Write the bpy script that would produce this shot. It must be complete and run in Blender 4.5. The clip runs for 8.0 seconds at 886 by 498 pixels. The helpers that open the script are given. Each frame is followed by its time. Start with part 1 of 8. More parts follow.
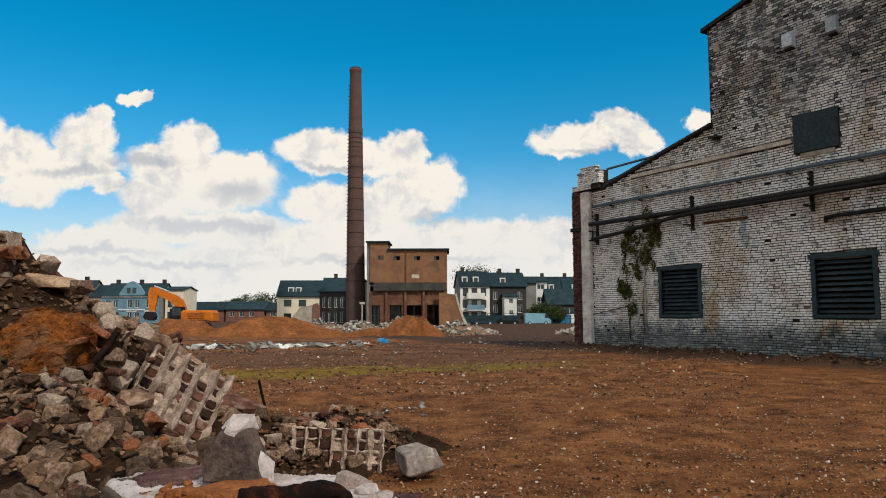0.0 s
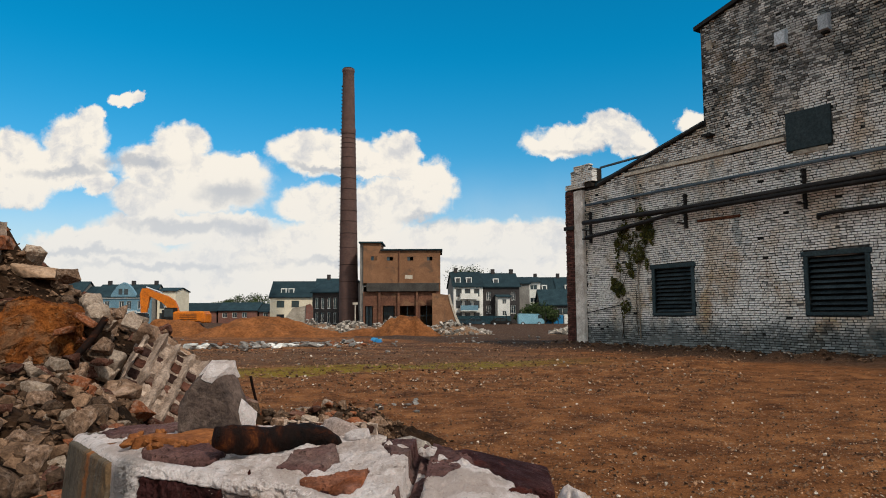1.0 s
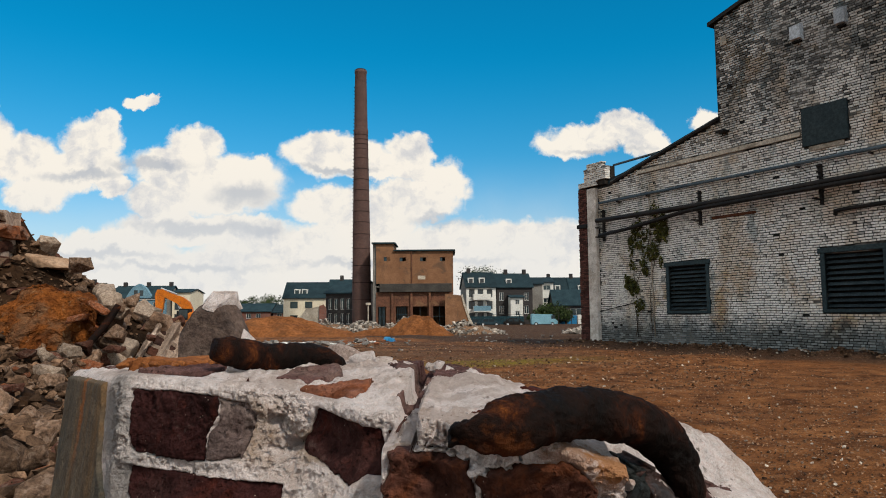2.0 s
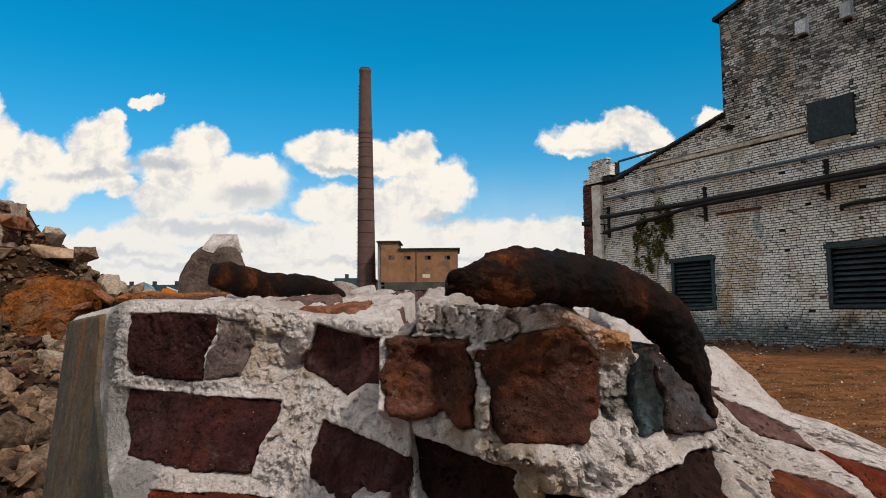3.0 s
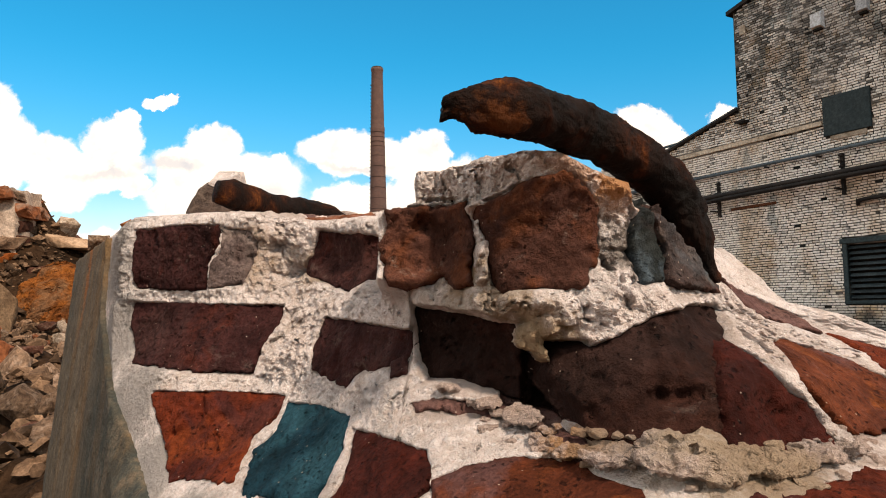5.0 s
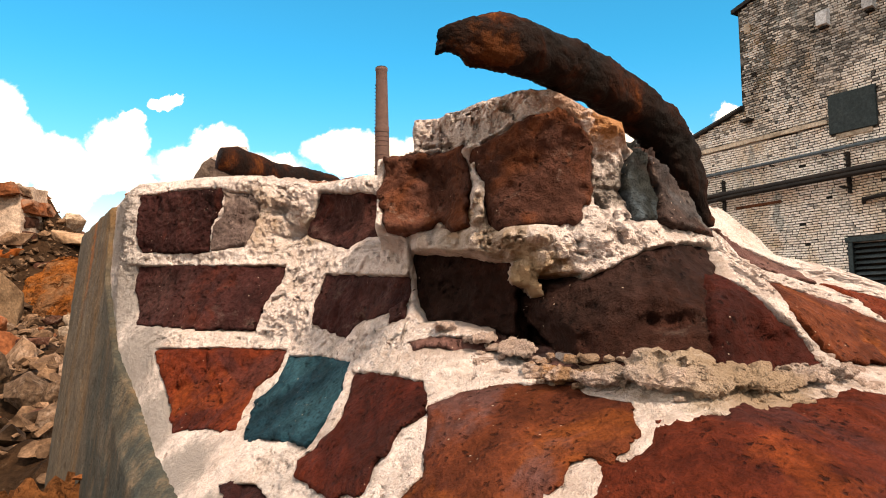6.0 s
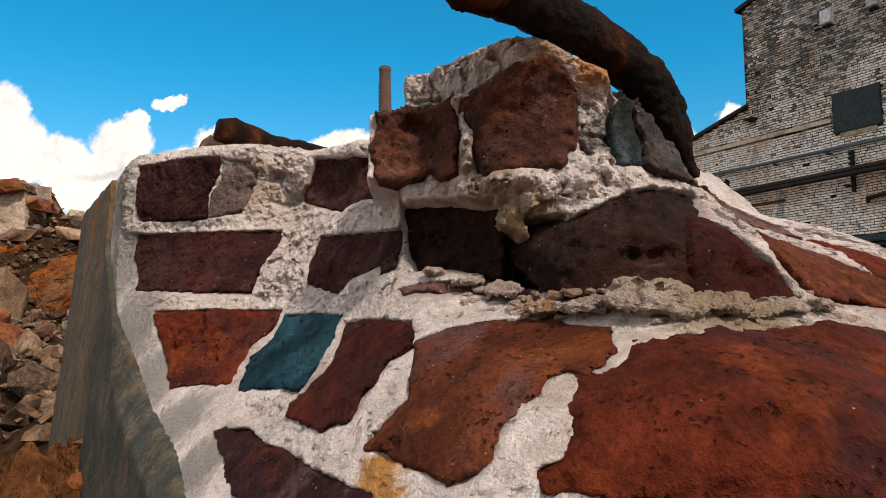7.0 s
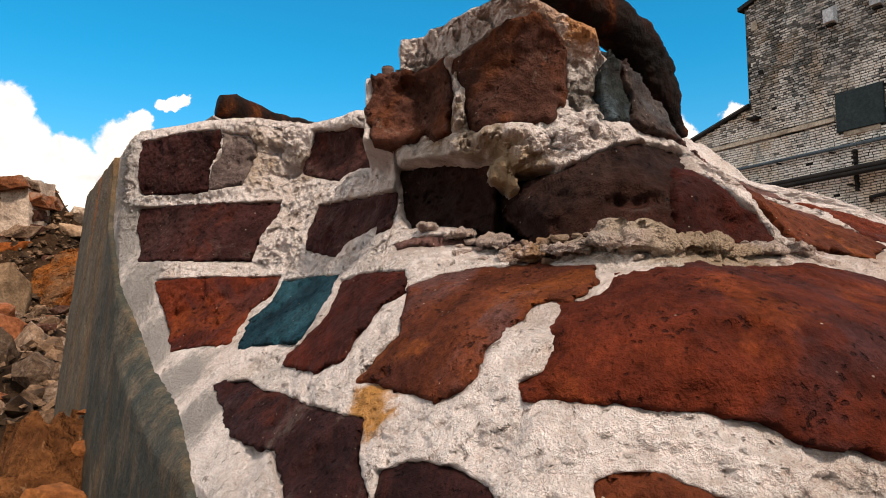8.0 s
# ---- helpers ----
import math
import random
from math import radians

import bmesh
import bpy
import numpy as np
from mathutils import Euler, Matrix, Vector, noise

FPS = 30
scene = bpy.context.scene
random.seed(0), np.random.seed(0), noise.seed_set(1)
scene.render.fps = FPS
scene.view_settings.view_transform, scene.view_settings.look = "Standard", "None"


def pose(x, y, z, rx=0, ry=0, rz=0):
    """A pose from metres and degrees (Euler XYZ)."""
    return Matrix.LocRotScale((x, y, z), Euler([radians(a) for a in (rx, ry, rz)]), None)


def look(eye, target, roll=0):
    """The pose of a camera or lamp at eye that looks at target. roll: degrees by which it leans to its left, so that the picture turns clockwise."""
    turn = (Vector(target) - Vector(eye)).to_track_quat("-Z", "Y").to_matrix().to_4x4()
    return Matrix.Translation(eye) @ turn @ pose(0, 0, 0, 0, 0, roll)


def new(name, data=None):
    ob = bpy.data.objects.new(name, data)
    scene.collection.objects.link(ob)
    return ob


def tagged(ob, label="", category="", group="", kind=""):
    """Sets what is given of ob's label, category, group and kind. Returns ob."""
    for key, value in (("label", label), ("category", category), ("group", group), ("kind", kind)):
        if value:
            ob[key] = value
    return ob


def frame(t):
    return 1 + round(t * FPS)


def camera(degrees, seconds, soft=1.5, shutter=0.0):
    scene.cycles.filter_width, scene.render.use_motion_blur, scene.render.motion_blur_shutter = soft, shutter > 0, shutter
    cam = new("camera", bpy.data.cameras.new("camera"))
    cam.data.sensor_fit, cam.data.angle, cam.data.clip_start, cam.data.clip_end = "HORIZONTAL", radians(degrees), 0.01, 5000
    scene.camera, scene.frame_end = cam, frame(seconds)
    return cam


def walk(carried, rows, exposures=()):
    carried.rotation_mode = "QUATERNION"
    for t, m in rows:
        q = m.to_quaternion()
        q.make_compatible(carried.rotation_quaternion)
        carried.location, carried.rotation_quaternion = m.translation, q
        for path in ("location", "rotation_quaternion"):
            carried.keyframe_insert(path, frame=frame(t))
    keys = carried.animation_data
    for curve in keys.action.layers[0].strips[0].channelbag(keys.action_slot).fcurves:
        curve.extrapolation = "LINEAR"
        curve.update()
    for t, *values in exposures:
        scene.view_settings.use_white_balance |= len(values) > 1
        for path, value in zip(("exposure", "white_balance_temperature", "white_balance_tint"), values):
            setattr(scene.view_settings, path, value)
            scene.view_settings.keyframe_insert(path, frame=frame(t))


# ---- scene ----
cam = camera(64.9, 8.0, soft=1.0)
PATH = [
    (0, (0.1045, -0.1856, 1.0860), (0.1036, 1.8062, 1.2677), -0.15),
    (0.5, (0.1071, -0.1715, 1.0603), (0.1187, 1.8201, 1.2432), -0.20),
    (1, (0.1001, -0.1203, 1.0238), (0.1188, 1.8711, 1.2082), -0.27),
    (1.5, (0.0976, -0.0927, 0.9926), (0.1071, 1.8987, 1.1774), -0.32),
    (1.7, (0.1001, -0.0922, 0.9786), (0.0970, 1.8989, 1.1668), -0.34),
    (2.8, (0.1061, -0.0781, 0.9099), (0.0761, 1.9133, 1.0923), -0.49),
    (3, (0.1060, -0.0777, 0.9044), (0.0745, 1.9136, 1.0881), -0.49),
    (3.5, (0.1086, -0.0705, 0.8900), (0.0622, 1.9206, 1.0722), -0.51),
    (4, (0.1094, -0.0696, 0.8747), (0.0556, 1.9214, 1.0558), -0.52),
    (4.5, (0.1102, -0.0693, 0.8603), (0.0502, 1.9216, 1.0410), -0.53),
    (6, (0.1141, -0.0728, 0.8225), (0.0344, 1.9174, 1.0028), -0.51),
    (6.5, (0.1168, -0.0747, 0.8111), (0.0318, 1.9154, 0.9906), -0.50),
    (7, (0.1200, -0.0765, 0.8002), (0.0304, 1.9134, 0.9805), -0.49),
    (7.5, (0.1226, -0.0792, 0.7907), (0.0289, 1.9105, 0.9705), -0.47),
    (8, (0.1242, -0.0823, 0.7806), (0.0266, 1.9071, 0.9612), -0.46),
]
EXPOSURES = [(0, 0.0, 6500, 10), (1.7, 0.0, 6500, 10), (3, 0.05, 6500, 10), (3.5, 0.1, 6550, 10), (4, 0.25, 6750, 10), (4.5, 0.43, 7050, 13), (4.7, 0.49, 7150, 14), (5.8, 1.2, 8600, 20),
             (6, 1.12, 8400, 20), (6.3, 0.62, 7450, 16), (6.5, 0.39, 7050, 15), (7, 0.40, 7000, 15), (7.5, 0.52, 7130, 15), (8, 0.58, 7150, 15)]
walk(cam, [(t, look(eye, target, roll)) for t, eye, target, roll in PATH], EXPOSURES)

# ---- world and sun ----
SUN_TO = Vector((0.48, -0.62, 0.78)).normalized()


class Graph:
    """Short notation for node trees."""

    def __init__(self, tree):
        self.tree = tree

    def add(self, kind, **values):
        node = self.tree.nodes.new(kind)
        for key, value in values.items():
            if key == "blend":
                node.blend_type = value
            elif key == "op":
                node.operation = value
            elif key == "dtype":
                node.data_type = value
            elif key == "clamp":
                node.use_clamp = value
        return node

    def feed(self, socket, value):
        if isinstance(value, bpy.types.NodeSocket):
            self.tree.links.new(value, socket)
        elif isinstance(value, (tuple, list, Vector)) and socket.type == "RGBA" and len(value) == 3:
            socket.default_value = (*value, 1)
        else:
            socket.default_value = value

    def math(self, op, a, b=0.0, c=0.0, clamp=False):
        node = self.add("ShaderNodeMath", op=op, clamp=clamp)
        for n, v in enumerate((a, b, c)):
            self.feed(node.inputs[n], v)
        return node.outputs[0]

    def vec(self, op, a, b=(0, 0, 0), c=(0, 0, 0)):
        node = self.add("ShaderNodeVectorMath", op=op)
        self.feed(node.inputs[0], a)
        self.feed(node.inputs[1], b)
        if op == "MULTIPLY_ADD":
            self.feed(node.inputs[2], c)
        return node.outputs["Value"] if op in ("LENGTH", "DOT_PRODUCT", "DISTANCE") else node.outputs[0]

    def mix(self, factor, a, b, blend="MIX"):
        node = self.add("ShaderNodeMix", dtype="RGBA", blend=blend)
        self.feed(node.inputs[0], factor)
        self.feed(node.inputs[6], a)
        self.feed(node.inputs[7], b)
        return node.outputs[2]

    def noise(self, where, scale, detail=4.0, rough=0.55, colour=False, warp=0.0):
        node = self.add("ShaderNodeTexNoise")
        self.feed(node.inputs["Vector"], where)
        node.inputs["Scale"].default_value = scale
        node.inputs["Detail"].default_value = detail
        node.inputs["Roughness"].default_value = rough
        node.inputs["Distortion"].default_value = warp
        return node.outputs["Color" if colour else "Fac"]

    def cells(self, where, scale, feature="F1", out="Distance", jitter=1.0):
        node = self.add("ShaderNodeTexVoronoi")
        node.feature = feature
        self.feed(node.inputs["Vector"], where)
        node.inputs["Scale"].default_value = scale
        node.inputs["Randomness"].default_value = jitter
        return node.outputs[out]

    def step(self, value, low, high, to_low=0.0, to_high=1.0):
        node = self.add("ShaderNodeMapRange")
        node.interpolation_type = "SMOOTHSTEP"
        for n, v in enumerate((value, low, high, to_low, to_high)):
            self.feed(node.inputs[n], v)
        return node.outputs[0]

    def ramp(self, value, *stops):
        node = self.add("ShaderNodeValToRGB")
        self.feed(node.inputs[0], value)
        ramp = node.color_ramp
        while len(ramp.elements) < len(stops):
            ramp.elements.new(0.5)
        for element, (place, colour) in zip(ramp.elements, stops):
            element.position, element.color = place, (*colour, 1)
        return node.outputs[0]


def make_world():
    world = bpy.data.worlds.new("sky")
    scene.world = world
    world.use_nodes = True
    tree = world.node_tree
    tree.nodes.clear()
    g = Graph(tree)
    sky = g.add("ShaderNodeTexSky")
    sky.sky_type, sky.sun_disc = "NISHITA", False
    sky.sun_elevation = math.asin(SUN_TO.z)
    sky.sun_rotation = math.atan2(SUN_TO.x, SUN_TO.y)
    sky.air_density, sky.dust_density, sky.ozone_density = 1.0, 0.3, 3.0
    way = g.add("ShaderNodeTexCoord").outputs["Generated"]
    parts = g.add("ShaderNodeSeparateXYZ")
    g.feed(parts.inputs[0], way)
    x, y, z = parts.outputs
    tint = g.mix(g.step(z, 0.0, 0.37), HAZE_TINT, SKY_TINT)
    blue = g.mix(1.0, sky.outputs[0], tint, "MULTIPLY")
    ahead = g.math("MAXIMUM", y, 0.08)
    flat = g.add("ShaderNodeCombineXYZ")
    g.feed(flat.inputs[0], g.math("DIVIDE", x, ahead))
    g.feed(flat.inputs[1], g.math("DIVIDE", z, ahead))
    place = flat.outputs[0]
    # billows: coarse and fine turbulence carry the edges of the clouds about
    coarse = g.vec("SUBTRACT", g.noise(place, 14, 5, 0.62, colour=True), (0.5, 0.5, 0.5))
    fine = g.vec("SUBTRACT", g.noise(place, 55, 5, 0.6, colour=True), (0.5, 0.5, 0.5))
    moved = g.vec("MULTIPLY_ADD", coarse, (0.055, 0.045, 0), place)
    moved = g.vec("MULTIPLY_ADD", fine, (0.024, 0.024, 0), moved)

    def bank(where, clouds):
        field = None
        for u, v, a, b in clouds:
            d = g.vec("LENGTH", g.vec("MULTIPLY_ADD", where, (1 / a, 1 / b, 0), (-u / a, -v / b, 0)))
            field = d if field is None else g.math("SMOOTH_MIN", field, d, 0.12)
        return field

    near = bank(moved, CLOUDS_LEFT + CLOUDS_MID + CLOUDS_RIGHT + CLOUDS_LOW)
    # behind and beside the view the same broken cloud goes on
    # this unseen cover is raised to warm and lift the ambient light
    wild = g.noise(way, 2.6, 6, 0.55)
    other = g.step(wild, 0.40, 0.54)
    inside = g.math("MULTIPLY", g.step(y, 0.45, 0.62), g.step(z, 0.62, 0.5))
    cover = g.step(near, 1.22, 0.86)
    cover = g.math("ADD", g.math("MULTIPLY", cover, inside), g.math("MULTIPLY", other, g.math("SUBTRACT", 1.0, inside)))
    # grey undersides, bright crests
    belly = bank(g.vec("ADD", moved, (0.0, -0.006, 0)), SHADES)
    grey = g.step(g.math("ADD", belly, g.math("MULTIPLY", g.noise(place, 22, 5, 0.6), 0.9)), 1.75, 0.75)
    soft = g.noise(place, 9, 6, 0.6)
    billow = g.math("ADD", g.math("MULTIPLY", soft, 0.6), g.math("MULTIPLY", g.noise(moved, 30, 5, 0.6), 0.4))
    white = g.ramp(billow, (0.30, CLOUD_GREY), (0.41, CLOUD_DIM), (0.49, CLOUD_LIT))
    white = g.mix(g.math("MULTIPLY", grey, 0.75), white, CLOUD_GREY)
    total = g.mix(cover, g.mix(1.0, blue, (SKY_STRENGTH,) * 3, "MULTIPLY"), white)
    # thin haze low over the horizon
    low = g.math("MULTIPLY", g.step(g.math("DIVIDE", z, ahead), 0.24, 0.06), g.math("MULTIPLY", g.step(wild, 0.30, 0.60, 0.15, 0.55), inside))
    total = g.mix(low, total, (0.74, 0.76, 0.77))
    back = g.add("ShaderNodeBackground")
    g.feed(back.inputs[0], total)
    back.inputs[1].default_value = 1.0
    out = g.add("ShaderNodeOutputWorld")
    tree.links.new(back.outputs[0], out.inputs[0])


SKY_TINT, SKY_STRENGTH = (0.01, 0.95, 1.16), 0.112
HAZE_TINT = (0.62, 0.90, 1.0)
CLOUD_LIT, CLOUD_DIM, CLOUD_GREY = (0.94, 0.88, 0.78), (0.70, 0.69, 0.68), (0.42, 0.46, 0.52)
CLOUDS_LEFT = [
    (-0.622, 0.230, 0.049, 0.036),
    (-0.524, 0.255, 0.045, 0.038),
    (-0.505, 0.285, 0.023, 0.018),
    (-0.539, 0.217, 0.070, 0.032),
    (-0.603, 0.180, 0.045, 0.027),
    (-0.489, 0.192, 0.023, 0.019),
    (-0.452, 0.312, 0.022, 0.010),
    (-0.434, 0.318, 0.010, 0.009),
    (-0.681, 0.243, 0.042, 0.051),
    (-0.722, 0.300, 0.045, 0.055),
    (-0.735, 0.240, 0.045, 0.055),
]
CLOUDS_MID = [
    (-0.371, 0.251, 0.041, 0.032),
    (-0.399, 0.221, 0.062, 0.032),
    (-0.324, 0.192, 0.078, 0.046),
    (-0.414, 0.171, 0.058, 0.034),
    (-0.284, 0.217, 0.025, 0.018),
    (-0.185, 0.235, 0.056, 0.030),
    (-0.135, 0.233, 0.049, 0.027),
    (-0.057, 0.240, 0.033, 0.027),
    (-0.078, 0.216, 0.066, 0.019),
    (-0.012, 0.191, 0.041, 0.035),
    (-0.053, 0.166, 0.066, 0.034),
    (-0.176, 0.162, 0.054, 0.029),
    (-0.118, 0.133, 0.074, 0.033),
]
CLOUDS_RIGHT = [
    (0.212, 0.258, 0.070, 0.023),
    (0.253, 0.270, 0.042, 0.024),
    (0.170, 0.245, 0.043, 0.019),
    (0.294, 0.245, 0.029, 0.020),
    (0.377, 0.272, 0.025, 0.019),
    (0.406, 0.257, 0.033, 0.026),
    (0.556, 0.359, 0.050, 0.026),
]
CLOUDS_LOW = [
    (-0.300, 0.020, 0.420, 0.040),
    (0.100, 0.020, 0.400, 0.035),
    (-0.493, 0.093, 0.098, 0.031),
    (-0.355, 0.126, 0.131, 0.023),
    (-0.434, 0.060, 0.268, 0.035),
    (-0.183, 0.084, 0.196, 0.045),
    (0.053, 0.092, 0.163, 0.041),
    (0.135, 0.104, 0.073, 0.033),
    (-0.004, 0.043, 0.308, 0.039),
    (-0.556, 0.044, 0.211, 0.033),
    (0.338, 0.067, 0.243, 0.049),
]
SHADES = [
    (-0.363, 0.122, 0.122, 0.011),
    (-0.593, 0.139, 0.074, 0.013),
    (-0.440, 0.217, 0.066, 0.010),
    (-0.160, 0.208, 0.066, 0.006),
    (-0.012, 0.129, 0.049, 0.010),
    (-0.281, 0.117, 0.049, 0.012),
    (-0.299, 0.171, 0.049, 0.021),
    (0.228, 0.231, 0.074, 0.006),
    (-0.517, 0.081, 0.114, 0.007),
    (-0.069, 0.068, 0.163, 0.007),
    (-0.394, 0.064, 0.146, 0.007),
    (-0.538, 0.201, 0.065, 0.010),
]
make_world()
sun = new("sun", bpy.data.lights.new("sun", "SUN"))
sun.data.energy, sun.data.angle, sun.data.color = 2.9, radians(5), (1.0, 0.90, 0.77)
sun.matrix_world = look(SUN_TO * 50, (0, 0, 0))


# ---- materials ----
def shader(name):
    m = bpy.data.materials.new(name)
    m.use_nodes = True
    g = Graph(m.node_tree)
    return m, g, m.node_tree.nodes["Principled BSDF"]


def relief(g, bsdf, height, strength=0.4, depth=0.01):
    bump = g.add("ShaderNodeBump")
    bump.inputs["Strength"].default_value = strength
    bump.inputs["Distance"].default_value = depth
    g.feed(bump.inputs["Height"], height)
    g.feed(bsdf.inputs["Normal"], bump.outputs[0])


def surf(name, dark, light, scale=5.0, fine=60.0, rough=0.9, bump=0.5, depth=0.01, vary=0.25, metal=0.0, fleck=None, stain=None, island=False, pits=0.0, grit=0.6, gloss=0.2):
    """A mineral or painted surface: coarse mottling, fine grain, flecks and stains, and relief."""
    m, g, bsdf = shader(name)
    where = g.add("ShaderNodeTexCoord").outputs["Object"]
    info = g.add("ShaderNodeObjectInfo")
    chance = g.add("ShaderNodeNewGeometry").outputs["Random Per Island"] if island else info.outputs["Random"]
    shift = g.add("ShaderNodeCombineXYZ")
    g.feed(shift.inputs[0], g.math("MULTIPLY", chance, 37.0))
    g.feed(shift.inputs[2], g.math("MULTIPLY", chance, 11.0))
    where = g.vec("ADD", where, shift.outputs[0])
    coarse = g.noise(where, scale, 6, 0.6)
    grain = g.noise(where, fine, 5, 0.65)
    colour = g.ramp(coarse, (0.32, dark), (0.68, light))
    colour = g.mix(grit, colour, g.ramp(grain, (0.3, (0.12,) * 3), (0.75, (0.92,) * 3)), "OVERLAY")
    if stain:
        tint, amount, size = stain
        colour = g.mix(g.math("MULTIPLY", g.step(g.noise(where, size, 5, 0.65, warp=0.6), 0.50, 0.66), amount), colour, tint)
    if fleck:
        tint, amount, size = fleck
        colour = g.mix(g.math("MULTIPLY", g.step(g.noise(where, size, 4, 0.65, warp=0.5), 0.60, 0.72), amount), colour, tint)
    hsv = g.add("ShaderNodeHueSaturation")
    g.feed(hsv.inputs["Value"], g.step(chance, 0, 1, 1 - vary, 1 + vary))
    g.feed(hsv.inputs["Color"], colour)
    g.feed(bsdf.inputs["Base Color"], hsv.outputs[0])
    g.feed(bsdf.inputs["Roughness"], g.step(grain, 0.2, 0.8, min(1, rough + 0.08), max(0.05, rough - 0.12)))
    bsdf.inputs["Metallic"].default_value = metal
    bsdf.inputs["Specular IOR Level"].default_value = gloss
    height = g.math("ADD", g.math("MULTIPLY", coarse, 0.9), g.math("MULTIPLY", grain, 0.35))
    if pits:
        hole = g.step(g.noise(where, fine * 0.33, 3, 0.6, warp=0.4), 0.33, 0.40)
        height = g.math("ADD", height, g.math("MULTIPLY", hole, pits))
    relief(g, bsdf, height, bump, depth)
    return m


def ground_material():
    m, g, bsdf = shader("soil_ground")
    where = g.add("ShaderNodeNewGeometry").outputs["Position"]
    parts = g.add("ShaderNodeSeparateXYZ")
    g.feed(parts.inputs[0], where)
    x, y, z = parts.outputs
    big = g.noise(where, 0.35, 5, 0.6)
    mid = g.noise(where, 2.2, 6, 0.65)
    small = g.noise(where, 14, 5, 0.7)
    grit = g.noise(where, 70, 4, 0.7)
    soil = g.ramp(g.math("ADD", g.math("MULTIPLY", mid, 0.6), g.math("MULTIPLY", small, 0.4)), (0.38, (0.058, 0.022, 0.009)), (0.50, (0.190, 0.074, 0.026)), (0.62, (0.34, 0.145, 0.054)))
    grey = g.ramp(small, (0.3, (0.045, 0.030, 0.022)), (0.7, (0.16, 0.105, 0.072)))
    far = g.math("ADD", y, g.math("MULTIPLY", g.math("SUBTRACT", big, 0.5), 16.0))
    band = g.math("MULTIPLY", g.step(far, 12.0, 14.5), g.step(far, 27.0, 21.0))
    left = g.step(g.math("ADD", x, g.math("MULTIPLY", g.math("SUBTRACT", mid, 0.5), 5.0)), 4.5, 1.0)
    wet = g.math("MULTIPLY", g.math("MULTIPLY", band, left), g.step(mid, 0.38, 0.58, 0.15, 0.8))
    colour = g.mix(wet, soil, grey)
    colour = g.mix(g.math("MULTIPLY", g.step(small, 0.50, 0.68), 0.45), colour, (0.07, 0.042, 0.028))
    # ruts and spread earth, drawn out across the site
    track = g.noise(g.vec("MULTIPLY", where, (0.10, 0.85, 1)), 1.0, 6, 0.68)
    beyond = g.step(y, 8.0, 22.0)
    colour = g.mix(g.math("MULTIPLY", g.step(track, 0.50, 0.60), g.math("MULTIPLY", beyond, 0.75)), colour, (0.060, 0.027, 0.015))
    colour = g.mix(g.math("MULTIPLY", g.step(track, 0.47, 0.38), g.math("MULTIPLY", beyond, 0.7)), colour, (0.27, 0.115, 0.046))
    # moss in a loose strip
    near = g.math("ADD", g.math("SUBTRACT", y, g.math("MULTIPLY", x, 0.35)), g.math("MULTIPLY", g.math("SUBTRACT", mid, 0.5), 4.0))
    strip = g.math("MULTIPLY", g.step(near, 12.4, 13.2), g.step(near, 15.0, 14.2))
    moss = g.math("MULTIPLY", g.math("MULTIPLY", strip, left), g.step(g.math("ADD", small, g.math("MULTIPLY", mid, 0.6)), 0.66, 0.88))
    colour = g.mix(g.math("MULTIPLY", moss, 0.9), colour, (0.20, 0.155, 0.016))
    # darker earth in a ragged band along the foot of the wall
    off = g.vec("DOT_PRODUCT", g.vec("SUBTRACT", where, (4.5, 21.5, 0)), (0.8526, 0.5225, 0))
    off = g.math("ADD", off, g.math("MULTIPLY", g.math("SUBTRACT", mid, 0.5), 2.2))
    colour = g.mix(g.math("MULTIPLY", g.step(off, -2.3, -1.3), 0.85), colour, g.ramp(small, (0.3, (0.018, 0.012, 0.009)), (0.7, (0.085, 0.052, 0.034))))
    # pebbles and brick dust
    speck = g.step(g.cells(where, 28, out="Distance"), 0.22, 0.12)
    pick = g.step(g.noise(where, 9, 3), 0.38, 0.56)
    colour = g.mix(g.math("MULTIPLY", g.math("MULTIPLY", speck, pick), 0.7), colour, (0.42, 0.34, 0.26))
    colour = g.mix(0.85, colour, g.ramp(grit, (0.3, (0.2,) * 3), (0.72, (0.82,) * 3)), "OVERLAY")
    g.feed(bsdf.inputs["Base Color"], colour)
    bsdf.inputs["Roughness"].default_value = 0.95
    bsdf.inputs["Specular IOR Level"].default_value = 0.1
    height = g.math("ADD", g.math("MULTIPLY", small, 1.0), g.math("ADD", g.math("MULTIPLY", grit, 0.35), g.math("MULTIPLY", speck, 0.4)))
    relief(g, bsdf, height, 1.0, 0.055)
    return m


def glass_material(name, tint, rough=0.08):
    m, g, bsdf = shader(name)
    where = g.add("ShaderNodeTexCoord").outputs["Object"]
    g.feed(bsdf.inputs["Base Color"], g.ramp(g.noise(where, 0.8, 3), (0.35, tuple(c * 0.5 for c in tint)), (0.7, tint)))
    bsdf.inputs["Roughness"].default_value = rough
    bsdf.inputs["Specular IOR Level"].default_value = 0.6
    return m


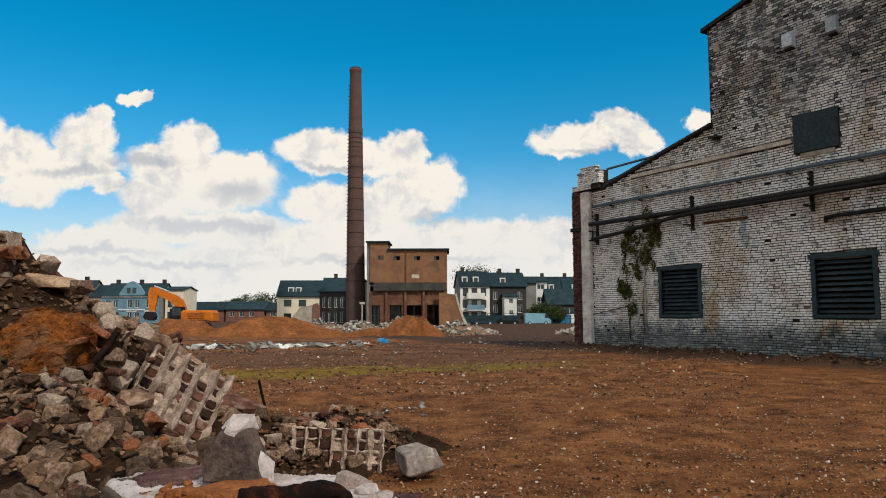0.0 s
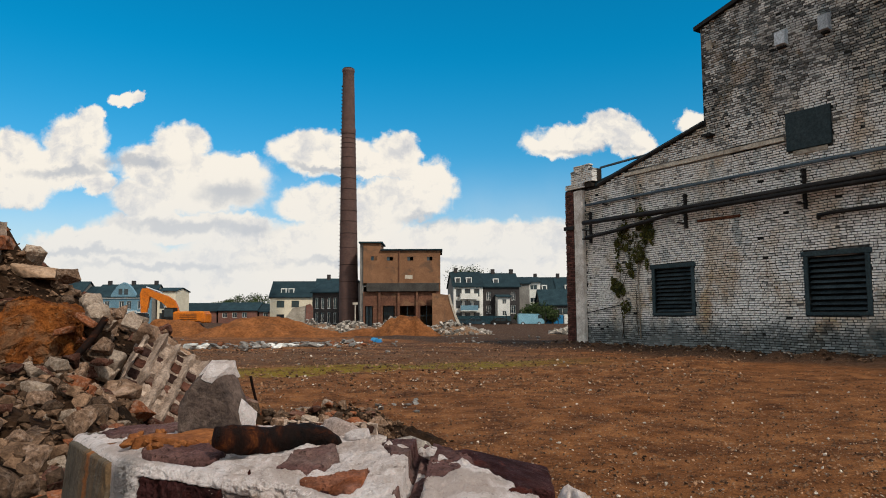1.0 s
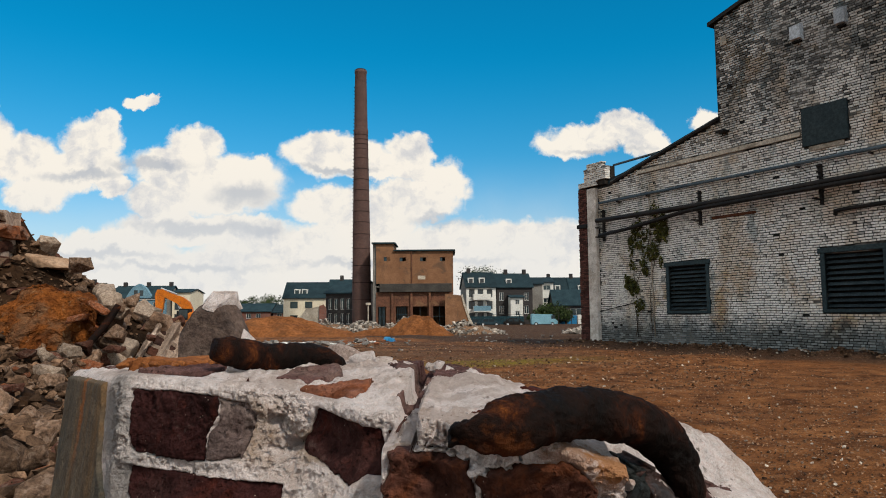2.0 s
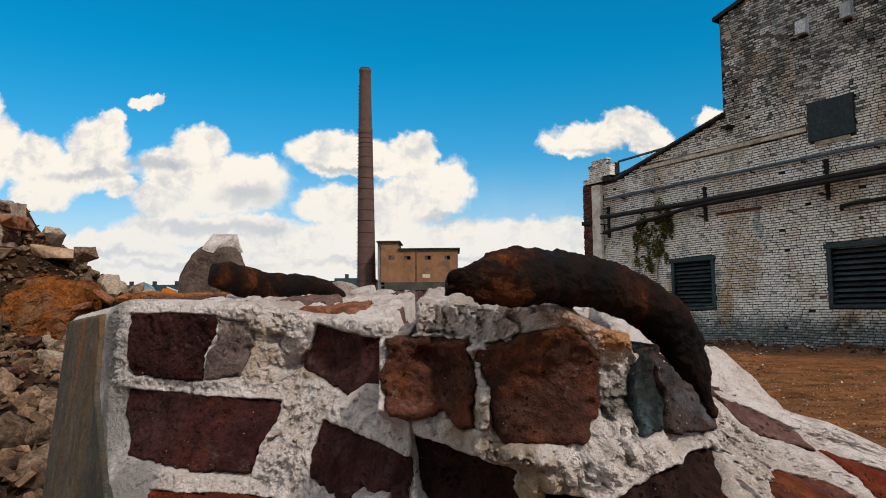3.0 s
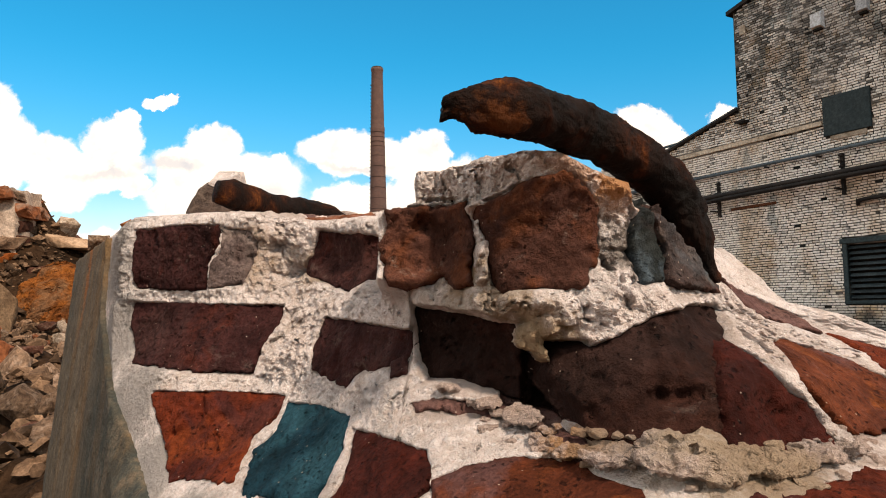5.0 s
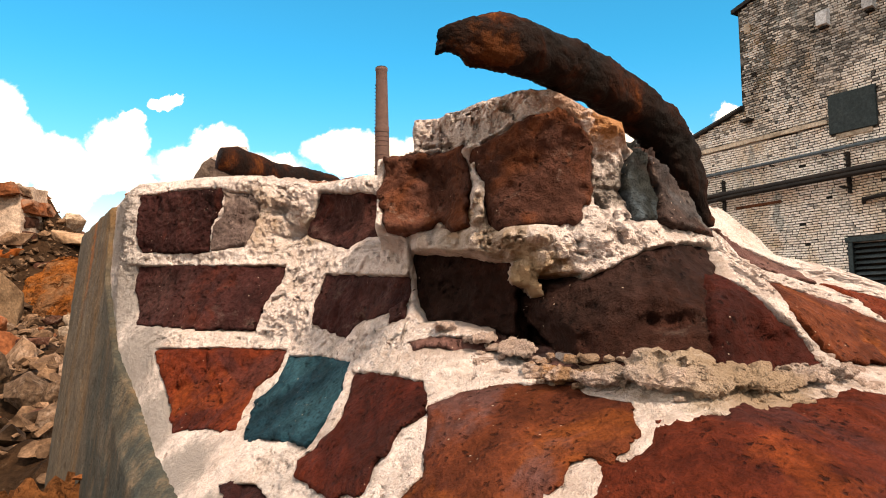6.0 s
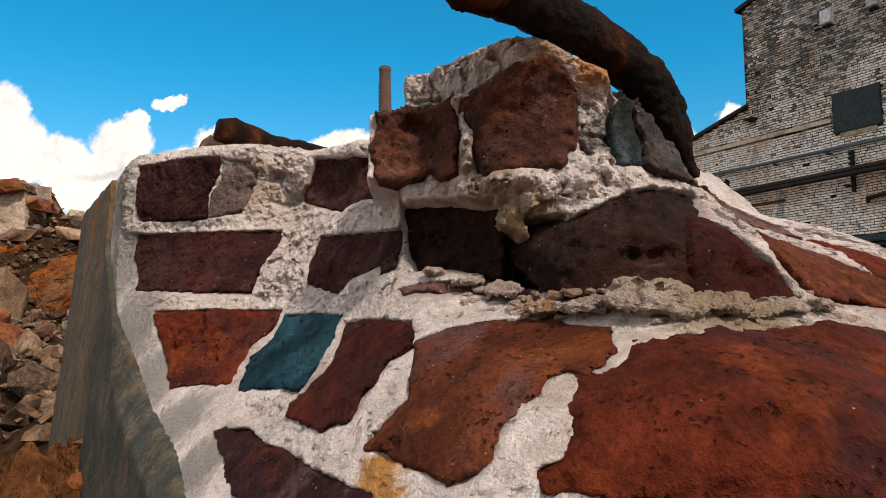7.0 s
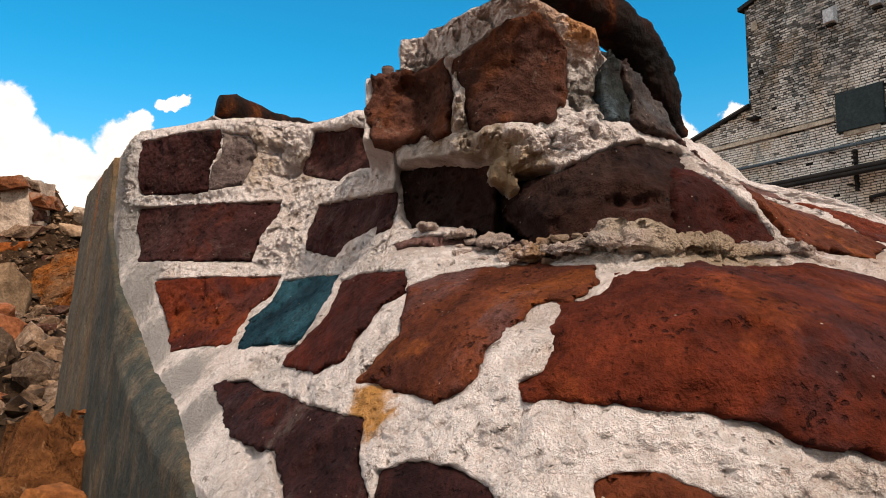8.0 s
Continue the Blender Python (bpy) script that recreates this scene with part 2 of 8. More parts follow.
def whitewash_brick():
    """Whitewashed bricks: each takes its own share of worn paint, dark bluish patches and bare clay."""
    m, g, bsdf = shader("whitewashed_brick")
    where = g.add("ShaderNodeNewGeometry").outputs["Position"]
    geo = g.add("ShaderNodeNewGeometry")
    info = g.add("ShaderNodeObjectInfo")
    chance = g.math("FRACT", g.math("ADD", geo.outputs["Random Per Island"], info.outputs["Random"]))
    parts = g.add("ShaderNodeSeparateXYZ")
    g.feed(parts.inputs[0], where)
    z = parts.outputs[2]
    stretched = g.vec("MULTIPLY", where, (1, 1, 0.45))
    stain = g.noise(stretched, 0.9, 6, 0.66)
    worn = g.noise(where, 2.6, 5, 0.7)
    grain = g.noise(where, 26, 4, 0.7)
    paint = g.ramp(grain, (0.3, (0.66, 0.65, 0.63)), (0.7, (0.95, 0.93, 0.89)))
    cream = g.mix(g.math("MULTIPLY", g.step(stain, 0.47, 0.66), 0.65), paint, (0.50, 0.38, 0.25))
    bare = g.ramp(grain, (0.3, (0.035, 0.040, 0.042)), (0.7, (0.15, 0.15, 0.145)))
    # paint turns darker and bluer in patches higher on the wall
    upper_dark = g.math("MULTIPLY", g.step(z, 4.2, 6.8), g.step(g.noise(where, 0.8, 5, 0.65), 0.36, 0.60))
    cream = g.mix(g.math("MULTIPLY", upper_dark, 0.62), cream, (0.13, 0.145, 0.15))
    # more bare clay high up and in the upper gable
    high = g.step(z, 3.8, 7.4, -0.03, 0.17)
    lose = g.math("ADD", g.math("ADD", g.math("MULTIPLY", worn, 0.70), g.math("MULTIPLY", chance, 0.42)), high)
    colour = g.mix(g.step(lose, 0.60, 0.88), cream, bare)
    # ochre and rusty runs low on the wall, blue-green damp in patches
    low = g.step(z, 3.2, 1.2, 0.30, 0.75)
    ochre = g.math("MULTIPLY", g.step(g.noise(where, 1.1, 5, 0.65), 0.52, 0.66), low)
    colour = g.mix(ochre, colour, g.mix(g.step(chance, 0.3, 0.8), (0.34, 0.19, 0.09), (0.52, 0.38, 0.20)))
    damp = g.math("MULTIPLY", g.step(g.noise(g.vec("MULTIPLY", where, (1, 1, 0.4)), 1.6, 5, 0.7), 0.55, 0.68), 0.6)
    colour = g.mix(damp, colour, (0.16, 0.22, 0.235))
    # tarred plinth
    foot = g.step(g.math("ADD", z, g.math("MULTIPLY", g.math("SUBTRACT", worn, 0.5), 1.3)), 1.0, 0.45)
    tar = g.mix(g.step(chance, 0.45, 0.95), (0.022, 0.042, 0.050), (0.20, 0.23, 0.235))
    colour = g.mix(g.math("MULTIPLY", foot, 0.85), colour, tar)
    g.feed(bsdf.inputs["Base Color"], colour)
    bsdf.inputs["Roughness"].default_value = 0.9
    bsdf.inputs["Specular IOR Level"].default_value = 0.25
    relief(g, bsdf, grain, 0.5, 0.006)
    return m


def brick_pattern(name, a, b, joint):
    """Far brickwork, too small to tell its bricks apart."""
    m, g, bsdf = shader(name)
    where = g.add("ShaderNodeTexCoord").outputs["Object"]
    turned = g.add("ShaderNodeCombineXYZ")
    parts = g.add("ShaderNodeSeparateXYZ")
    g.feed(parts.inputs[0], where)
    g.feed(turned.inputs[0], g.math("ADD", parts.outputs[0], parts.outputs[1]))
    g.feed(turned.inputs[1], parts.outputs[2])
    tex = g.add("ShaderNodeTexBrick")
    g.feed(tex.inputs["Vector"], turned.outputs[0])
    for key, value in (("Color1", (*a, 1)), ("Color2", (*b, 1)), ("Mortar", (*joint, 1)), ("Scale", 1.0), ("Mortar Size", 0.012),
                       ("Brick Width", 0.25), ("Row Height", 0.077)):
        tex.inputs[key].default_value = value
    stain = g.noise(where, 0.5, 6, 0.65)
    fine = g.noise(where, 3.0, 5, 0.7)
    colour = g.mix(0.6, tex.outputs[0], g.ramp(stain, (0.3, (0.3,) * 3), (0.7, (0.72,) * 3)), "OVERLAY")
    colour = g.mix(0.4, colour, g.ramp(fine, (0.3, (0.3,) * 3), (0.7, (0.7,) * 3)), "OVERLAY")
    g.feed(bsdf.inputs["Base Color"], colour)
    bsdf.inputs["Roughness"].default_value = 0.9
    relief(g, bsdf, tex.outputs["Fac"], -0.3, 0.01)
    return m


SOIL = ground_material()
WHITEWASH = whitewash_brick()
JOINT = surf("grey_mortar_joint", (0.010, 0.009, 0.009), (0.045, 0.040, 0.035), 3, 40, gloss=0.05)
WASHED_JOINT = surf("lime_washed_joint", (0.008, 0.010, 0.011), (0.040, 0.040, 0.038), 3, 40, gloss=0.05, stain=((0.34, 0.32, 0.30), 0.6, 0.75), vary=0.02)
RED_BRICKWORK = brick_pattern("red_brickwork", (0.20, 0.060, 0.036), (0.12, 0.036, 0.025), (0.13, 0.10, 0.085))
DARK_BRICKWORK = brick_pattern("dark_brickwork", (0.030, 0.024, 0.024), (0.018, 0.017, 0.018), (0.035, 0.032, 0.032))
CHIMNEY_BRICK = brick_pattern("chimney_brick", (0.105, 0.050, 0.040), (0.070, 0.034, 0.030), (0.075, 0.05, 0.042))
OCHRE_RENDER = surf("ochre_render", (0.17, 0.082, 0.042), (0.28, 0.145, 0.078), 0.35, 5, grit=0.3, stain=((0.10, 0.065, 0.045), 0.7, 0.5), vary=0.05)
CREAM_RENDER = surf("cream_render", (0.62, 0.55, 0.42), (0.74, 0.67, 0.53), 0.5, 6, vary=0.05)
WHITE_RENDER = surf("white_render", (0.60, 0.60, 0.57), (0.75, 0.74, 0.70), 0.5, 6, vary=0.05)
BLUE_RENDER = surf("blue_render", (0.10, 0.20, 0.27), (0.16, 0.28, 0.35), 0.5, 6, vary=0.05)
# grey render; on side walls of lighter houses it paints their shade
GREY_AND_SHADE_RENDER = surf("grey_and_shade_render", (0.16, 0.15, 0.14), (0.26, 0.25, 0.23), 0.5, 6, vary=0.1)
TEAL_ROOF = surf("slate_roof", (0.008, 0.022, 0.030), (0.018, 0.040, 0.050), 0.8, 8, rough=0.9, vary=0.2)
WINDOW_GLASS = glass_material("window_glass", (0.03, 0.045, 0.055))
WHITE_TRIM = surf("white_trim", (0.6, 0.6, 0.58), (0.75, 0.75, 0.73), 2, 20, vary=0.05)
# near-black fill: the shade inside openings is put into its colour
OPENING_SHADE = surf("opening_shade", (0.006, 0.006, 0.006), (0.018, 0.016, 0.014), 1, 8)
DARK_STEEL = surf("dark_steel", (0.010, 0.010, 0.011), (0.030, 0.026, 0.024), 3, 30, rough=0.6, metal=0.3)
LOUVRE_STEEL = surf("louvre_steel", (0.022, 0.036, 0.044), (0.06, 0.085, 0.098), 3, 30, rough=0.55, metal=0.3)
BLUE_PIPE = surf("blue_grey_pipe", (0.055, 0.085, 0.11), (0.10, 0.14, 0.17), 3, 30, rough=0.6, vary=0.1)
PLATE_STEEL = surf("grey_green_plate", (0.016, 0.034, 0.042), (0.030, 0.050, 0.058), 2, 20, rough=0.6)
PALE_STONE = surf("pale_stone", (0.30, 0.26, 0.21), (0.48, 0.43, 0.36), 2, 25, stain=((0.14, 0.11, 0.08), 0.6, 3))
WIND_BOX = surf("light_grey_sheet", (0.34, 0.38, 0.42), (0.42, 0.46, 0.50), 2, 20)
BLUE_SHEET = surf("blue_plastic", (0.010, 0.11, 0.26), (0.03, 0.22, 0.42), 4, 30, rough=0.45, vary=0.1)

# ---- mesh tools ----
def part(name, bm, material, parent=None, label="", at=None, smooth=False):
    mesh = bpy.data.meshes.new(name)
    bmesh.ops.recalc_face_normals(bm, faces=bm.faces[:])
    bm.to_mesh(mesh)
    bm.free()
    mesh.materials.append(material)
    if smooth:
        mesh.shade_smooth()
    ob = new(name, mesh)
    if parent:
        ob.parent = parent
    if at is not None:
        ob.matrix_basis = at
    if label:
        ob["label"] = label
    return ob


def again(ob, name, parent, at):
    """Another object on the same mesh."""
    other = new(name, ob.data)
    other.parent = parent
    other.matrix_basis = at
    return other


def thing(name, at, label, category, group="", kind=""):
    ob = new(name)
    ob.empty_display_size = 0.1
    ob.matrix_basis = at
    return tagged(ob, label, category, group, kind)


def box(bm, x0, y0, z0, x1, y1, z1, bevel=0.0):
    vs = bmesh.ops.create_cube(bm, size=1.0, matrix=Matrix.LocRotScale(((x0 + x1) / 2, (y0 + y1) / 2, (z0 + z1) / 2), None, (x1 - x0, y1 - y0, z1 - z0)))["verts"]
    if bevel:
        edges = list({e for v in vs for e in v.link_edges})
        bmesh.ops.bevel(bm, geom=edges, offset=bevel, segments=1, affect="EDGES")
    return bm


def boxed(*size, bevel=0.0):
    return box(bmesh.new(), *size, bevel=bevel)


def prism(bm, outline, low, high, axis="y"):
    """An outline in two axes pulled along the third."""
    def at(a, b, c):
        return {"y": (a, c, b), "z": (a, b, c), "x": (c, a, b)}[axis]

    one = [bm.verts.new(at(a, b, low)) for a, b in outline]
    two = [bm.verts.new(at(a, b, high)) for a, b in outline]
    bm.faces.new(one)
    bm.faces.new(two[::-1])
    for n in range(len(one)):
        bm.faces.new((one[n], one[n - 1], two[n - 1], two[n]))
    return bm


def tube(bm, points, radii, sides=12, cap=True):
    """A round bar along points."""
    rings = []
    points = [Vector(p) for p in points]
    side = None
    for n, p in enumerate(points):
        ahead = (points[min(n + 1, len(points) - 1)] - points[max(n - 1, 0)]).normalized()
        if side is None:
            side = ahead.orthogonal().normalized()
        side = (side - ahead * side.dot(ahead)).normalized()
        other = ahead.cross(side)
        r = radii[n] if isinstance(radii, (list, tuple)) else radii
        rings.append([bm.verts.new(p + r * (math.cos(a) * side + math.sin(a) * other)) for a in (2 * math.pi * k / sides for k in range(sides))])
    for a, b in zip(rings, rings[1:]):
        for k in range(sides):
            bm.faces.new((a[k - 1], a[k], b[k], b[k - 1]))
    if cap:
        bm.faces.new(rings[0][::-1])
        bm.faces.new(rings[-1])
    return bm


def hull_rock(rng, size, points=16, square=0.6):
    """An angular lump: the hull of points strewn near the skin of a box."""
    bm = bmesh.new()
    for _ in range(points):
        v = Vector([rng.uniform(-1, 1) for _ in range(3)])
        v = v / max(abs(c) for c in v) * square + v.normalized() * (1 - square)
        v *= rng.uniform(0.82, 1.0)
        bm.verts.new((v.x * size[0] / 2, v.y * size[1] / 2, v.z * size[2] / 2))
    done = bmesh.ops.convex_hull(bm, input=bm.verts[:])
    bmesh.ops.delete(bm, geom=[v for v in done["geom_interior"] if isinstance(v, bmesh.types.BMVert)], context="VERTS")
    bmesh.ops.dissolve_limit(bm, angle_limit=radians(14), verts=bm.verts[:], edges=bm.edges[:])
    return bm


def roughen(bm, amount, scale, cuts=0, seed=0.0, octaves=3):
    """Finer faces and a broken skin."""
    if cuts:
        bmesh.ops.triangulate(bm, faces=bm.faces[:])
        for _ in range(cuts):
            bmesh.ops.subdivide_edges(bm, edges=bm.edges[:], cuts=1, use_grid_fill=True)
    bm.normal_update()
    for v in bm.verts:
        h = noise.fractal(v.co * scale + Vector((seed, seed * 1.7, -seed)), 1.0, 2.0, octaves)
        v.co += v.normal * h * amount
    return bm


def sheet(name, xs, ys, height, material, parent=None, smooth=True):
    """A surface over a grid of x and y."""
    gx, gy = np.meshgrid(xs, ys)
    gz = height(gx, gy)
    verts = np.stack([gx, gy, gz], -1).reshape(-1, 3)
    w, h = len(xs), len(ys)
    k = np.arange(w * h).reshape(h, w)
    faces = np.stack([k[:-1, :-1], k[:-1, 1:], k[1:, 1:], k[1:, :-1]], -1).reshape(-1, 4)
    mesh = bpy.data.meshes.new(name)
    mesh.from_pydata(verts.tolist(), [], faces.tolist())
    mesh.materials.append(material)
    if smooth:
        mesh.shade_smooth()
    ob = new(name, mesh)
    if parent:
        ob.parent = parent
    return ob


def waves(x, y, seed, size, count=14):
    """Smooth unevenness: a sum of plane waves of about that size."""
    rng = np.random.default_rng(seed)
    out = 0.0
    for _ in range(count):
        a, f, p = rng.uniform(0, 2 * np.pi), rng.uniform(0.6, 1.9) / size, rng.uniform(0, 2 * np.pi)
        out = out + np.sin(2 * np.pi * f * (np.cos(a) * x + np.sin(a) * y) + p)
    return out / np.sqrt(count)


def smooth01(v):
    v = np.clip(v, 0, 1)
    return v * v * (3 - 2 * v)

# ---- ground ----
WALL_TURN = radians(-58.5)
WALL_FOOT = (4.5, 21.5)


def wall_local(x, y):
    """Distance along and behind the whitewashed facade."""
    dx, dy = x - WALL_FOOT[0], y - WALL_FOOT[1]
    c, s = math.cos(WALL_TURN), math.sin(WALL_TURN)
    return c * dx + s * dy, -s * dx + c * dy


def ground_height(x, y):
    z = -1.0 * smooth01((y - 28) / 40)
    reach = 1 - smooth01((np.hypot(x, y) - 60) / 60)
    z = z + reach * (0.030 * waves(x, y, 3, 3.2) + 0.007 * waves(x, y, 4, 0.9) + 0.006 * waves(x, y, 5, 0.33))
    along, behind = wall_local(x, y)
    bank = np.exp(-((behind + 0.5) / 0.75) ** 2) * smooth01((along + 1.5) / 1.5)
    z = z + bank * (0.10 + 0.05 * waves(x, y, 6, 0.8))
    rut = np.exp(-((y - 7.25 - 0.25 * (x - 2)) / 0.16) ** 2) * np.exp(-((x - 2.0) / 0.55) ** 2)
    return z - 0.09 * rut


def stretch(start, dense, end, step, growth=1.35):
    inner = list(np.arange(dense[0], dense[1], step))
    low, high = [], []
    v, s = dense[0], step
    while v > start:
        s *= growth
        v -= s
        low.append(v)
    v, s = inner[-1], step
    while v < end:
        s *= growth
        v += s
        high.append(v)
    return np.array(low[::-1] + inner + high)


tagged(sheet("ground", stretch(-2600, (-7, 13), 2600, 0.09), stretch(-2600, (1.5, 24), 4000, 0.09), ground_height, SOIL),
       "reddish brown gravelly soil of a demolition site", "ground", kind="structure")

# ---- whitewashed brick hall ----
HALL = pose(*WALL_FOOT, 0, 0, 0, math.degrees(WALL_TURN))
HALL_END = 15.0


def roof_line(x):
    """The gable's outline over the facade."""
    return 4.87 + 0.262 * (x - 1.08) if x < 4.80 else 8.41 + 0.245 * (x - 4.80)


def build_hall():
    hall = thing("brick_hall", HALL, "old whitewashed brick factory hall with stepped gable", "building")
    # the wall behind the bricks, with real openings
    bm = bmesh.new()
    thick = 0.42
    openings = [(3.04, 4.24, 1.03, 2.19), (7.36, 8.58, 1.03, 2.22)]
    xs = [0.0, openings[0][0], openings[0][1], 4.80, openings[1][0], openings[1][1], HALL_END]
    for a, b in zip(xs, xs[1:]):
        hole = next((o for o in openings if o[0] == a), None)
        top = lambda x: min(roof_line(max(x, 1.0)), 11.5)
        right = top(b) if b != 4.80 else 4.87 + 0.262 * 3.72
        left = top(a)
        if hole:
            prism(bm, [(a, -0.3), (b, -0.3), (b, hole[2]), (a, hole[2])], 0.0, thick)
            prism(bm, [(a, hole[3]), (b, hole[3]), (b, right), (a, left)], 0.0, thick)
        else:
            prism(bm, [(a, -0.3), (b, -0.3), (b, right), (a, left)], 0.0, thick)
    bmesh.ops.remove_doubles(bm, verts=bm.verts[:], dist=1e-4)
    part("wall", bm, WASHED_JOINT, hall)
    bm = bmesh.new()
    prism(bm, [(0.45, -0.3), (9.0, -0.3), (9.0, 5.0), (0.45, 4.6)], 0.0, 0.35, "x")
    part("side_wall", bm, RED_BRICKWORK, hall)
    # roofs
    bm = bmesh.new()
    prism(bm, [(0.9, 4.84), (4.80, 5.86), (4.80, 5.94), (0.9, 4.93)], -0.05, 9.0)
    part("roof", bm, TEAL_ROOF, hall, "dark felt lean-to roof")
    bm = bmesh.new()
    prism(bm, [(4.66, 8.36), (HALL_END, 10.9), (HALL_END, 11.0), (4.66, 8.46)], -0.10, 9.0)
    part("roof", bm, DARK_STEEL, hall, "dark gable roof edge")
    bm = bmesh.new()
    prism(bm, [(0.45, 5.7), (9.0, 5.7), (9.0, 8.4), (0.45, 8.4)], 4.85, 5.15, "x")
    part("upper_side_wall", bm, RED_BRICKWORK, hall)
    part("back_wall", boxed(0.2, 8.7, -0.3, HALL_END, 9.0, 8.0), RED_BRICKWORK, hall)
    return hall, openings


hall, OPENINGS = build_hall()


def louvre(x0, x1, z0, z1, slats):
    frame_bm = bmesh.new()
    w = 0.10
    box(frame_bm, x0 - w, -0.035, z0 - 0.02, x0, 0.10, z1 + 0.02, 0.006)
    box(frame_bm, x1, -0.035, z0 - 0.02, x1 + w, 0.10, z1 + 0.02, 0.006)
    box(frame_bm, x0 - w - 0.05, -0.045, z1 + 0.02, x1 + w + 0.05, 0.10, z1 + 0.13, 0.008)
    box(frame_bm, x0 - w, -0.05, z0 - 0.09, x1 + w, 0.10, z0 - 0.02, 0.008)
    window = part("louvre_window", frame_bm, PLATE_STEEL, hall, "grey frame round a dark louvred opening")
    # near-black sheet behind the slats paints the shade of the interior
    part("shade", boxed(x0, 0.2, z0, x1, 0.24, z1), OPENING_SHADE, window)
    one = None
    for n in range(slats):
        z = z0 + (n + 0.5) * (z1 - z0) / slats
        at = pose(0, 0.07, z, 38 + (n * 37 % 5 - 2) * 2.0, 0, 0)
        if one is None:
            one = part("slat", boxed(x0 - 0.003, -0.055, -0.006, x1 + 0.003, 0.055, 0.006, bevel=0.002), LOUVRE_STEEL, window, at=at)
        else:
            again(one, "slat", window, at)
    return window


louvre(*OPENINGS[0], 11)
louvre(*OPENINGS[1], 10)


PIER_RENDER = surf("whitewashed_render", (0.50, 0.46, 0.42), (0.78, 0.73, 0.68), 3, 30, stain=((0.30, 0.24, 0.19), 0.6, 2.5), vary=0.02)
PIER_RED = surf("bare_red_pier_brick", (0.060, 0.024, 0.020), (0.13, 0.050, 0.038), 5, 40, vary=0.45, island=True, stain=((0.05, 0.035, 0.03), 0.6, 3))


def pier_bricks(name, x0, x1, y0, y1, z0, z1, material, seed):
    """Courses of single bricks with worn, uneven faces."""
    rng = random.Random(seed)
    z, row = z0, 0
    bm = bmesh.new()
    while z < z1 - 0.03:
        x = x0 - (0.095 if row % 2 else 0)
        while x < x1 - 0.03:
            a, b = max(x, x0) + rng.uniform(-0.012, 0.012), min(x + 0.18, x1) + rng.uniform(-0.015, 0.012)
            if b - a > 0.05:
                box(bm, a, y0 + rng.uniform(-0.012, 0.012), z, b, y1, min(z + 0.050, z1), 0.006)
            x += 0.19
        z += 0.0585
        row += 1
    ob = part(name, bm, material, hall)
    ob["kind"] = "stuff"


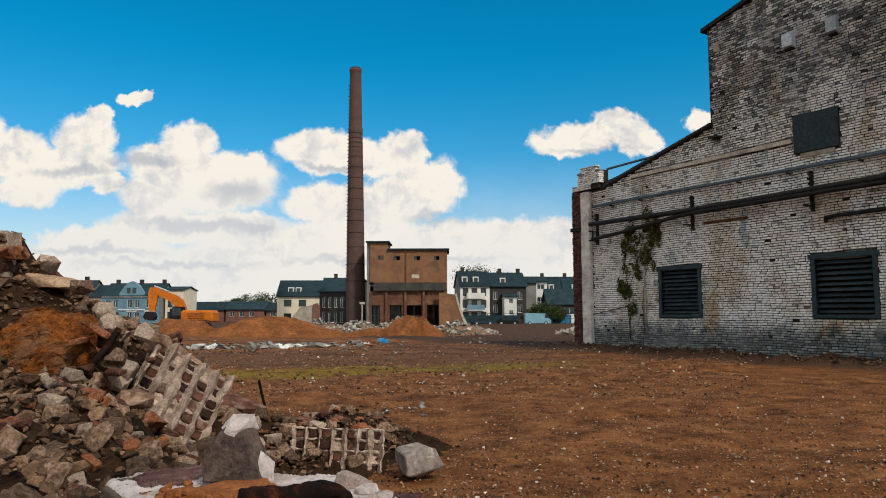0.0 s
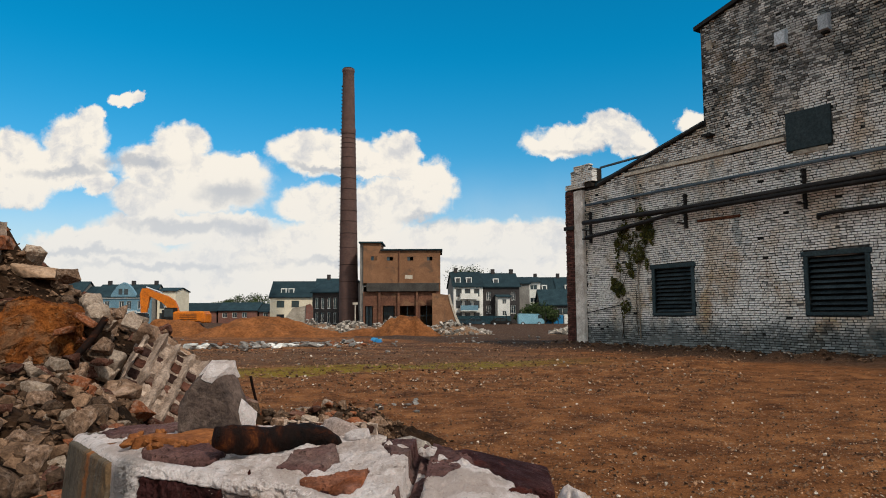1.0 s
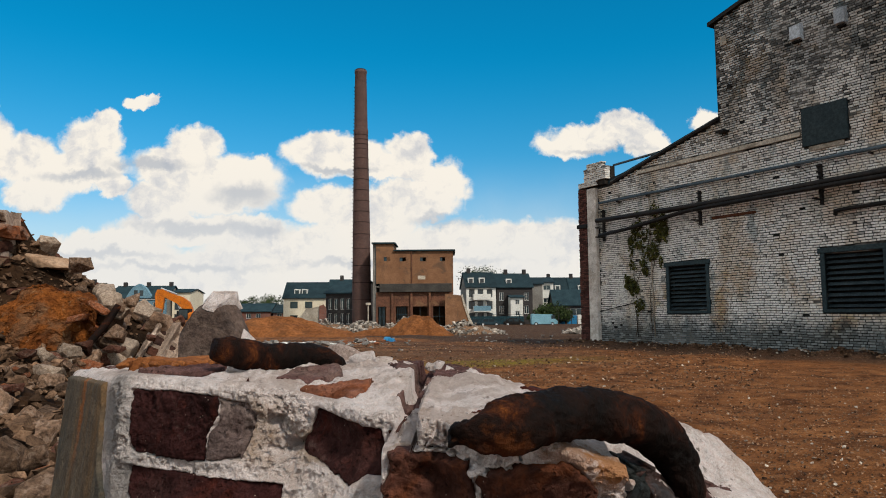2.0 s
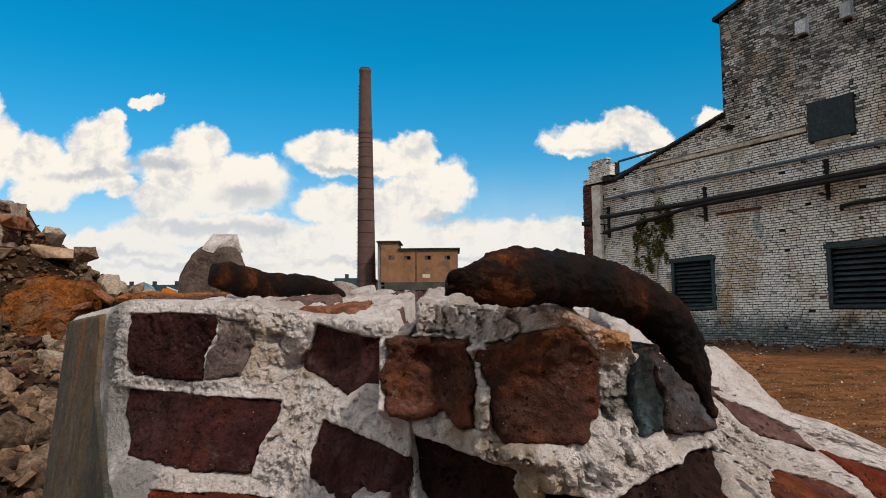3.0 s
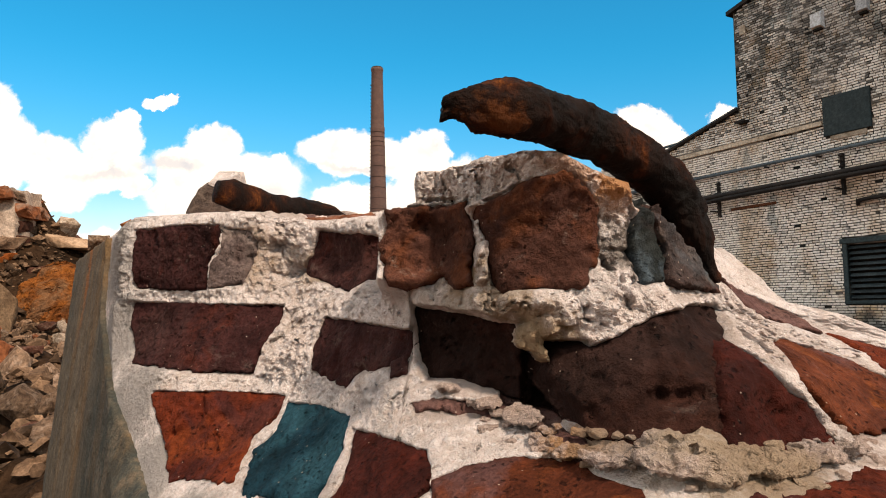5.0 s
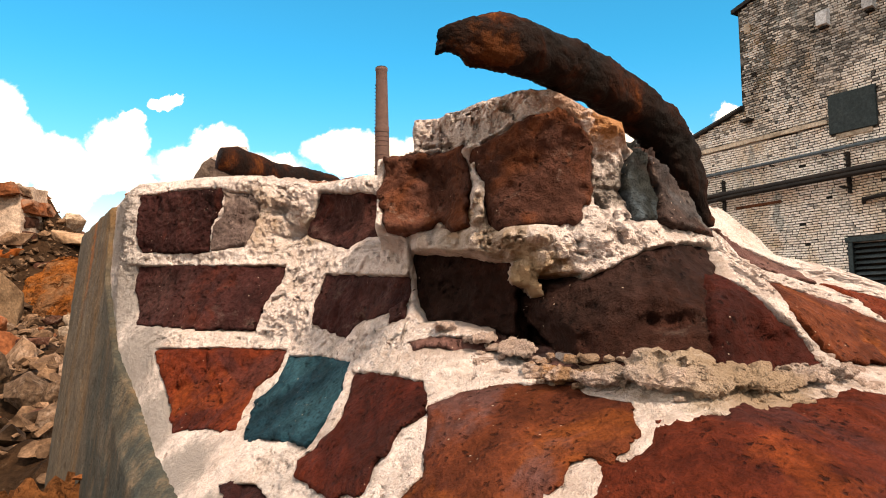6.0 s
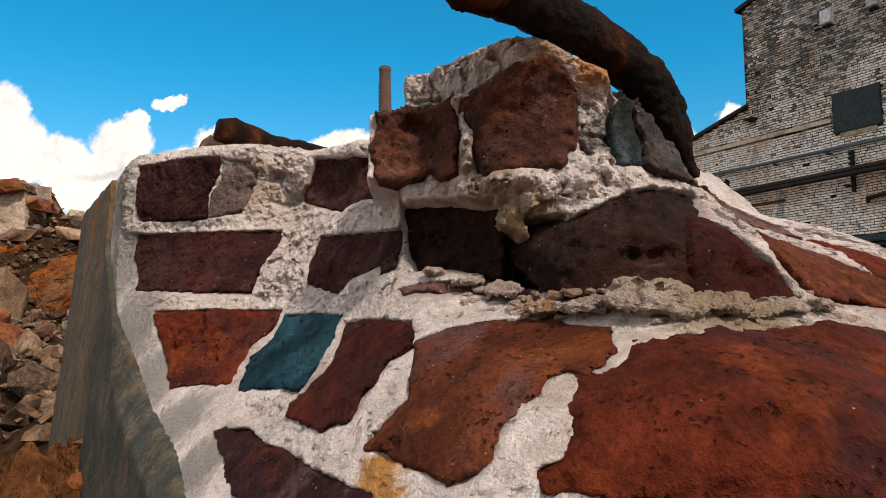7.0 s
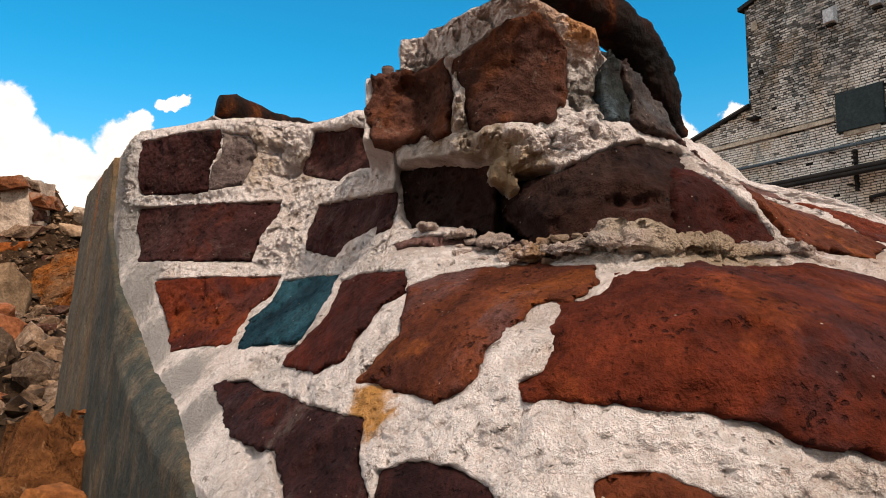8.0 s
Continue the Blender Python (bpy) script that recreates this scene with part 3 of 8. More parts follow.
def hall_details():
    # stone string course
    band = boxed(2.05, -0.06, 4.94, 6.98, 0.02, 5.04)
    bmesh.ops.subdivide_edges(band, edges=[e for e in band.edges if abs(e.verts[0].co.x - e.verts[1].co.x) > 1], cuts=40)
    roughen(band, 0.012, 3, 0, 4.0)
    part("string_course", band, PALE_STONE, hall, "weathered pale stone string course")
    # corner pier: bare red brick beside a rendered strip, with a worn head
    part("pier_core", boxed(-0.35, -0.13, -0.3, 0.02, 0.42, 4.86), JOINT, hall)
    strip = boxed(0.024, -0.15, -0.3, 0.40, 0.0, 4.80, bevel=0.02)
    bmesh.ops.subdivide_edges(strip, edges=strip.edges[:], cuts=14, use_grid_fill=True)
    roughen(strip, 0.012, 3, 0, 6.0)
    part("pier_strip", strip, PIER_RENDER, hall, "pale rendered strip of the corner pier")
    pier_bricks("pier_brick", -0.36, 0.02, -0.145, 0.0, -0.2, 4.86, PIER_RED, 5)
    part("pier_head_core", boxed(-0.02, -0.13, 4.86, 0.82, 0.30, 5.44), JOINT, hall)
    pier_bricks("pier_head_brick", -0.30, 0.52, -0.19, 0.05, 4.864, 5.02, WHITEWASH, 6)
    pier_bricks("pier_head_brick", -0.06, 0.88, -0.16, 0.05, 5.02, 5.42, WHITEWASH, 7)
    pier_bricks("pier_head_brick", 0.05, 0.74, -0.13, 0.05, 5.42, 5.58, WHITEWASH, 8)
    ties = bmesh.new()
    box(ties, -0.40, -0.2, 3.60, 0.05, -0.14, 3.72, 0.01)
    part("pier_tie", ties, DARK_STEEL, hall)
    tube_bm = tube(bmesh.new(), [(0.98, 0.1, 5.42), (1.8, 0.1, 5.44), (2.9, 0.1, 5.46)], 0.035, 10)
    part("stub_pipe", tube_bm, BLUE_PIPE, hall, "pale pipe stub over the low roof", smooth=True)
    # pipes along the wall
    part("service_pipe", tube(bmesh.new(), [(0.55, -0.12, 4.30), (4.0, -0.12, 4.31), (8.0, -0.12, 4.315), (HALL_END, -0.12, 4.32)], 0.040, 12), BLUE_PIPE, hall, "blue-grey service pipe along the wall", smooth=True)
    part("main_pipe", tube(bmesh.new(), [(0.60, -0.30, 3.74), (2.4, -0.30, 3.72), (4.2, -0.30, 3.71), (6.0, -0.30, 3.73), (9.0, -0.30, 3.78), (HALL_END, -0.30, 3.8)], 0.070, 14), DARK_STEEL, hall, "black steam pipe along the wall", smooth=True)
    part("branch_pipe", tube(bmesh.new(), [(0.70, -0.30, 3.28), (1.8, -0.30, 3.36), (3.2, -0.30, 3.52), (3.9, -0.30, 3.60), (4.6, -0.34, 3.62), (8, -0.36, 3.66), (HALL_END, -0.36, 3.68)], 0.055, 14), DARK_STEEL, hall, "black branch pipe sloping to the main pipe", smooth=True)
    part("short_pipe", tube(bmesh.new(), [(7.68, -0.06, 3.06), (7.72, -0.14, 3.12), (8.0, -0.16, 3.14), (9.6, -0.16, 3.15), (HALL_END, -0.16, 3.15)], 0.045, 12), DARK_STEEL, hall, "short black pipe ending at the wall", smooth=True)
    for x, low, high in ((0.66, 3.12, 4.08), (4.17, 3.22, 4.12), (7.40, 3.30, 4.22), (10.6, 3.3, 4.2)):
        bracket = bmesh.new()
        box(bracket, x - 0.03, -0.10, low, x + 0.03, 0.0, high, 0.006)
        for z in (low + 0.12, (low + high) / 2 - 0.08):
            box(bracket, x - 0.025, -0.40, z - 0.02, x + 0.025, -0.09, z + 0.02, 0.004)
        for z in (high - 0.06, high - 0.18, high - 0.30):
            box(bracket, x - 0.03, -0.16, z - 0.015, x + 0.03, -0.09, z + 0.015, 0.003)
        part("pipe_bracket", bracket, DARK_STEEL, hall)
    for x in (1.3, 2.45, 5.6, 6.9, 8.5):
        clip = bmesh.new()
        box(clip, x - 0.02, -0.17, 4.22, x + 0.02, 0.0, 4.26, 0.004)
        part("pipe_clip", clip, DARK_STEEL, hall)
    part("wall_conduit", tube(bmesh.new(), [(2.46, -0.05, 4.62), (2.46, -0.06, 3.0), (2.48, -0.05, 1.85), (2.50, -0.03, 0.3)], 0.018, 8), PALE_STONE, hall, smooth=True)
    cable = [(0.3, -0.05, 1.0), (1.8, -0.06, 1.25), (1.86, -0.05, 0.9), (1.88, -0.04, 0.3)]
    part("cable", tube(bmesh.new(), cable, 0.012, 6), DARK_STEEL, hall)
    # steel plate over an opening, vent boxes, iron lintel, small fittings
    plate = boxed(7.03, -0.08, 4.66, 8.06, -0.01, 5.54, bevel=0.012)
    part("steel_plate", plate, PLATE_STEEL, hall, "grey-green steel plate over an opening")
    part("plate_ledge", boxed(7.16, -0.05, 4.55, 7.95, 0.0, 4.66, bevel=0.01), PALE_STONE, hall)
    for x0, x1, z0, z1 in ((6.92, 7.17, 7.14, 7.56), (7.95, 8.17, 7.14, 7.58)):
        vent = bmesh.new()
        prism(vent, [(0.0, z0), (-0.16, z0 + 0.05), (-0.16, z1 - 0.06), (0.0, z1)], x0, x1, "x")
        vent_ob = part("vent_box", vent, WIND_BOX, hall, "light grey sheet metal vent box")
        # near-black block paints the shade in the vent's mouth
        part("vent_mouth", boxed(x0 + 0.03, -0.12, z0 - 0.03, x1 - 0.03, -0.02, z0 + 0.012), OPENING_SHADE, vent_ob)
    part("iron_lintel", boxed(4.50, -0.04, 3.33, 5.75, 0.0, 3.40, bevel=0.006), RUST_FAR_HALL, hall, "rusty iron lintel")
    part("wall_bracket", boxed(4.86, -0.22, 5.47, 5.12, 0.0, 5.53, bevel=0.01), DARK_STEEL, hall)
    # no opening is cut: a near-black block paints the hole's shade
    part("wall_hole", boxed(5.12, -0.03, 6.58, 5.24, 0.0, 6.69), OPENING_SHADE, hall)
    part("wall_patch", boxed(4.98, -0.03, 7.74, 5.14, 0.0, 7.98, bevel=0.005), PALE_STONE, hall)
    part("verge_board", tube(bmesh.new(), [(1.0, -0.06, 4.86), (4.82, -0.06, 5.87)], 0.05, 6), DARK_STEEL, hall)


RUST_FAR_HALL = surf("rusty_iron", (0.05, 0.018, 0.010), (0.16, 0.055, 0.022), 5, 40, rough=0.8)
hall_details()


def ivy():
    """A thin climber on the wall: stems and small leaves."""
    rng = random.Random(14)
    plant = thing("climbing_plant", HALL, "half-dry climbing plant on the whitewashed wall", "plant")
    green = surf("dry_ivy_leaf", (0.022, 0.032, 0.010), (0.10, 0.090, 0.018), 4, 60, vary=0.6, island=True)
    bark = surf("dry_stem", (0.06, 0.045, 0.03), (0.13, 0.10, 0.07), 8, 60)
    for path in ([(1.85, 0.3), (1.95, 1.0), (1.9, 1.7), (2.2, 2.4), (2.5, 3.2)], [(1.9, 1.7), (1.75, 2.5), (1.8, 3.3)], [(2.5, 2.1), (2.7, 2.7), (3.0, 3.25)], [(2.45, 0.4), (2.4, 1.2), (2.5, 2.1)]):
        points = []
        for (a, b), (c, d) in zip(path, path[1:]):
            points += [(a + (c - a) * k / 5 + rng.uniform(-0.03, 0.03), -0.05 - rng.uniform(0, 0.03), b + (d - b) * k / 5) for k in range(5)]
        part("stem", tube(bmesh.new(), points, 0.010, 6), bark, plant)
    bm = bmesh.new()
    tufts = []
    for cx, cz, wx, wz, n, count in ((2.05, 3.05, 0.28, 0.50, 9, 46), (2.60, 2.95, 0.34, 0.50, 12, 48), (2.95, 3.25, 0.16, 0.40, 5, 40), (2.40, 2.35, 0.22, 0.30, 6, 38), (1.78, 1.62, 0.22, 0.28, 8, 46), (2.02, 1.30, 0.12, 0.30, 4, 24), (1.80, 2.3, 0.10, 0.40, 4, 16)):
        tufts += [(cx + rng.gauss(0, 0.6) * wx, cz + rng.gauss(0, 0.6) * wz, rng.uniform(0.06, 0.17), rng.uniform(0.08, 0.22), int(count * rng.uniform(0.6, 1.3))) for _ in range(n)]
    for cx, cz, wx, wz, count in tufts:
        for _ in range(count):
            a, r = rng.uniform(0, 6.28), rng.random() ** 0.5
            x, z, y = cx + wx * r * math.cos(a), cz + wz * r * math.sin(a), -0.05 - rng.random() * 0.16 * (1.1 - r)
            s = rng.uniform(0.025, 0.055)
            m = Matrix.LocRotScale((x, y, z), Euler((rng.uniform(0.6, 2.2), rng.uniform(-0.8, 0.8), rng.uniform(-1, 1))), (s, s, s))
            vs = [bm.verts.new(m @ Vector(p)) for p in ((0, -0.9, 0), (0.65, -0.2, 0.18), (0.35, 0.7, 0.05), (0, 1.0, -0.15), (-0.35, 0.7, 0.05), (-0.65, -0.2, 0.18))]
            bm.faces.new(vs)
    mesh = bpy.data.meshes.new("foliage")
    bm.to_mesh(mesh)
    bm.free()
    mesh.materials.append(green)
    ob = new("foliage", mesh)
    ob.parent = plant
    ob["kind"] = "stuff"


ivy()

# ---- chimney and boiler house ----
def chimney():
    stack = thing("factory_chimney", pose(-14.35, 115, -1.2), "tall tapering red-brown brick factory chimney", "chimney")
    levels = [(0.0, 1.60), (6.0, 1.55), (16, 1.42), (26, 1.27), (32.4, 1.16), (32.6, 1.20), (33.2, 1.20), (33.4, 1.12), (38, 1.04), (42.9, 0.97), (43.1, 1.05), (43.5, 1.05)]
    lean = lambda z: -0.0085 * z
    fine = []
    for (z0, r0), (z1, r1) in zip(levels, levels[1:]):
        n = max(1, int((z1 - z0) / 1.5))
        fine += [(z0 + (z1 - z0) * k / n, r0 + (r1 - r0) * k / n) for k in range(n)]
    fine.append(levels[-1])
    part("shaft", tube(bmesh.new(), [(lean(z), 0, z) for z, _ in fine], [r for _, r in fine], 40), CHIMNEY_BRICK, stack, smooth=True)
    part("rim", tube(bmesh.new(), [(lean(43.5), 0, 43.5), (lean(43.7), 0, 43.7)], [1.06, 0.9], 40), DARK_STEEL, stack)
    for z in (4.6, 7.4, 10.2, 13.0, 15.4, 17.4, 19.2, 21.0, 22.8, 24.6, 26.4, 28.2, 29.8, 30.6, 31.4, 32.2):
        r = np.interp(z, [a for a, _ in levels], [b for _, b in levels]) + 0.025
        part("iron_band", tube(bmesh.new(), [(lean(z), 0, z), (lean(z), 0, z + 0.12)], float(r), 40), DARK_BAND, stack)
    rungs = bmesh.new()
    for n in range(60):
        z = 4 + n * 0.62
        r = float(np.interp(z, [a for a, _ in levels], [b for _, b in levels]))
        box(rungs, lean(z) - r - 0.16, -0.25, z, lean(z) - r + 0.02, 0.25, z + 0.05)
    ladder = part("ladder", rungs, DARK_STEEL, stack)
    ladder["kind"] = "stuff"


DARK_BAND = surf("dark_iron_band", (0.030, 0.018, 0.015), (0.055, 0.032, 0.026), 2, 20)
chimney()


def pane_window(parent, x0, x1, y, z0, z1, name="window", frame_material=None, bars=(1, 1), depth=0.12):
    """A window set into a wall that faces the site: frame, bars and panes."""
    bm = bmesh.new()
    f = 0.07
    box(bm, x0, y - 0.05, z0, x0 + f, y + depth, z1)
    box(bm, x1 - f, y - 0.05, z0, x1, y + depth, z1)
    box(bm, x0 + f, y - 0.05, z0, x1 - f, y + depth, z0 + f)
    box(bm, x0 + f, y - 0.05, z1 - f, x1 - f, y + depth, z1)
    for k in range(1, bars[0] + 1):
        x = x0 + (x1 - x0) * k / (bars[0] + 1)
        box(bm, x - 0.03, y - 0.03, z0 + f, x + 0.03, y + 0.03, z1 - f)
    window = part(name, bm, frame_material or WHITE_TRIM, parent)
    part("pane", boxed(x0 + f, y - 0.012, z0 + f, x1 - f, y + 0.02, z1 - f), WINDOW_GLASS, window)
    part("sill", boxed(x0 - 0.06, y - 0.16, z0 - 0.08, x1 + 0.06, y - 0.004, z0 - 0.005), WHITE_TRIM, window)
    return window


def wall_with_holes(x0, x1, y0, y1, z0, z1, holes):
    """A wall along x with openings through it."""
    bm = bmesh.new()
    xs = sorted({x0, x1, *(h[0] for h in holes), *(h[1] for h in holes)})
    for a, b in zip(xs, xs[1:]):
        here = sorted((h[2], h[3]) for h in holes if h[0] <= a + 1e-6 and h[1] >= b - 1e-6)
        z = z0
        for low, high in here:
            if low > z:
                box(bm, a, y0, z, b, y1, low)
            z = high
        if z < z1:
            box(bm, a, y0, z, b, y1, z1)
    bmesh.ops.remove_doubles(bm, verts=bm.verts[:], dist=1e-4)
    return bm


def boiler_house():
    house = thing("boiler_house", pose(0, 110, 0), "derelict ochre-rendered boiler house with brick ground floor", "building")
    hi = [(-10.30, -9.30, 9.45, 10.10), (-7.80, -6.80, 9.40, 10.0), (-4.55, -3.60, 9.40, 10.0), (-1.40, -0.55, 9.40, 10.0)]
    low = [(-11.2, -9.95, -1.0, 2.25), (-8.4, -6.5, -0.4, 2.3), (-5.7, -3.4, -1.0, 2.25), (-2.5, -0.5, -1.0, 2.28)]
    part("upper_wall", wall_with_holes(-11.5, 0.70, 0, 0.4, 5.86, 11.0, hi), OCHRE_RENDER, house)
    part("stair_tower", boxed(-11.5, 0.0, 11.0, -8.75, 6, 12.2), OCHRE_RENDER, house)
    part("tower_roof", boxed(-12.2, -0.35, 12.2, -8.45, 6.3, 12.42), TEAL_ROOF, house, "thin dark roof slab")
    part("roof", boxed(-8.75, -0.35, 11.0, 1.05, 9, 11.22), TEAL_ROOF, house, "thin dark roof slab")
    # grey instead of ochre: this side's shade is put into its colour
    part("side_wall", boxed(-12.05, 0.3, -1.2, -11.5, 8.6, 12.2), GREY_AND_SHADE_RENDER, house)
    part("side_wall", boxed(0.3, 0.4, -1.2, 0.7, 8.6, 11.0), OCHRE_RENDER, house)
    part("back_wall", boxed(-11.5, 8.2, -1.2, 0.3, 8.6, 11.0), OCHRE_RENDER, house)
    part("floor_slab", boxed(-11.5, 0.4, 5.3, 0.3, 8.2, 5.5), GREY_AND_SHADE_RENDER, house)
    part("lower_wall", wall_with_holes(-11.5, 0.70, 0.1, 0.5, -1.2, 4.5, low), BOILER_BRICK, house)
    hood = bmesh.new()
    prism(hood, [(-0.02, 5.86), (-0.02, 4.5), (-0.45, 4.55), (-0.30, 5.80)], -10.9, 0.45, "x")
    part("hood", hood, DARK_HOOD, house, "long dark sheet hood over the ground floor")
    for x in (-8.9, -5.9, -3.0, 0.2):
        part("buttress", boxed(x - 0.16, -0.25, -1.2, x + 0.16, 0.1, 4.5), BOILER_BRICK, house)
    for x0, x1, z0, z1 in hi:
        part("broken_window", boxed(x0, 0.2, z0, x0 + 0.45 * (x1 - x0), 0.25, z1), WINDOW_GLASS, house)
    for k, (x0, x1, z0, z1) in enumerate(low):
        bars = bmesh.new()
        for n in range(1, 6 if k < 2 else 2):
            x = x0 + (x1 - x0) * n / (6 if k < 2 else 2)
            box(bars, x - 0.04, 0.25, z0, x + 0.04, 0.32, z1)
        box(bars, x0, 0.24, (z0 + z1) / 2, x1, 0.30, (z0 + z1) / 2 + 0.08)
        part("window_bars", bars, LOUVRE_STEEL, house)
    part("downpipe", tube(bmesh.new(), [(-5.85, -0.12, 11.0), (-5.85, -0.12, 6.0)], 0.09, 8), BOILER_BRICK, house)
    part("pale_patch", boxed(-4.9, -0.012, 6.5, -3.7, 0.0, 7.1, bevel=0.005), PALE_STONE, house, "bare pale patch of render")
    annex = thing("ruined_annex", pose(0, 109, 0), "ruined ochre annex wall with a sloping broken edge", "building")
    bm = bmesh.new()
    prism(bm, [(-0.6, -1.2), (3.6, -1.2), (2.9, 0.4), (2.2, 2.6), (1.9, 3.9), (-0.6, 4.2)], -0.3, 0.3)
    part("wall", bm, OCHRE_RENDER, annex)
    bm = bmesh.new()
    prism(bm, [(1.9, 3.9), (2.2, 2.6), (2.9, 0.4), (3.6, -1.2), (4.1, -1.2), (3.2, 0.6), (2.5, 2.7), (2.15, 4.1)], -0.4, 0.5)
    part("stair_string", bm, PALE_STONE, annex)


BOILER_BRICK = surf("stained_boiler_brick", (0.085, 0.040, 0.028), (0.18, 0.080, 0.048), 0.5, 6, stain=((0.26, 0.15, 0.08), 0.5, 0.6), vary=0.05)
DARK_HOOD = surf("dark_sheet_hood", (0.022, 0.020, 0.018), (0.05, 0.045, 0.04), 1, 10, rough=0.7)
boiler_house()


# ---- houses round the site ----
def gabled_house(name, at, x0, x1, deep, eave, ridge, wall, roof, label, windows, side=None, chimneys=(), dormers=(), ground=-1.6, frame_material=None):
    house = thing(name, at, label, "house")
    part("front_wall", wall_with_holes(x0, x1, 0.0, 0.35, ground, eave, windows), wall, house)
    for x, name_side in ((x0, "gable_wall"), (x1 - 0.35, "gable_wall")):
        bm = bmesh.new()
        prism(bm, [(0.35, ground), (deep, ground), (deep, eave), (deep / 2, ridge - 0.15), (0.35, eave)], x, x + 0.35, "x")
        part(name_side, bm, side or wall, house)
    part("back_wall", boxed(x0, deep, ground, x1, deep + 0.3, eave), side or wall, house)
    for front in (True, False):
        bm = bmesh.new()
        a, b = (-0.35, deep / 2) if front else (deep + 0.65, deep / 2)
        prism(bm, [(a, eave - 0.12), (b, ridge), (b, ridge + 0.16), (a, eave + 0.06)], x0 - 0.25, x1 + 0.25, "x")
        part("roof", bm, roof, house, "dark slate roof slope")
    for w in windows:
        pane_window(house, *w[:2], 0.16, *w[2:], frame_material=frame_material)
    for cx in chimneys:
        part("chimney", boxed(cx - 0.35, deep / 2 - 0.4, ridge - 0.4, cx + 0.35, deep / 2 + 0.4, ridge + 0.95, bevel=0.03), DARK_BRICKWORK, house)
    for dx, z in dormers:
        bm = bmesh.new()
        box(bm, dx - 0.55, 0.9, z, dx + 0.55, 3.0, z + 1.2)
        dormer = part("dormer", bm, WHITE_TRIM, house)
        part("pane", boxed(dx - 0.38, 0.86, z + 0.2, dx + 0.38, 0.897, z + 1.0), WINDOW_GLASS, dormer)
    return house


def grid(xs, zs, w, h):
    return [(x, x + w, z, z + h) for x in xs for z in zs]


# grey gable: shade on the cream house's side put into the colour
gabled_house("cream_house", pose(0, 140, 0, 0, 0, 3), -32.9, -24.6, 9, 4.4, 7.6, CREAM_RENDER, TEAL_ROOF, "cream rendered house with a dark slate roof", grid((-31.6, -28.7), (2.35, -0.35), 1.5, 1.35), GREY_AND_SHADE_RENDER, dormers=((-30.4, 5.0), (-28.9, 5.0)), frame_material=DARK_STEEL)
gabled_house("dark_house", pose(0, 141, 0, 0, 0, 3), -24.3, -17.0, 9, 4.6, 8.2, DARK_BRICKWORK, TEAL_ROOF, "dark brick house with a slate roof", grid((-23.2, -20.5), (2.0,), 1.0, 1.4), chimneys=(-22.0, -19.5), dormers=((-22.6, 5.3), (-21.0, 5.3)))
gabled_house("dark_workshop", pose(-22.3, 126, 0, 0, 0, -28), 0, 7.0, 8, 4.9, 7.0, DARK_BRICKWORK, TEAL_ROOF, "dark sooty brick workshop with tall windows", grid((0.6, 1.9, 3.3, 4.6, 5.8), (2.0, -0.6), 0.75, 1.9))


def blue_house():
    house = gabled_house("blue_house", pose(0, 150, 0), -73.4, -61.0, 9, 4.85, 7.6, BLUE_RENDER, TEAL_ROOF, "pale blue townhouse with a curved front gable",
                         grid((-72.6, -71.0, -67.9, -66.3, -63.9, -62.4), (2.3, -0.4), 1.05, 1.7), GREY_AND_SHADE_RENDER, chimneys=(-72.0, -66.8, -61.8))
    bm = bmesh.new()
    curve = [(-69.6, 4.85), (-69.5, 5.4), (-69.0, 6.1), (-68.4, 7.0), (-67.7, 7.6), (-66.9, 8.0), (-66.1, 7.6), (-65.4, 7.0), (-64.8, 6.1), (-64.3, 5.4), (-64.2, 4.85)]
    prism(bm, curve, -0.3, 0.9)
    gable = part("curved_gable", bm, BLUE_RENDER, house)
    part("pane", boxed(-67.9, -0.36, 5.4, -67.1, -0.305, 6.6), WINDOW_GLASS, gable)
    part("pane", boxed(-66.7, -0.36, 5.4, -65.9, -0.305, 6.6), WINDOW_GLASS, gable)
    part("cornice", boxed(-73.5, -0.25, 4.55, -60.9, 0.0, 4.8), WHITE_TRIM, house)
    part("cornice", boxed(-69.8, -0.2, 1.75, -64.0, 0.0, 1.95), WHITE_TRIM, house)
    for x in (-72.0, -67.2, -63.2):
        part("apron", boxed(x - 0.9, -0.06, 1.45, x + 1.4, 0.0, 1.72), WHITE_TRIM, house)


blue_house()
gabled_house("row_house", pose(0, 150, 0), -82.5, -76.4, 9, 5.2, 8.3, GREY_AND_SHADE_RENDER, TEAL_ROOF, "grey townhouse with a slate roof", grid((-81.5, -79.0), (2.3,), 1.0, 1.7), chimneys=(-79.0,))
gabled_house("row_house", pose(0, 150.5, 0), -76.3, -73.6, 9, 4.6, 7.2, CREAM_RENDER, TEAL_ROOF, "narrow beige townhouse with a slate roof", grid((-75.6,), (4.9 - 2.6, -0.4), 1.2, 1.6))
gabled_house("yellow_house", pose(0, 152, 0), -60.5, -56.6, 8, 6.2, 6.9, CREAM_RENDER, TEAL_ROOF, "cream townhouse under a dark flat roof", grid((-60.0, -58.2), (2.4, -0.3), 1.1, 1.7), frame_material=DARK_STEEL)
for x0, x1, eave in ((-66.0, -54.0, 1.9), (-53.5, -44.0, 2.0), (-43.5, -33.5, 1.7)):
    gabled_house("low_row_house", pose(0, 172, 0), x0, x1, 9, eave, eave + 1.9, RED_BRICKWORK, TEAL_ROOF, "low brick row house with a long slate roof", grid(np.arange(x0 + 1, x1 - 1.5, 2.4).round(1).tolist(), (0.3,), 1.2, 1.2))
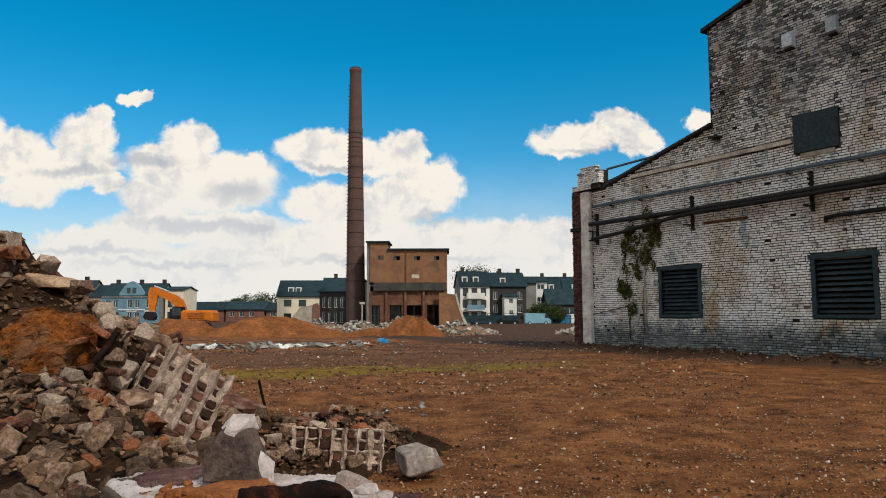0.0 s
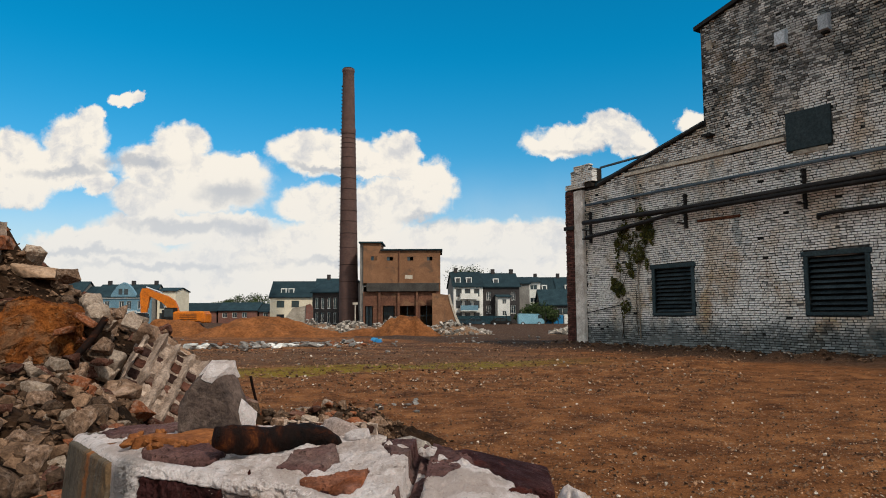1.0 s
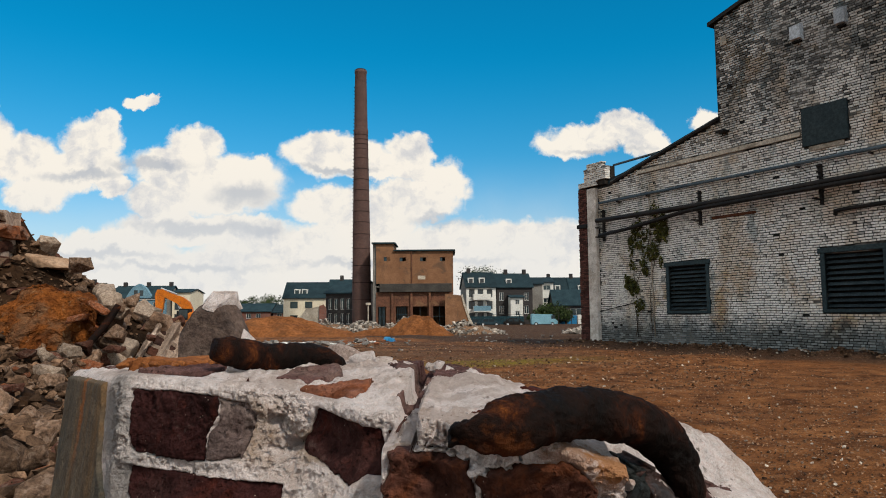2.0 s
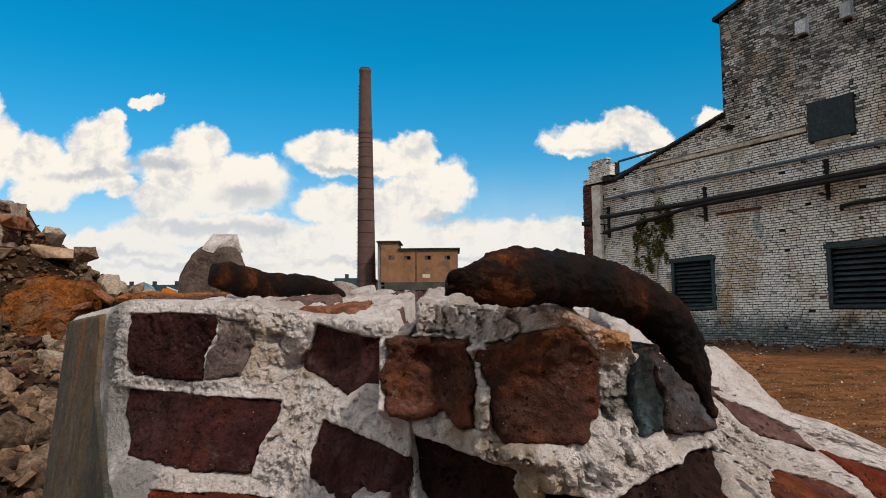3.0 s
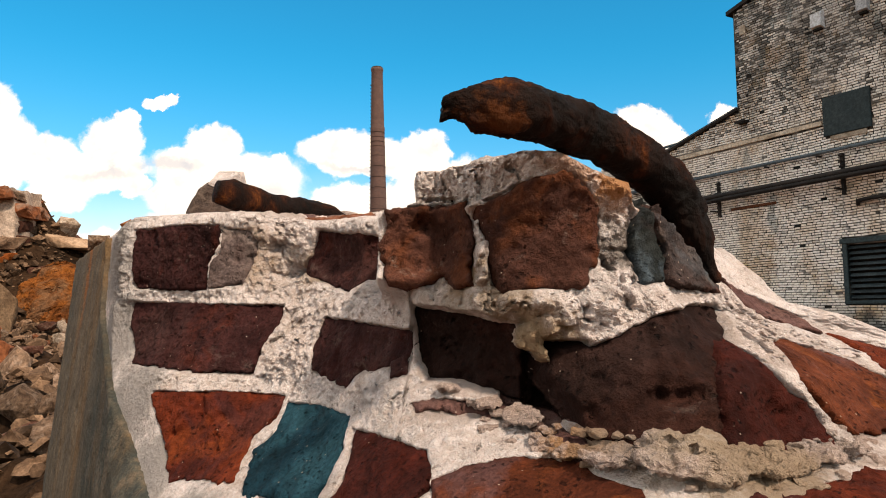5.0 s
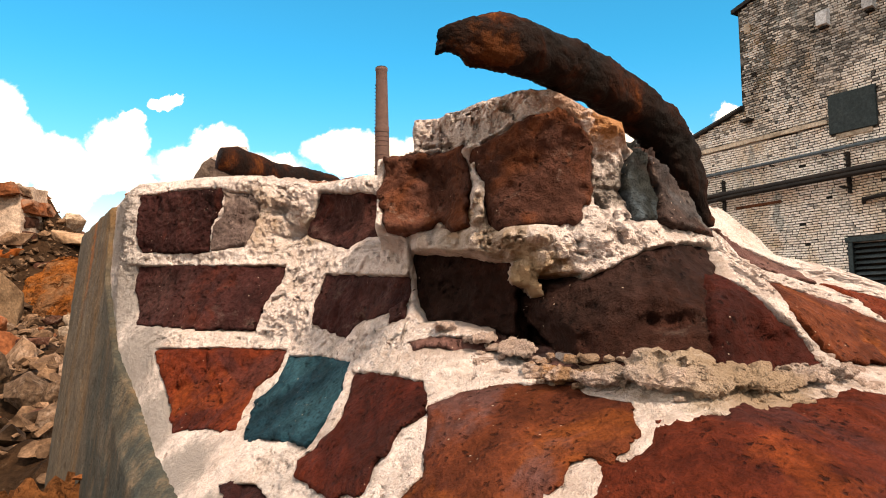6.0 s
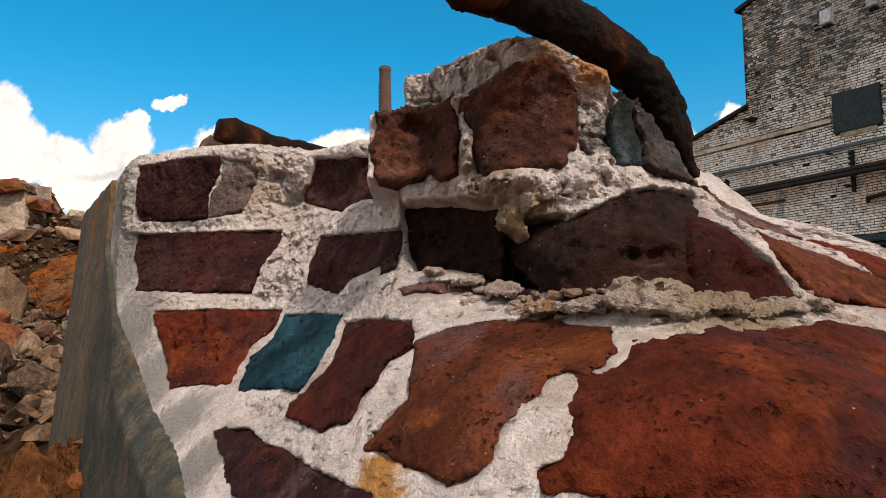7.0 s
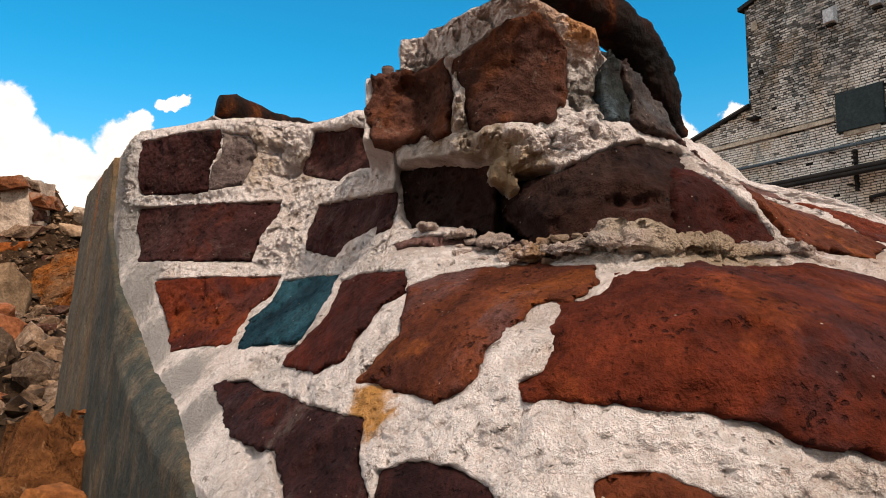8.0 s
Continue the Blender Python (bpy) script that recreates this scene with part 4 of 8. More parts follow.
# grey gable: shade on the white house's side put into the colour
gabled_house("white_flats", pose(0, 135, 0, 0, 0, 6), 3.0 - 14.1 + 14.5, 9.2, 9, 6.2, 9.2, WHITE_RENDER, TEAL_ROOF, "white apartment house with balconies", grid((3.9, 5.6, 7.4), (4.3, 2.0, -0.3), 1.1, 1.5), GREY_AND_SHADE_RENDER, chimneys=(4.4,), dormers=((4.4, 6.9), (6.6, 6.9)), frame_material=DARK_STEEL)


def balconies():
    for n, z in enumerate((3.9, 1.6)):
        rail = thing("balcony", pose(0, 135, 0, 0, 0, 6), "pale balcony on the white apartment house", "balcony", "balconies of the white flats")
        part("floor_slab", boxed(4.6, -1.3, z - 0.15, 8.0, -0.06, z), WHITE_TRIM, rail)
        part("parapet", boxed(4.6, -1.3, z + 0.004, 8.0, -1.22, z + 0.95), BLUE_RENDER if n else WHITE_RENDER, rail)
        for x in (4.6, 7.92):
            part("side_panel", boxed(x, -1.216, z + 0.004, x + 0.08, -0.06, z + 0.95), WHITE_TRIM, rail)


balconies()
gabled_house("dark_flats", pose(0, 135.5, 0, 0, 0, 6), 9.4, 16.5, 9, 6.2, 9.0, DARK_BRICKWORK, TEAL_ROOF, "dark clad apartment house with a slate roof", grid((9.9, 14.8), (3.6, 1.0), 0.9, 1.6), chimneys=(12.0, 15.8), dormers=((12.0, 6.7),))
gabled_house("white_stair_house", pose(0, 133, 0, 0, 0, 6), 11.9, 14.3, 3, 4.2, 4.5, WHITE_RENDER, TEAL_ROOF, "narrow white stair annex with small windows", grid((12.8,), (2.8, 0.6), 0.8, 0.9))
gabled_house("grey_gable_house", pose(0, 141, 0), 14.4, 18.9, 9, 7.0, 8.3, GREY_AND_SHADE_RENDER, TEAL_ROOF, "plain grey house end wall", [])
gabled_house("white_upper_house", pose(0, 143, 0), 16.6, 21.4, 9, 7.4, 8.5, WHITE_RENDER, TEAL_ROOF, "white house with a flat dark roof", grid((17.2, 19.3), (5.8, 3.2), 1.5, 1.0))
gabled_house("slate_row_house", pose(0, 150, 0), 21.5, 25.8, 9, 5.0, 8.8, WHITE_RENDER, TEAL_ROOF, "white row house with steep slate roof", grid((22.1, 24.0), (3.1,), 1.2, 1.3), chimneys=(22.0,), dormers=((23.5, 5.9),))
gabled_house("slate_row_house", pose(0, 150, 0), 26.0, 31.0, 9, 5.0, 8.8, WHITE_RENDER, TEAL_ROOF, "white row house with steep slate roof", grid((26.7, 28.9), (3.1,), 1.2, 1.3), chimneys=(27.0, 30.5), dormers=((28.5, 5.9),))
gabled_house("dark_barn", pose(0, 136, 0), 20.4, 27.5, 7, 2.6, 5.6, DARK_BRICKWORK, TEAL_ROOF, "low dark house with a steep roof", grid((23.6,), (0.6,), 2.2, 1.4))


# ---- yard fence, vans and cars ----
def yard():
    fence = thing("yard_fence", pose(0, 130, 0), "tall dark mesh fence round a yard", "fence")
    for x in np.arange(3.5, 30, 2.4):
        part("post", boxed(x - 0.05, -0.05, -1.3, x + 0.05, 0.05, 0.95), DARK_STEEL, fence)
    for z in (-1.1, -0.1, 0.85):
        part("rail", boxed(3.5, -0.03, z, 29.9, 0.03, z + 0.06), DARK_STEEL, fence)
    hedge = surf("dark_hoarding", (0.012, 0.040, 0.055), (0.03, 0.075, 0.095), 0.6, 5, vary=0.2)
    for n, (x0, x1, z1, material) in enumerate(((3.4, 14.2, 0.55, hedge), (20.8, 24.2, 0.65, BLUE_SHEET), (24.4, 29.5, 0.75, WHITE_RENDER))):
        part("hoarding", boxed(x0, 3.0, -1.2, x1, 3.1, z1), material, fence, "hoarding panel behind the fence")


yard()
VAN_BLUE = surf("pale_blue_paint", (0.16, 0.33, 0.42), (0.22, 0.42, 0.52), 1, 8, rough=0.35, vary=0.05, bump=0.05)
CAR_DARK = surf("dark_blue_paint", (0.012, 0.028, 0.040), (0.03, 0.055, 0.07), 1, 8, rough=0.3, vary=0.3, bump=0.05)
TYRE = surf("tyre_rubber", (0.012, 0.012, 0.012), (0.03, 0.03, 0.03), 4, 30)


def vehicle(name, at, length, height, outline, paint, label):
    car = thing(name, at, label, "car" if height < 1.8 else "van")
    bm = prism(bmesh.new(), [(x * length, z * height) for x, z in outline], -0.85, 0.85)
    bmesh.ops.bevel(bm, geom=bm.edges[:], offset=0.08, segments=2, affect="EDGES", clamp_overlap=True)
    part("body", bm, paint, car)
    for x0, x1 in ((0.20, 0.42), (0.46, 0.70)) if height < 1.8 else ((0.76, 0.90),):
        part("side_window", boxed(x0 * length, -0.875, height * 0.58, x1 * length, -0.80, height * 0.88), WINDOW_GLASS, car)
    for x in (0.18, 0.80):
        wheel = part("wheel", tube(bmesh.new(), [(x * length, -0.92, 0.32), (x * length, -0.70, 0.32)], 0.33, 18), TYRE, car)
        part("rim", tube(bmesh.new(), [(x * length, -0.935, 0.32), (x * length, -0.90, 0.32)], 0.19, 14), WIND_BOX, wheel)


SALOON = [(0.0, 0.18), (1.0, 0.18), (1.0, 0.5), (0.76, 0.62), (0.62, 0.98), (0.26, 1.0), (0.12, 0.62), (0.0, 0.55)]
VAN = [(0.0, 0.12), (1.0, 0.12), (1.0, 0.42), (0.90, 0.55), (0.80, 0.96), (0.0, 1.0)]
vehicle("van", pose(14.9, 128, -1.2), 4.8, 2.15, VAN, VAN_BLUE, "pale blue delivery van parked behind the site")
for n, (x, y) in enumerate(((5.4, 127), (9.9, 127.5), (2.6, 129))):
    vehicle("car", pose(x, y, -1.2), 3.9, 1.42, SALOON, CAR_DARK if n != 1 else DARK_STEEL, "dark parked car behind the site")


# ---- trees ----
LEAF = surf("tree_leaf", (0.018, 0.035, 0.012), (0.06, 0.085, 0.025), 0.4, 4, vary=0.5, island=True)
BARK = surf("tree_bark", (0.03, 0.024, 0.018), (0.07, 0.055, 0.04), 2, 20)


def tree(at, crown, height, seed, label):
    rng = random.Random(seed)
    plant = thing("tree", at, label, "tree", "trees behind the houses")
    base = height - crown[2]
    part("trunk", tube(bmesh.new(), [(0, 0, -0.5), (0.05, 0, base * 0.6), (0.1, 0.05, height * 0.8)], [0.28, 0.20, 0.06], 9), BARK, plant)
    for k in range(4):
        a = k * 1.6 + seed
        part("limb", tube(bmesh.new(), [(0.05, 0, base * 0.7 + 0.3 * k), (0.5 * math.cos(a), 0.5 * math.sin(a), base + 0.4 + 0.4 * k), (0.9 * crown[0] / 2 * math.cos(a), 0.7 * math.sin(a), base + 1.2 + 0.3 * k)], [0.12, 0.08, 0.03], 6), BARK, plant)
    bm = bmesh.new()
    knots = [(rng.gauss(0, crown[0] * 0.22), rng.gauss(0, crown[1] * 0.22), base + crown[2] * rng.uniform(0.15, 0.85), rng.uniform(0.18, 0.36) * crown[2]) for _ in range(16)]
    for x, y, z, r in knots:
        for _ in range(110):
            v = Vector((rng.gauss(0, 1), rng.gauss(0, 1), rng.gauss(0, 1))).normalized() * r * rng.uniform(0.6, 1.05)
            s = rng.uniform(0.10, 0.22)
            m = Matrix.LocRotScale(Vector((x, y, z)) + v, Euler((rng.uniform(0, 3), rng.uniform(0, 3), rng.uniform(0, 3))), (s, s, s))
            bm.faces.new([bm.verts.new(m @ Vector(p)) for p in ((0, -1, 0), (0.6, 0, 0.2), (0, 1, 0), (-0.6, 0, 0.2))])
    crown_ob = part("crown", bm, LEAF, plant)
    crown_ob["kind"] = "stuff"


for n, (x, y, w, h) in enumerate(((-56, 186, 4, 5.9), (-53.0, 185, 6, 7.2), (-49.5, 188, 7, 7.4), (-46.0, 186, 6, 7.2), (-43.0, 187, 5, 6.6), (-31.5, 152, 3.0, 9.6), (-29.5, 153, 2.2, 8.8),
                                  (5.5, 152, 3.2, 11.6), (8.4, 153, 3.6, 12.4), (11.5, 152, 4.2, 11.8), (14.0, 153, 3.0, 10.6), (-60, 190, 5, 5.4))):
    tree(pose(x, y, -1.2, 0, 0, 40 * n), (w, w, h * 0.62), h, 11 * n + 3, "green leafy tree behind the houses")
for n, (x, y, w, h) in enumerate(((16.6, 131.5, 4.5, 3.9), (19.6, 131.5, 4.5, 4.3), (22.0, 132, 3.0, 3.2))):
    tree(pose(x, y, -1.2, 0, 0, 30 * n), (w, w * 0.6, h * 0.85), h, 200 + n, "dark leafy bush behind the yard fence")


# ---- excavator ----
ORANGE_PAINT = surf("orange_machine_paint", (0.50, 0.125, 0.008), (0.62, 0.18, 0.015), 0.8, 9, rough=0.45, vary=0.04, bump=0.1, stain=((0.16, 0.07, 0.03), 0.5, 1.2))


def excavator():
    machine = thing("excavator", pose(-36.2, 100, -1.15), "large orange tracked excavator at work on soil", "excavator")
    for y in (-1.4, 1.4):
        bm = prism(bmesh.new(), [(-2.4, 0.45), (-2.0, 0.05), (2.2, 0.05), (2.7, 0.45), (2.2, 0.9), (-2.0, 0.9)], y - 0.3, y + 0.3)
        part("track", bm, TYRE, machine)
    part("turntable", tube(bmesh.new(), [(0, 0, 0.9), (0, 0, 1.15)], 1.0, 20), DARK_STEEL, machine)
    bm = boxed(-0.9, -1.45, 1.15, 3.6, 1.45, 2.65, bevel=0.18)
    house = part("machinery_house", bm, ORANGE_PAINT, machine)
    for z in (1.5, 1.8, 2.1):
        part("vent_slot", boxed(0.2, -1.49, z, 2.6, -1.45, z + 0.08), DARK_STEEL, house)
    part("counterweight", boxed(3.1, -1.48, 1.0, 3.75, 1.48, 2.4, bevel=0.15), ORANGE_PAINT, machine)
    cab = part("cab", prism(bmesh.new(), [(-2.3, 1.1), (-0.6, 1.1), (-0.6, 3.15), (-1.9, 3.2), (-2.4, 2.0)], -1.4, -0.2), DARK_STEEL, machine)
    part("cab_window", boxed(-2.05, -1.43, 1.9, -0.8, -1.402, 3.0), WINDOW_GLASS, cab)
    part("cab_window", boxed(-2.42, -1.25, 2.1, -2.38, -0.35, 2.9), WINDOW_GLASS, cab)
    boom = [(-0.3, 1.9), (-0.7, 3.3), (-1.1, 4.15), (-2.1, 4.85), (-3.8, 5.4), (-5.0, 5.95), (-5.6, 5.75), (-4.8, 4.9), (-2.9, 3.95), (-2.2, 3.3), (-1.6, 1.9)]
    part("boom", prism(bmesh.new(), boom, -0.1, 0.45), ORANGE_PAINT, machine)
    part("boom_cylinder", tube(bmesh.new(), [(-1.9, 0.1, 2.0), (-3.0, 0.1, 4.2)], 0.12, 10), WIND_BOX, machine)
    part("stick", prism(bmesh.new(), [(-4.9, 6.0), (-5.8, 5.95), (-6.1, 5.2), (-5.9, 2.5), (-5.1, 2.5), (-4.7, 4.8)], -0.05, 0.4), ORANGE_PAINT, machine)
    part("stick_cylinder", tube(bmesh.new(), [(-3.0, 0.15, 5.3), (-5.3, 0.15, 6.15)], 0.10, 10), WIND_BOX, machine)
    part("bucket", prism(bmesh.new(), [(-6.2, 2.5), (-5.2, 2.4), (-4.9, 1.7), (-5.3, 1.2), (-6.2, 1.3), (-6.6, 1.7)], -0.4, 0.75), DARK_STEEL, machine)


excavator()


def site_post():
    post = thing("site_post", pose(-6.9, 60, -1.0), "thin pale post standing in rubble", "post")
    part("pole", tube(bmesh.new(), [(0, 0, 0), (0, 0, 2.9)], 0.05, 8), PALE_STONE, post)
    part("head", boxed(-0.22, -0.1, 2.8, 0.22, 0.1, 3.0, bevel=0.02), PALE_STONE, post)


site_post()
ruin = thing("ruined_gable", pose(0, 100, 0), "stump of a pale demolished gable wall", "building")
part("wall", prism(bmesh.new(), [(-22.6, -1.5), (-17.6, -1.5), (-17.6, 1.6), (-18.1, 2.3), (-19.2, 2.1), (-20.4, 1.9), (-21.6, 0.3)], -0.3, 0.3), PALE_STONE, ruin)
part("wall_end", prism(bmesh.new(), [(-18.6, -1.5), (-17.5, -1.5), (-17.5, 1.9), (-17.9, 2.5), (-18.5, 2.3)], -0.5, -0.304), RED_BRICKWORK, ruin)

# ---- broken block of masonry ----
def mortar_material(name, pale, stain_amount=0.45):
    """Lime mortar: sandy, pored, with brick-dust smears, rust where iron lies on it, and painted shade under the
    overhang.
    """
    m, g, bsdf = shader(name)
    where = g.add("ShaderNodeNewGeometry").outputs["Position"]
    coarse = g.noise(where, 19, 6, 0.62)
    mid = g.noise(where, 95, 6, 0.75)
    grain = g.noise(where, 520, 4, 0.75)
    bent = g.vec("MULTIPLY_ADD", g.noise(where, 140, 4, 0.7, colour=True), (0.014, 0.014, 0.014), where)
    dots = g.math("MULTIPLY", g.step(g.cells(bent, 150), 0.26, 0.11), g.step(g.noise(where, 55, 3, 0.6), 0.46, 0.60))
    tone = lambda k: tuple(c * k for c in pale)
    colour = g.ramp(mid, (0.30, tone(0.58)), (0.45, tone(0.92)), (0.66, tone(1.10)))
    colour = g.mix(g.math("MULTIPLY", g.step(coarse, 0.52, 0.68), stain_amount), colour, (0.45, 0.32, 0.245))
    colour = g.mix(g.math("MULTIPLY", g.step(g.noise(where, 12, 5, 0.7, warp=0.5), 0.54, 0.66), stain_amount * 0.9), colour, (0.33, 0.30, 0.28))
    colour = g.mix(g.math("MULTIPLY", dots, 0.75), colour, (0.17, 0.125, 0.10))
    colour = g.mix(0.6, colour, g.ramp(grain, (0.30, (0.20,) * 3), (0.70, (0.86,) * 3)), "OVERLAY")
    speck = g.noise(where, 1500, 3, 0.7)
    colour = g.mix(0.55, colour, g.ramp(speck, (0.30, (0.18,) * 3), (0.52, (0.60,) * 3)), "OVERLAY")
    up = g.add("ShaderNodeSeparateXYZ")
    g.feed(up.inputs[0], g.add("ShaderNodeNewGeometry").outputs["Normal"])
    dust = g.math("MULTIPLY", g.step(up.outputs[2], 0.55, 0.95), g.step(g.noise(where, 16, 5, 0.65, warp=0.6), 0.40, 0.58))
    colour = g.mix(g.math("MULTIPLY", dust, 0.6), colour, (0.40, 0.29, 0.235))
    rough_edge = g.math("MULTIPLY", g.math("SUBTRACT", mid, 0.5), 0.035)
    for centre, size, tint, amount in (((0.094, 0.122, 0.752), 0.014, (0.56, 0.24, 0.035), 0.9), ((0.172, 0.196, 0.898), 0.016, (0.50, 0.19, 0.03), 0.85), ((0.150, 0.186, 0.900), 0.012, (0.42, 0.16, 0.03), 0.6),
                                       ((0.112, 0.222, 0.862), 0.012, (0.46, 0.19, 0.03), 0.8), ((0.150, 0.170, 0.803), 0.016, (0.36, 0.17, 0.05), 0.8), ((0.135, 0.190, 0.838), 0.018, (0.40, 0.27, 0.16), 0.7),
                                       ((0.139, 0.150, 0.832), 0.026, (0.34, 0.235, 0.15), 0.8), ((0.285, 0.185, 0.845), 0.065, (0.42, 0.28, 0.22), 0.75), ((0.190, 0.150, 0.800), 0.030, (0.40, 0.31, 0.22), 0.8), ((-0.020, 0.345, 0.886), 0.030, (0.42, 0.28, 0.165), 0.75), ((0.02, 0.365, 0.875), 0.016, (0.44, 0.31, 0.2), 0.6),
                                       # last two here: sandy brown, darkened for the shadow under the overhang
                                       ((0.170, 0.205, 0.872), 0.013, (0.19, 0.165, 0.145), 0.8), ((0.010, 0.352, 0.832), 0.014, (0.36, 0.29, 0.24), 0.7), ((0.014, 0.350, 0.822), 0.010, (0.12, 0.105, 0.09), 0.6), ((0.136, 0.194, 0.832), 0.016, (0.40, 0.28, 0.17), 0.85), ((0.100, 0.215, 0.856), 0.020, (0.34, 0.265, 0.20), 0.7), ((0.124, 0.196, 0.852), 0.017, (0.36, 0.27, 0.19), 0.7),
                                       ((0.205, 0.140, 0.801), 0.026, (0.36, 0.26, 0.18), 0.75), ((0.165, 0.165, 0.803), 0.022, (0.30, 0.23, 0.18), 0.75), ((0.082, 0.250, 0.906), 0.012, (0.44, 0.31, 0.22), 0.6),
                                       # grey cement drawn along the rendered corner
                                       ((-0.139, 0.419, 0.886), 0.036, (0.29, 0.272, 0.262), 0.85), ((-0.125, 0.395, 0.834), 0.036, (0.29, 0.272, 0.262), 0.85), ((-0.094, 0.352, 0.796), 0.034, (0.29, 0.272, 0.262), 0.85),
                                       ((-0.062, 0.311, 0.761), 0.031, (0.29, 0.272, 0.262), 0.85), ((-0.027, 0.264, 0.747), 0.024, (0.29, 0.272, 0.262), 0.85), ((0.004, 0.216, 0.736), 0.022, (0.29, 0.272, 0.262), 0.85)):
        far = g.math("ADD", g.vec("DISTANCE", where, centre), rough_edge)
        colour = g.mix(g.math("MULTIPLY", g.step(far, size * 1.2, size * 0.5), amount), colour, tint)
    g.feed(bsdf.inputs["Base Color"], colour)
    bsdf.inputs["Roughness"].default_value = 0.95
    bsdf.inputs["Specular IOR Level"].default_value = 0.1
    sand = g.cells(g.vec("MULTIPLY_ADD", g.noise(where, 200, 3, 0.6, colour=True), (0.006, 0.006, 0.006), where), 260)
    height = g.math("ADD", g.math("MULTIPLY", mid, 0.8), g.math("SUBTRACT", g.math("MULTIPLY", grain, 0.9), g.math("MULTIPLY", dots, 0.6)))
    height = g.math("SUBTRACT", height, g.math("MULTIPLY", sand, 0.14))
    height = g.math("ADD", height, g.math("MULTIPLY", speck, 0.45))
    relief(g, bsdf, height, 1.0, 0.0042)
    return m


MORTAR = mortar_material("pale_lime_mortar", (0.85, 0.75, 0.725))
SANDY_MORTAR = mortar_material("sandy_mortar", (0.48, 0.375, 0.335), 0.5)
def clinker(name, tones, bruise, bruise_amount=0.6, glow=None, smear=0.0):
    """Hard-burnt brick: fired blotches, black pits, specks of lime."""
    m, g, bsdf = shader(name)
    where = g.add("ShaderNodeTexCoord").outputs["Object"]
    shift = g.add("ShaderNodeCombineXYZ")
    g.feed(shift.inputs[0], g.math("MULTIPLY", g.add("ShaderNodeObjectInfo").outputs["Random"], 9.0))
    where = g.vec("ADD", where, shift.outputs[0])
    broad = g.noise(where, 17, 6, 0.62, warp=0.5)
    grain = g.noise(where, 420, 5, 0.75)
    mid = g.noise(where, 75, 5, 0.7)
    colour = g.ramp(broad, (0.34, tones[0]), (0.50, tones[1]), (0.66, tones[2]))
    if glow:
        colour = g.mix(g.math("MULTIPLY", g.step(g.noise(where, 24, 4, 0.6, warp=0.7), 0.54, 0.66), 0.75), colour, glow)
    colour = g.mix(g.math("MULTIPLY", g.step(g.noise(where, 13, 5, 0.65, warp=0.8), 0.51, 0.63), bruise_amount), colour, bruise)
    colour = g.mix(0.55, colour, g.ramp(mid, (0.30, (0.15,) * 3), (0.70, (0.84,) * 3)), "OVERLAY")
    colour = g.mix(0.60, colour, g.ramp(grain, (0.28, (0.15,) * 3), (0.72, (0.88,) * 3)), "OVERLAY")
    bent = g.vec("MULTIPLY_ADD", g.noise(where, 220, 4, 0.7, colour=True), (0.006, 0.006, 0.005), where)
    small = g.math("MULTIPLY", g.step(g.cells(bent, 300), 0.30, 0.16), g.step(g.noise(where, 60, 3, 0.6), 0.46, 0.58))
    large = g.math("MULTIPLY", g.step(g.cells(g.vec("MULTIPLY", bent, (1, 1, 1.6)), 105), 0.17, 0.08), g.step(g.noise(where, 30, 3, 0.6), 0.50, 0.60))
    hole = g.math("MAXIMUM", small, large)
    colour = g.mix(g.math("MULTIPLY", hole, 0.6), colour, tuple(c * 0.16 for c in tones[0]))
    lime = g.math("MULTIPLY", g.step(g.cells(g.vec("ADD", where, (3.1, 1.7, 0.4)), 260), 0.11, 0.07), g.step(g.noise(where, 35, 2), 0.52, 0.58))
    colour = g.mix(g.math("MULTIPLY", lime, 0.8), colour, (0.50, 0.40, 0.33))
    if smear:
        thin = g.step(g.noise(where, 34, 6, 0.78, warp=0.4), 0.57, 0.70)
        colour = g.mix(g.math("MULTIPLY", thin, smear), colour, (0.30, 0.245, 0.215))
    g.feed(bsdf.inputs["Base Color"], colour)
    g.feed(bsdf.inputs["Roughness"], g.step(mid, 0.35, 0.65, 0.85, 0.58))
    bsdf.inputs["Specular IOR Level"].default_value = 0.08
    height = g.math("ADD", g.math("MULTIPLY", mid, 0.7), g.math("SUBTRACT", g.math("MULTIPLY", grain, 0.30), g.math("MULTIPLY", hole, 0.55)))
    relief(g, bsdf, height, 1.0, 0.008)
    return m


PLUM_BRICK = clinker("plum_clinker", ((0.02, 0.0068, 0.0068), (0.036, 0.0116, 0.0112), (0.058, 0.0192, 0.0176)), (0.07, 0.032, 0.0288), 0.45, glow=(0.075, 0.0176, 0.0112), smear=0.22)
# dark brick whose near-black colour also holds the overhang's shadow
DARK_SHADED_CLINKER = clinker("dark_shaded_clinker", ((0.009, 0.0041, 0.0033), (0.0195, 0.0081, 0.0063), (0.042, 0.0150, 0.0105)), (0.040, 0.020, 0.017), 0.6, smear=0.2)
RED_CLINKER = clinker("red_clinker", ((0.050, 0.0085, 0.0046), (0.096, 0.0165, 0.0068), (0.145, 0.026, 0.0095)), (0.048, 0.0155, 0.0150), 0.8, glow=(0.185, 0.038, 0.0105))
BROWN_CLINKER = clinker("brown_clinker", ((0.057, 0.0144, 0.00792), (0.09975, 0.0252, 0.01122), (0.1568, 0.0396, 0.01452)), (0.105, 0.052, 0.050), 0.8, glow=(0.19, 0.0504, 0.0132))
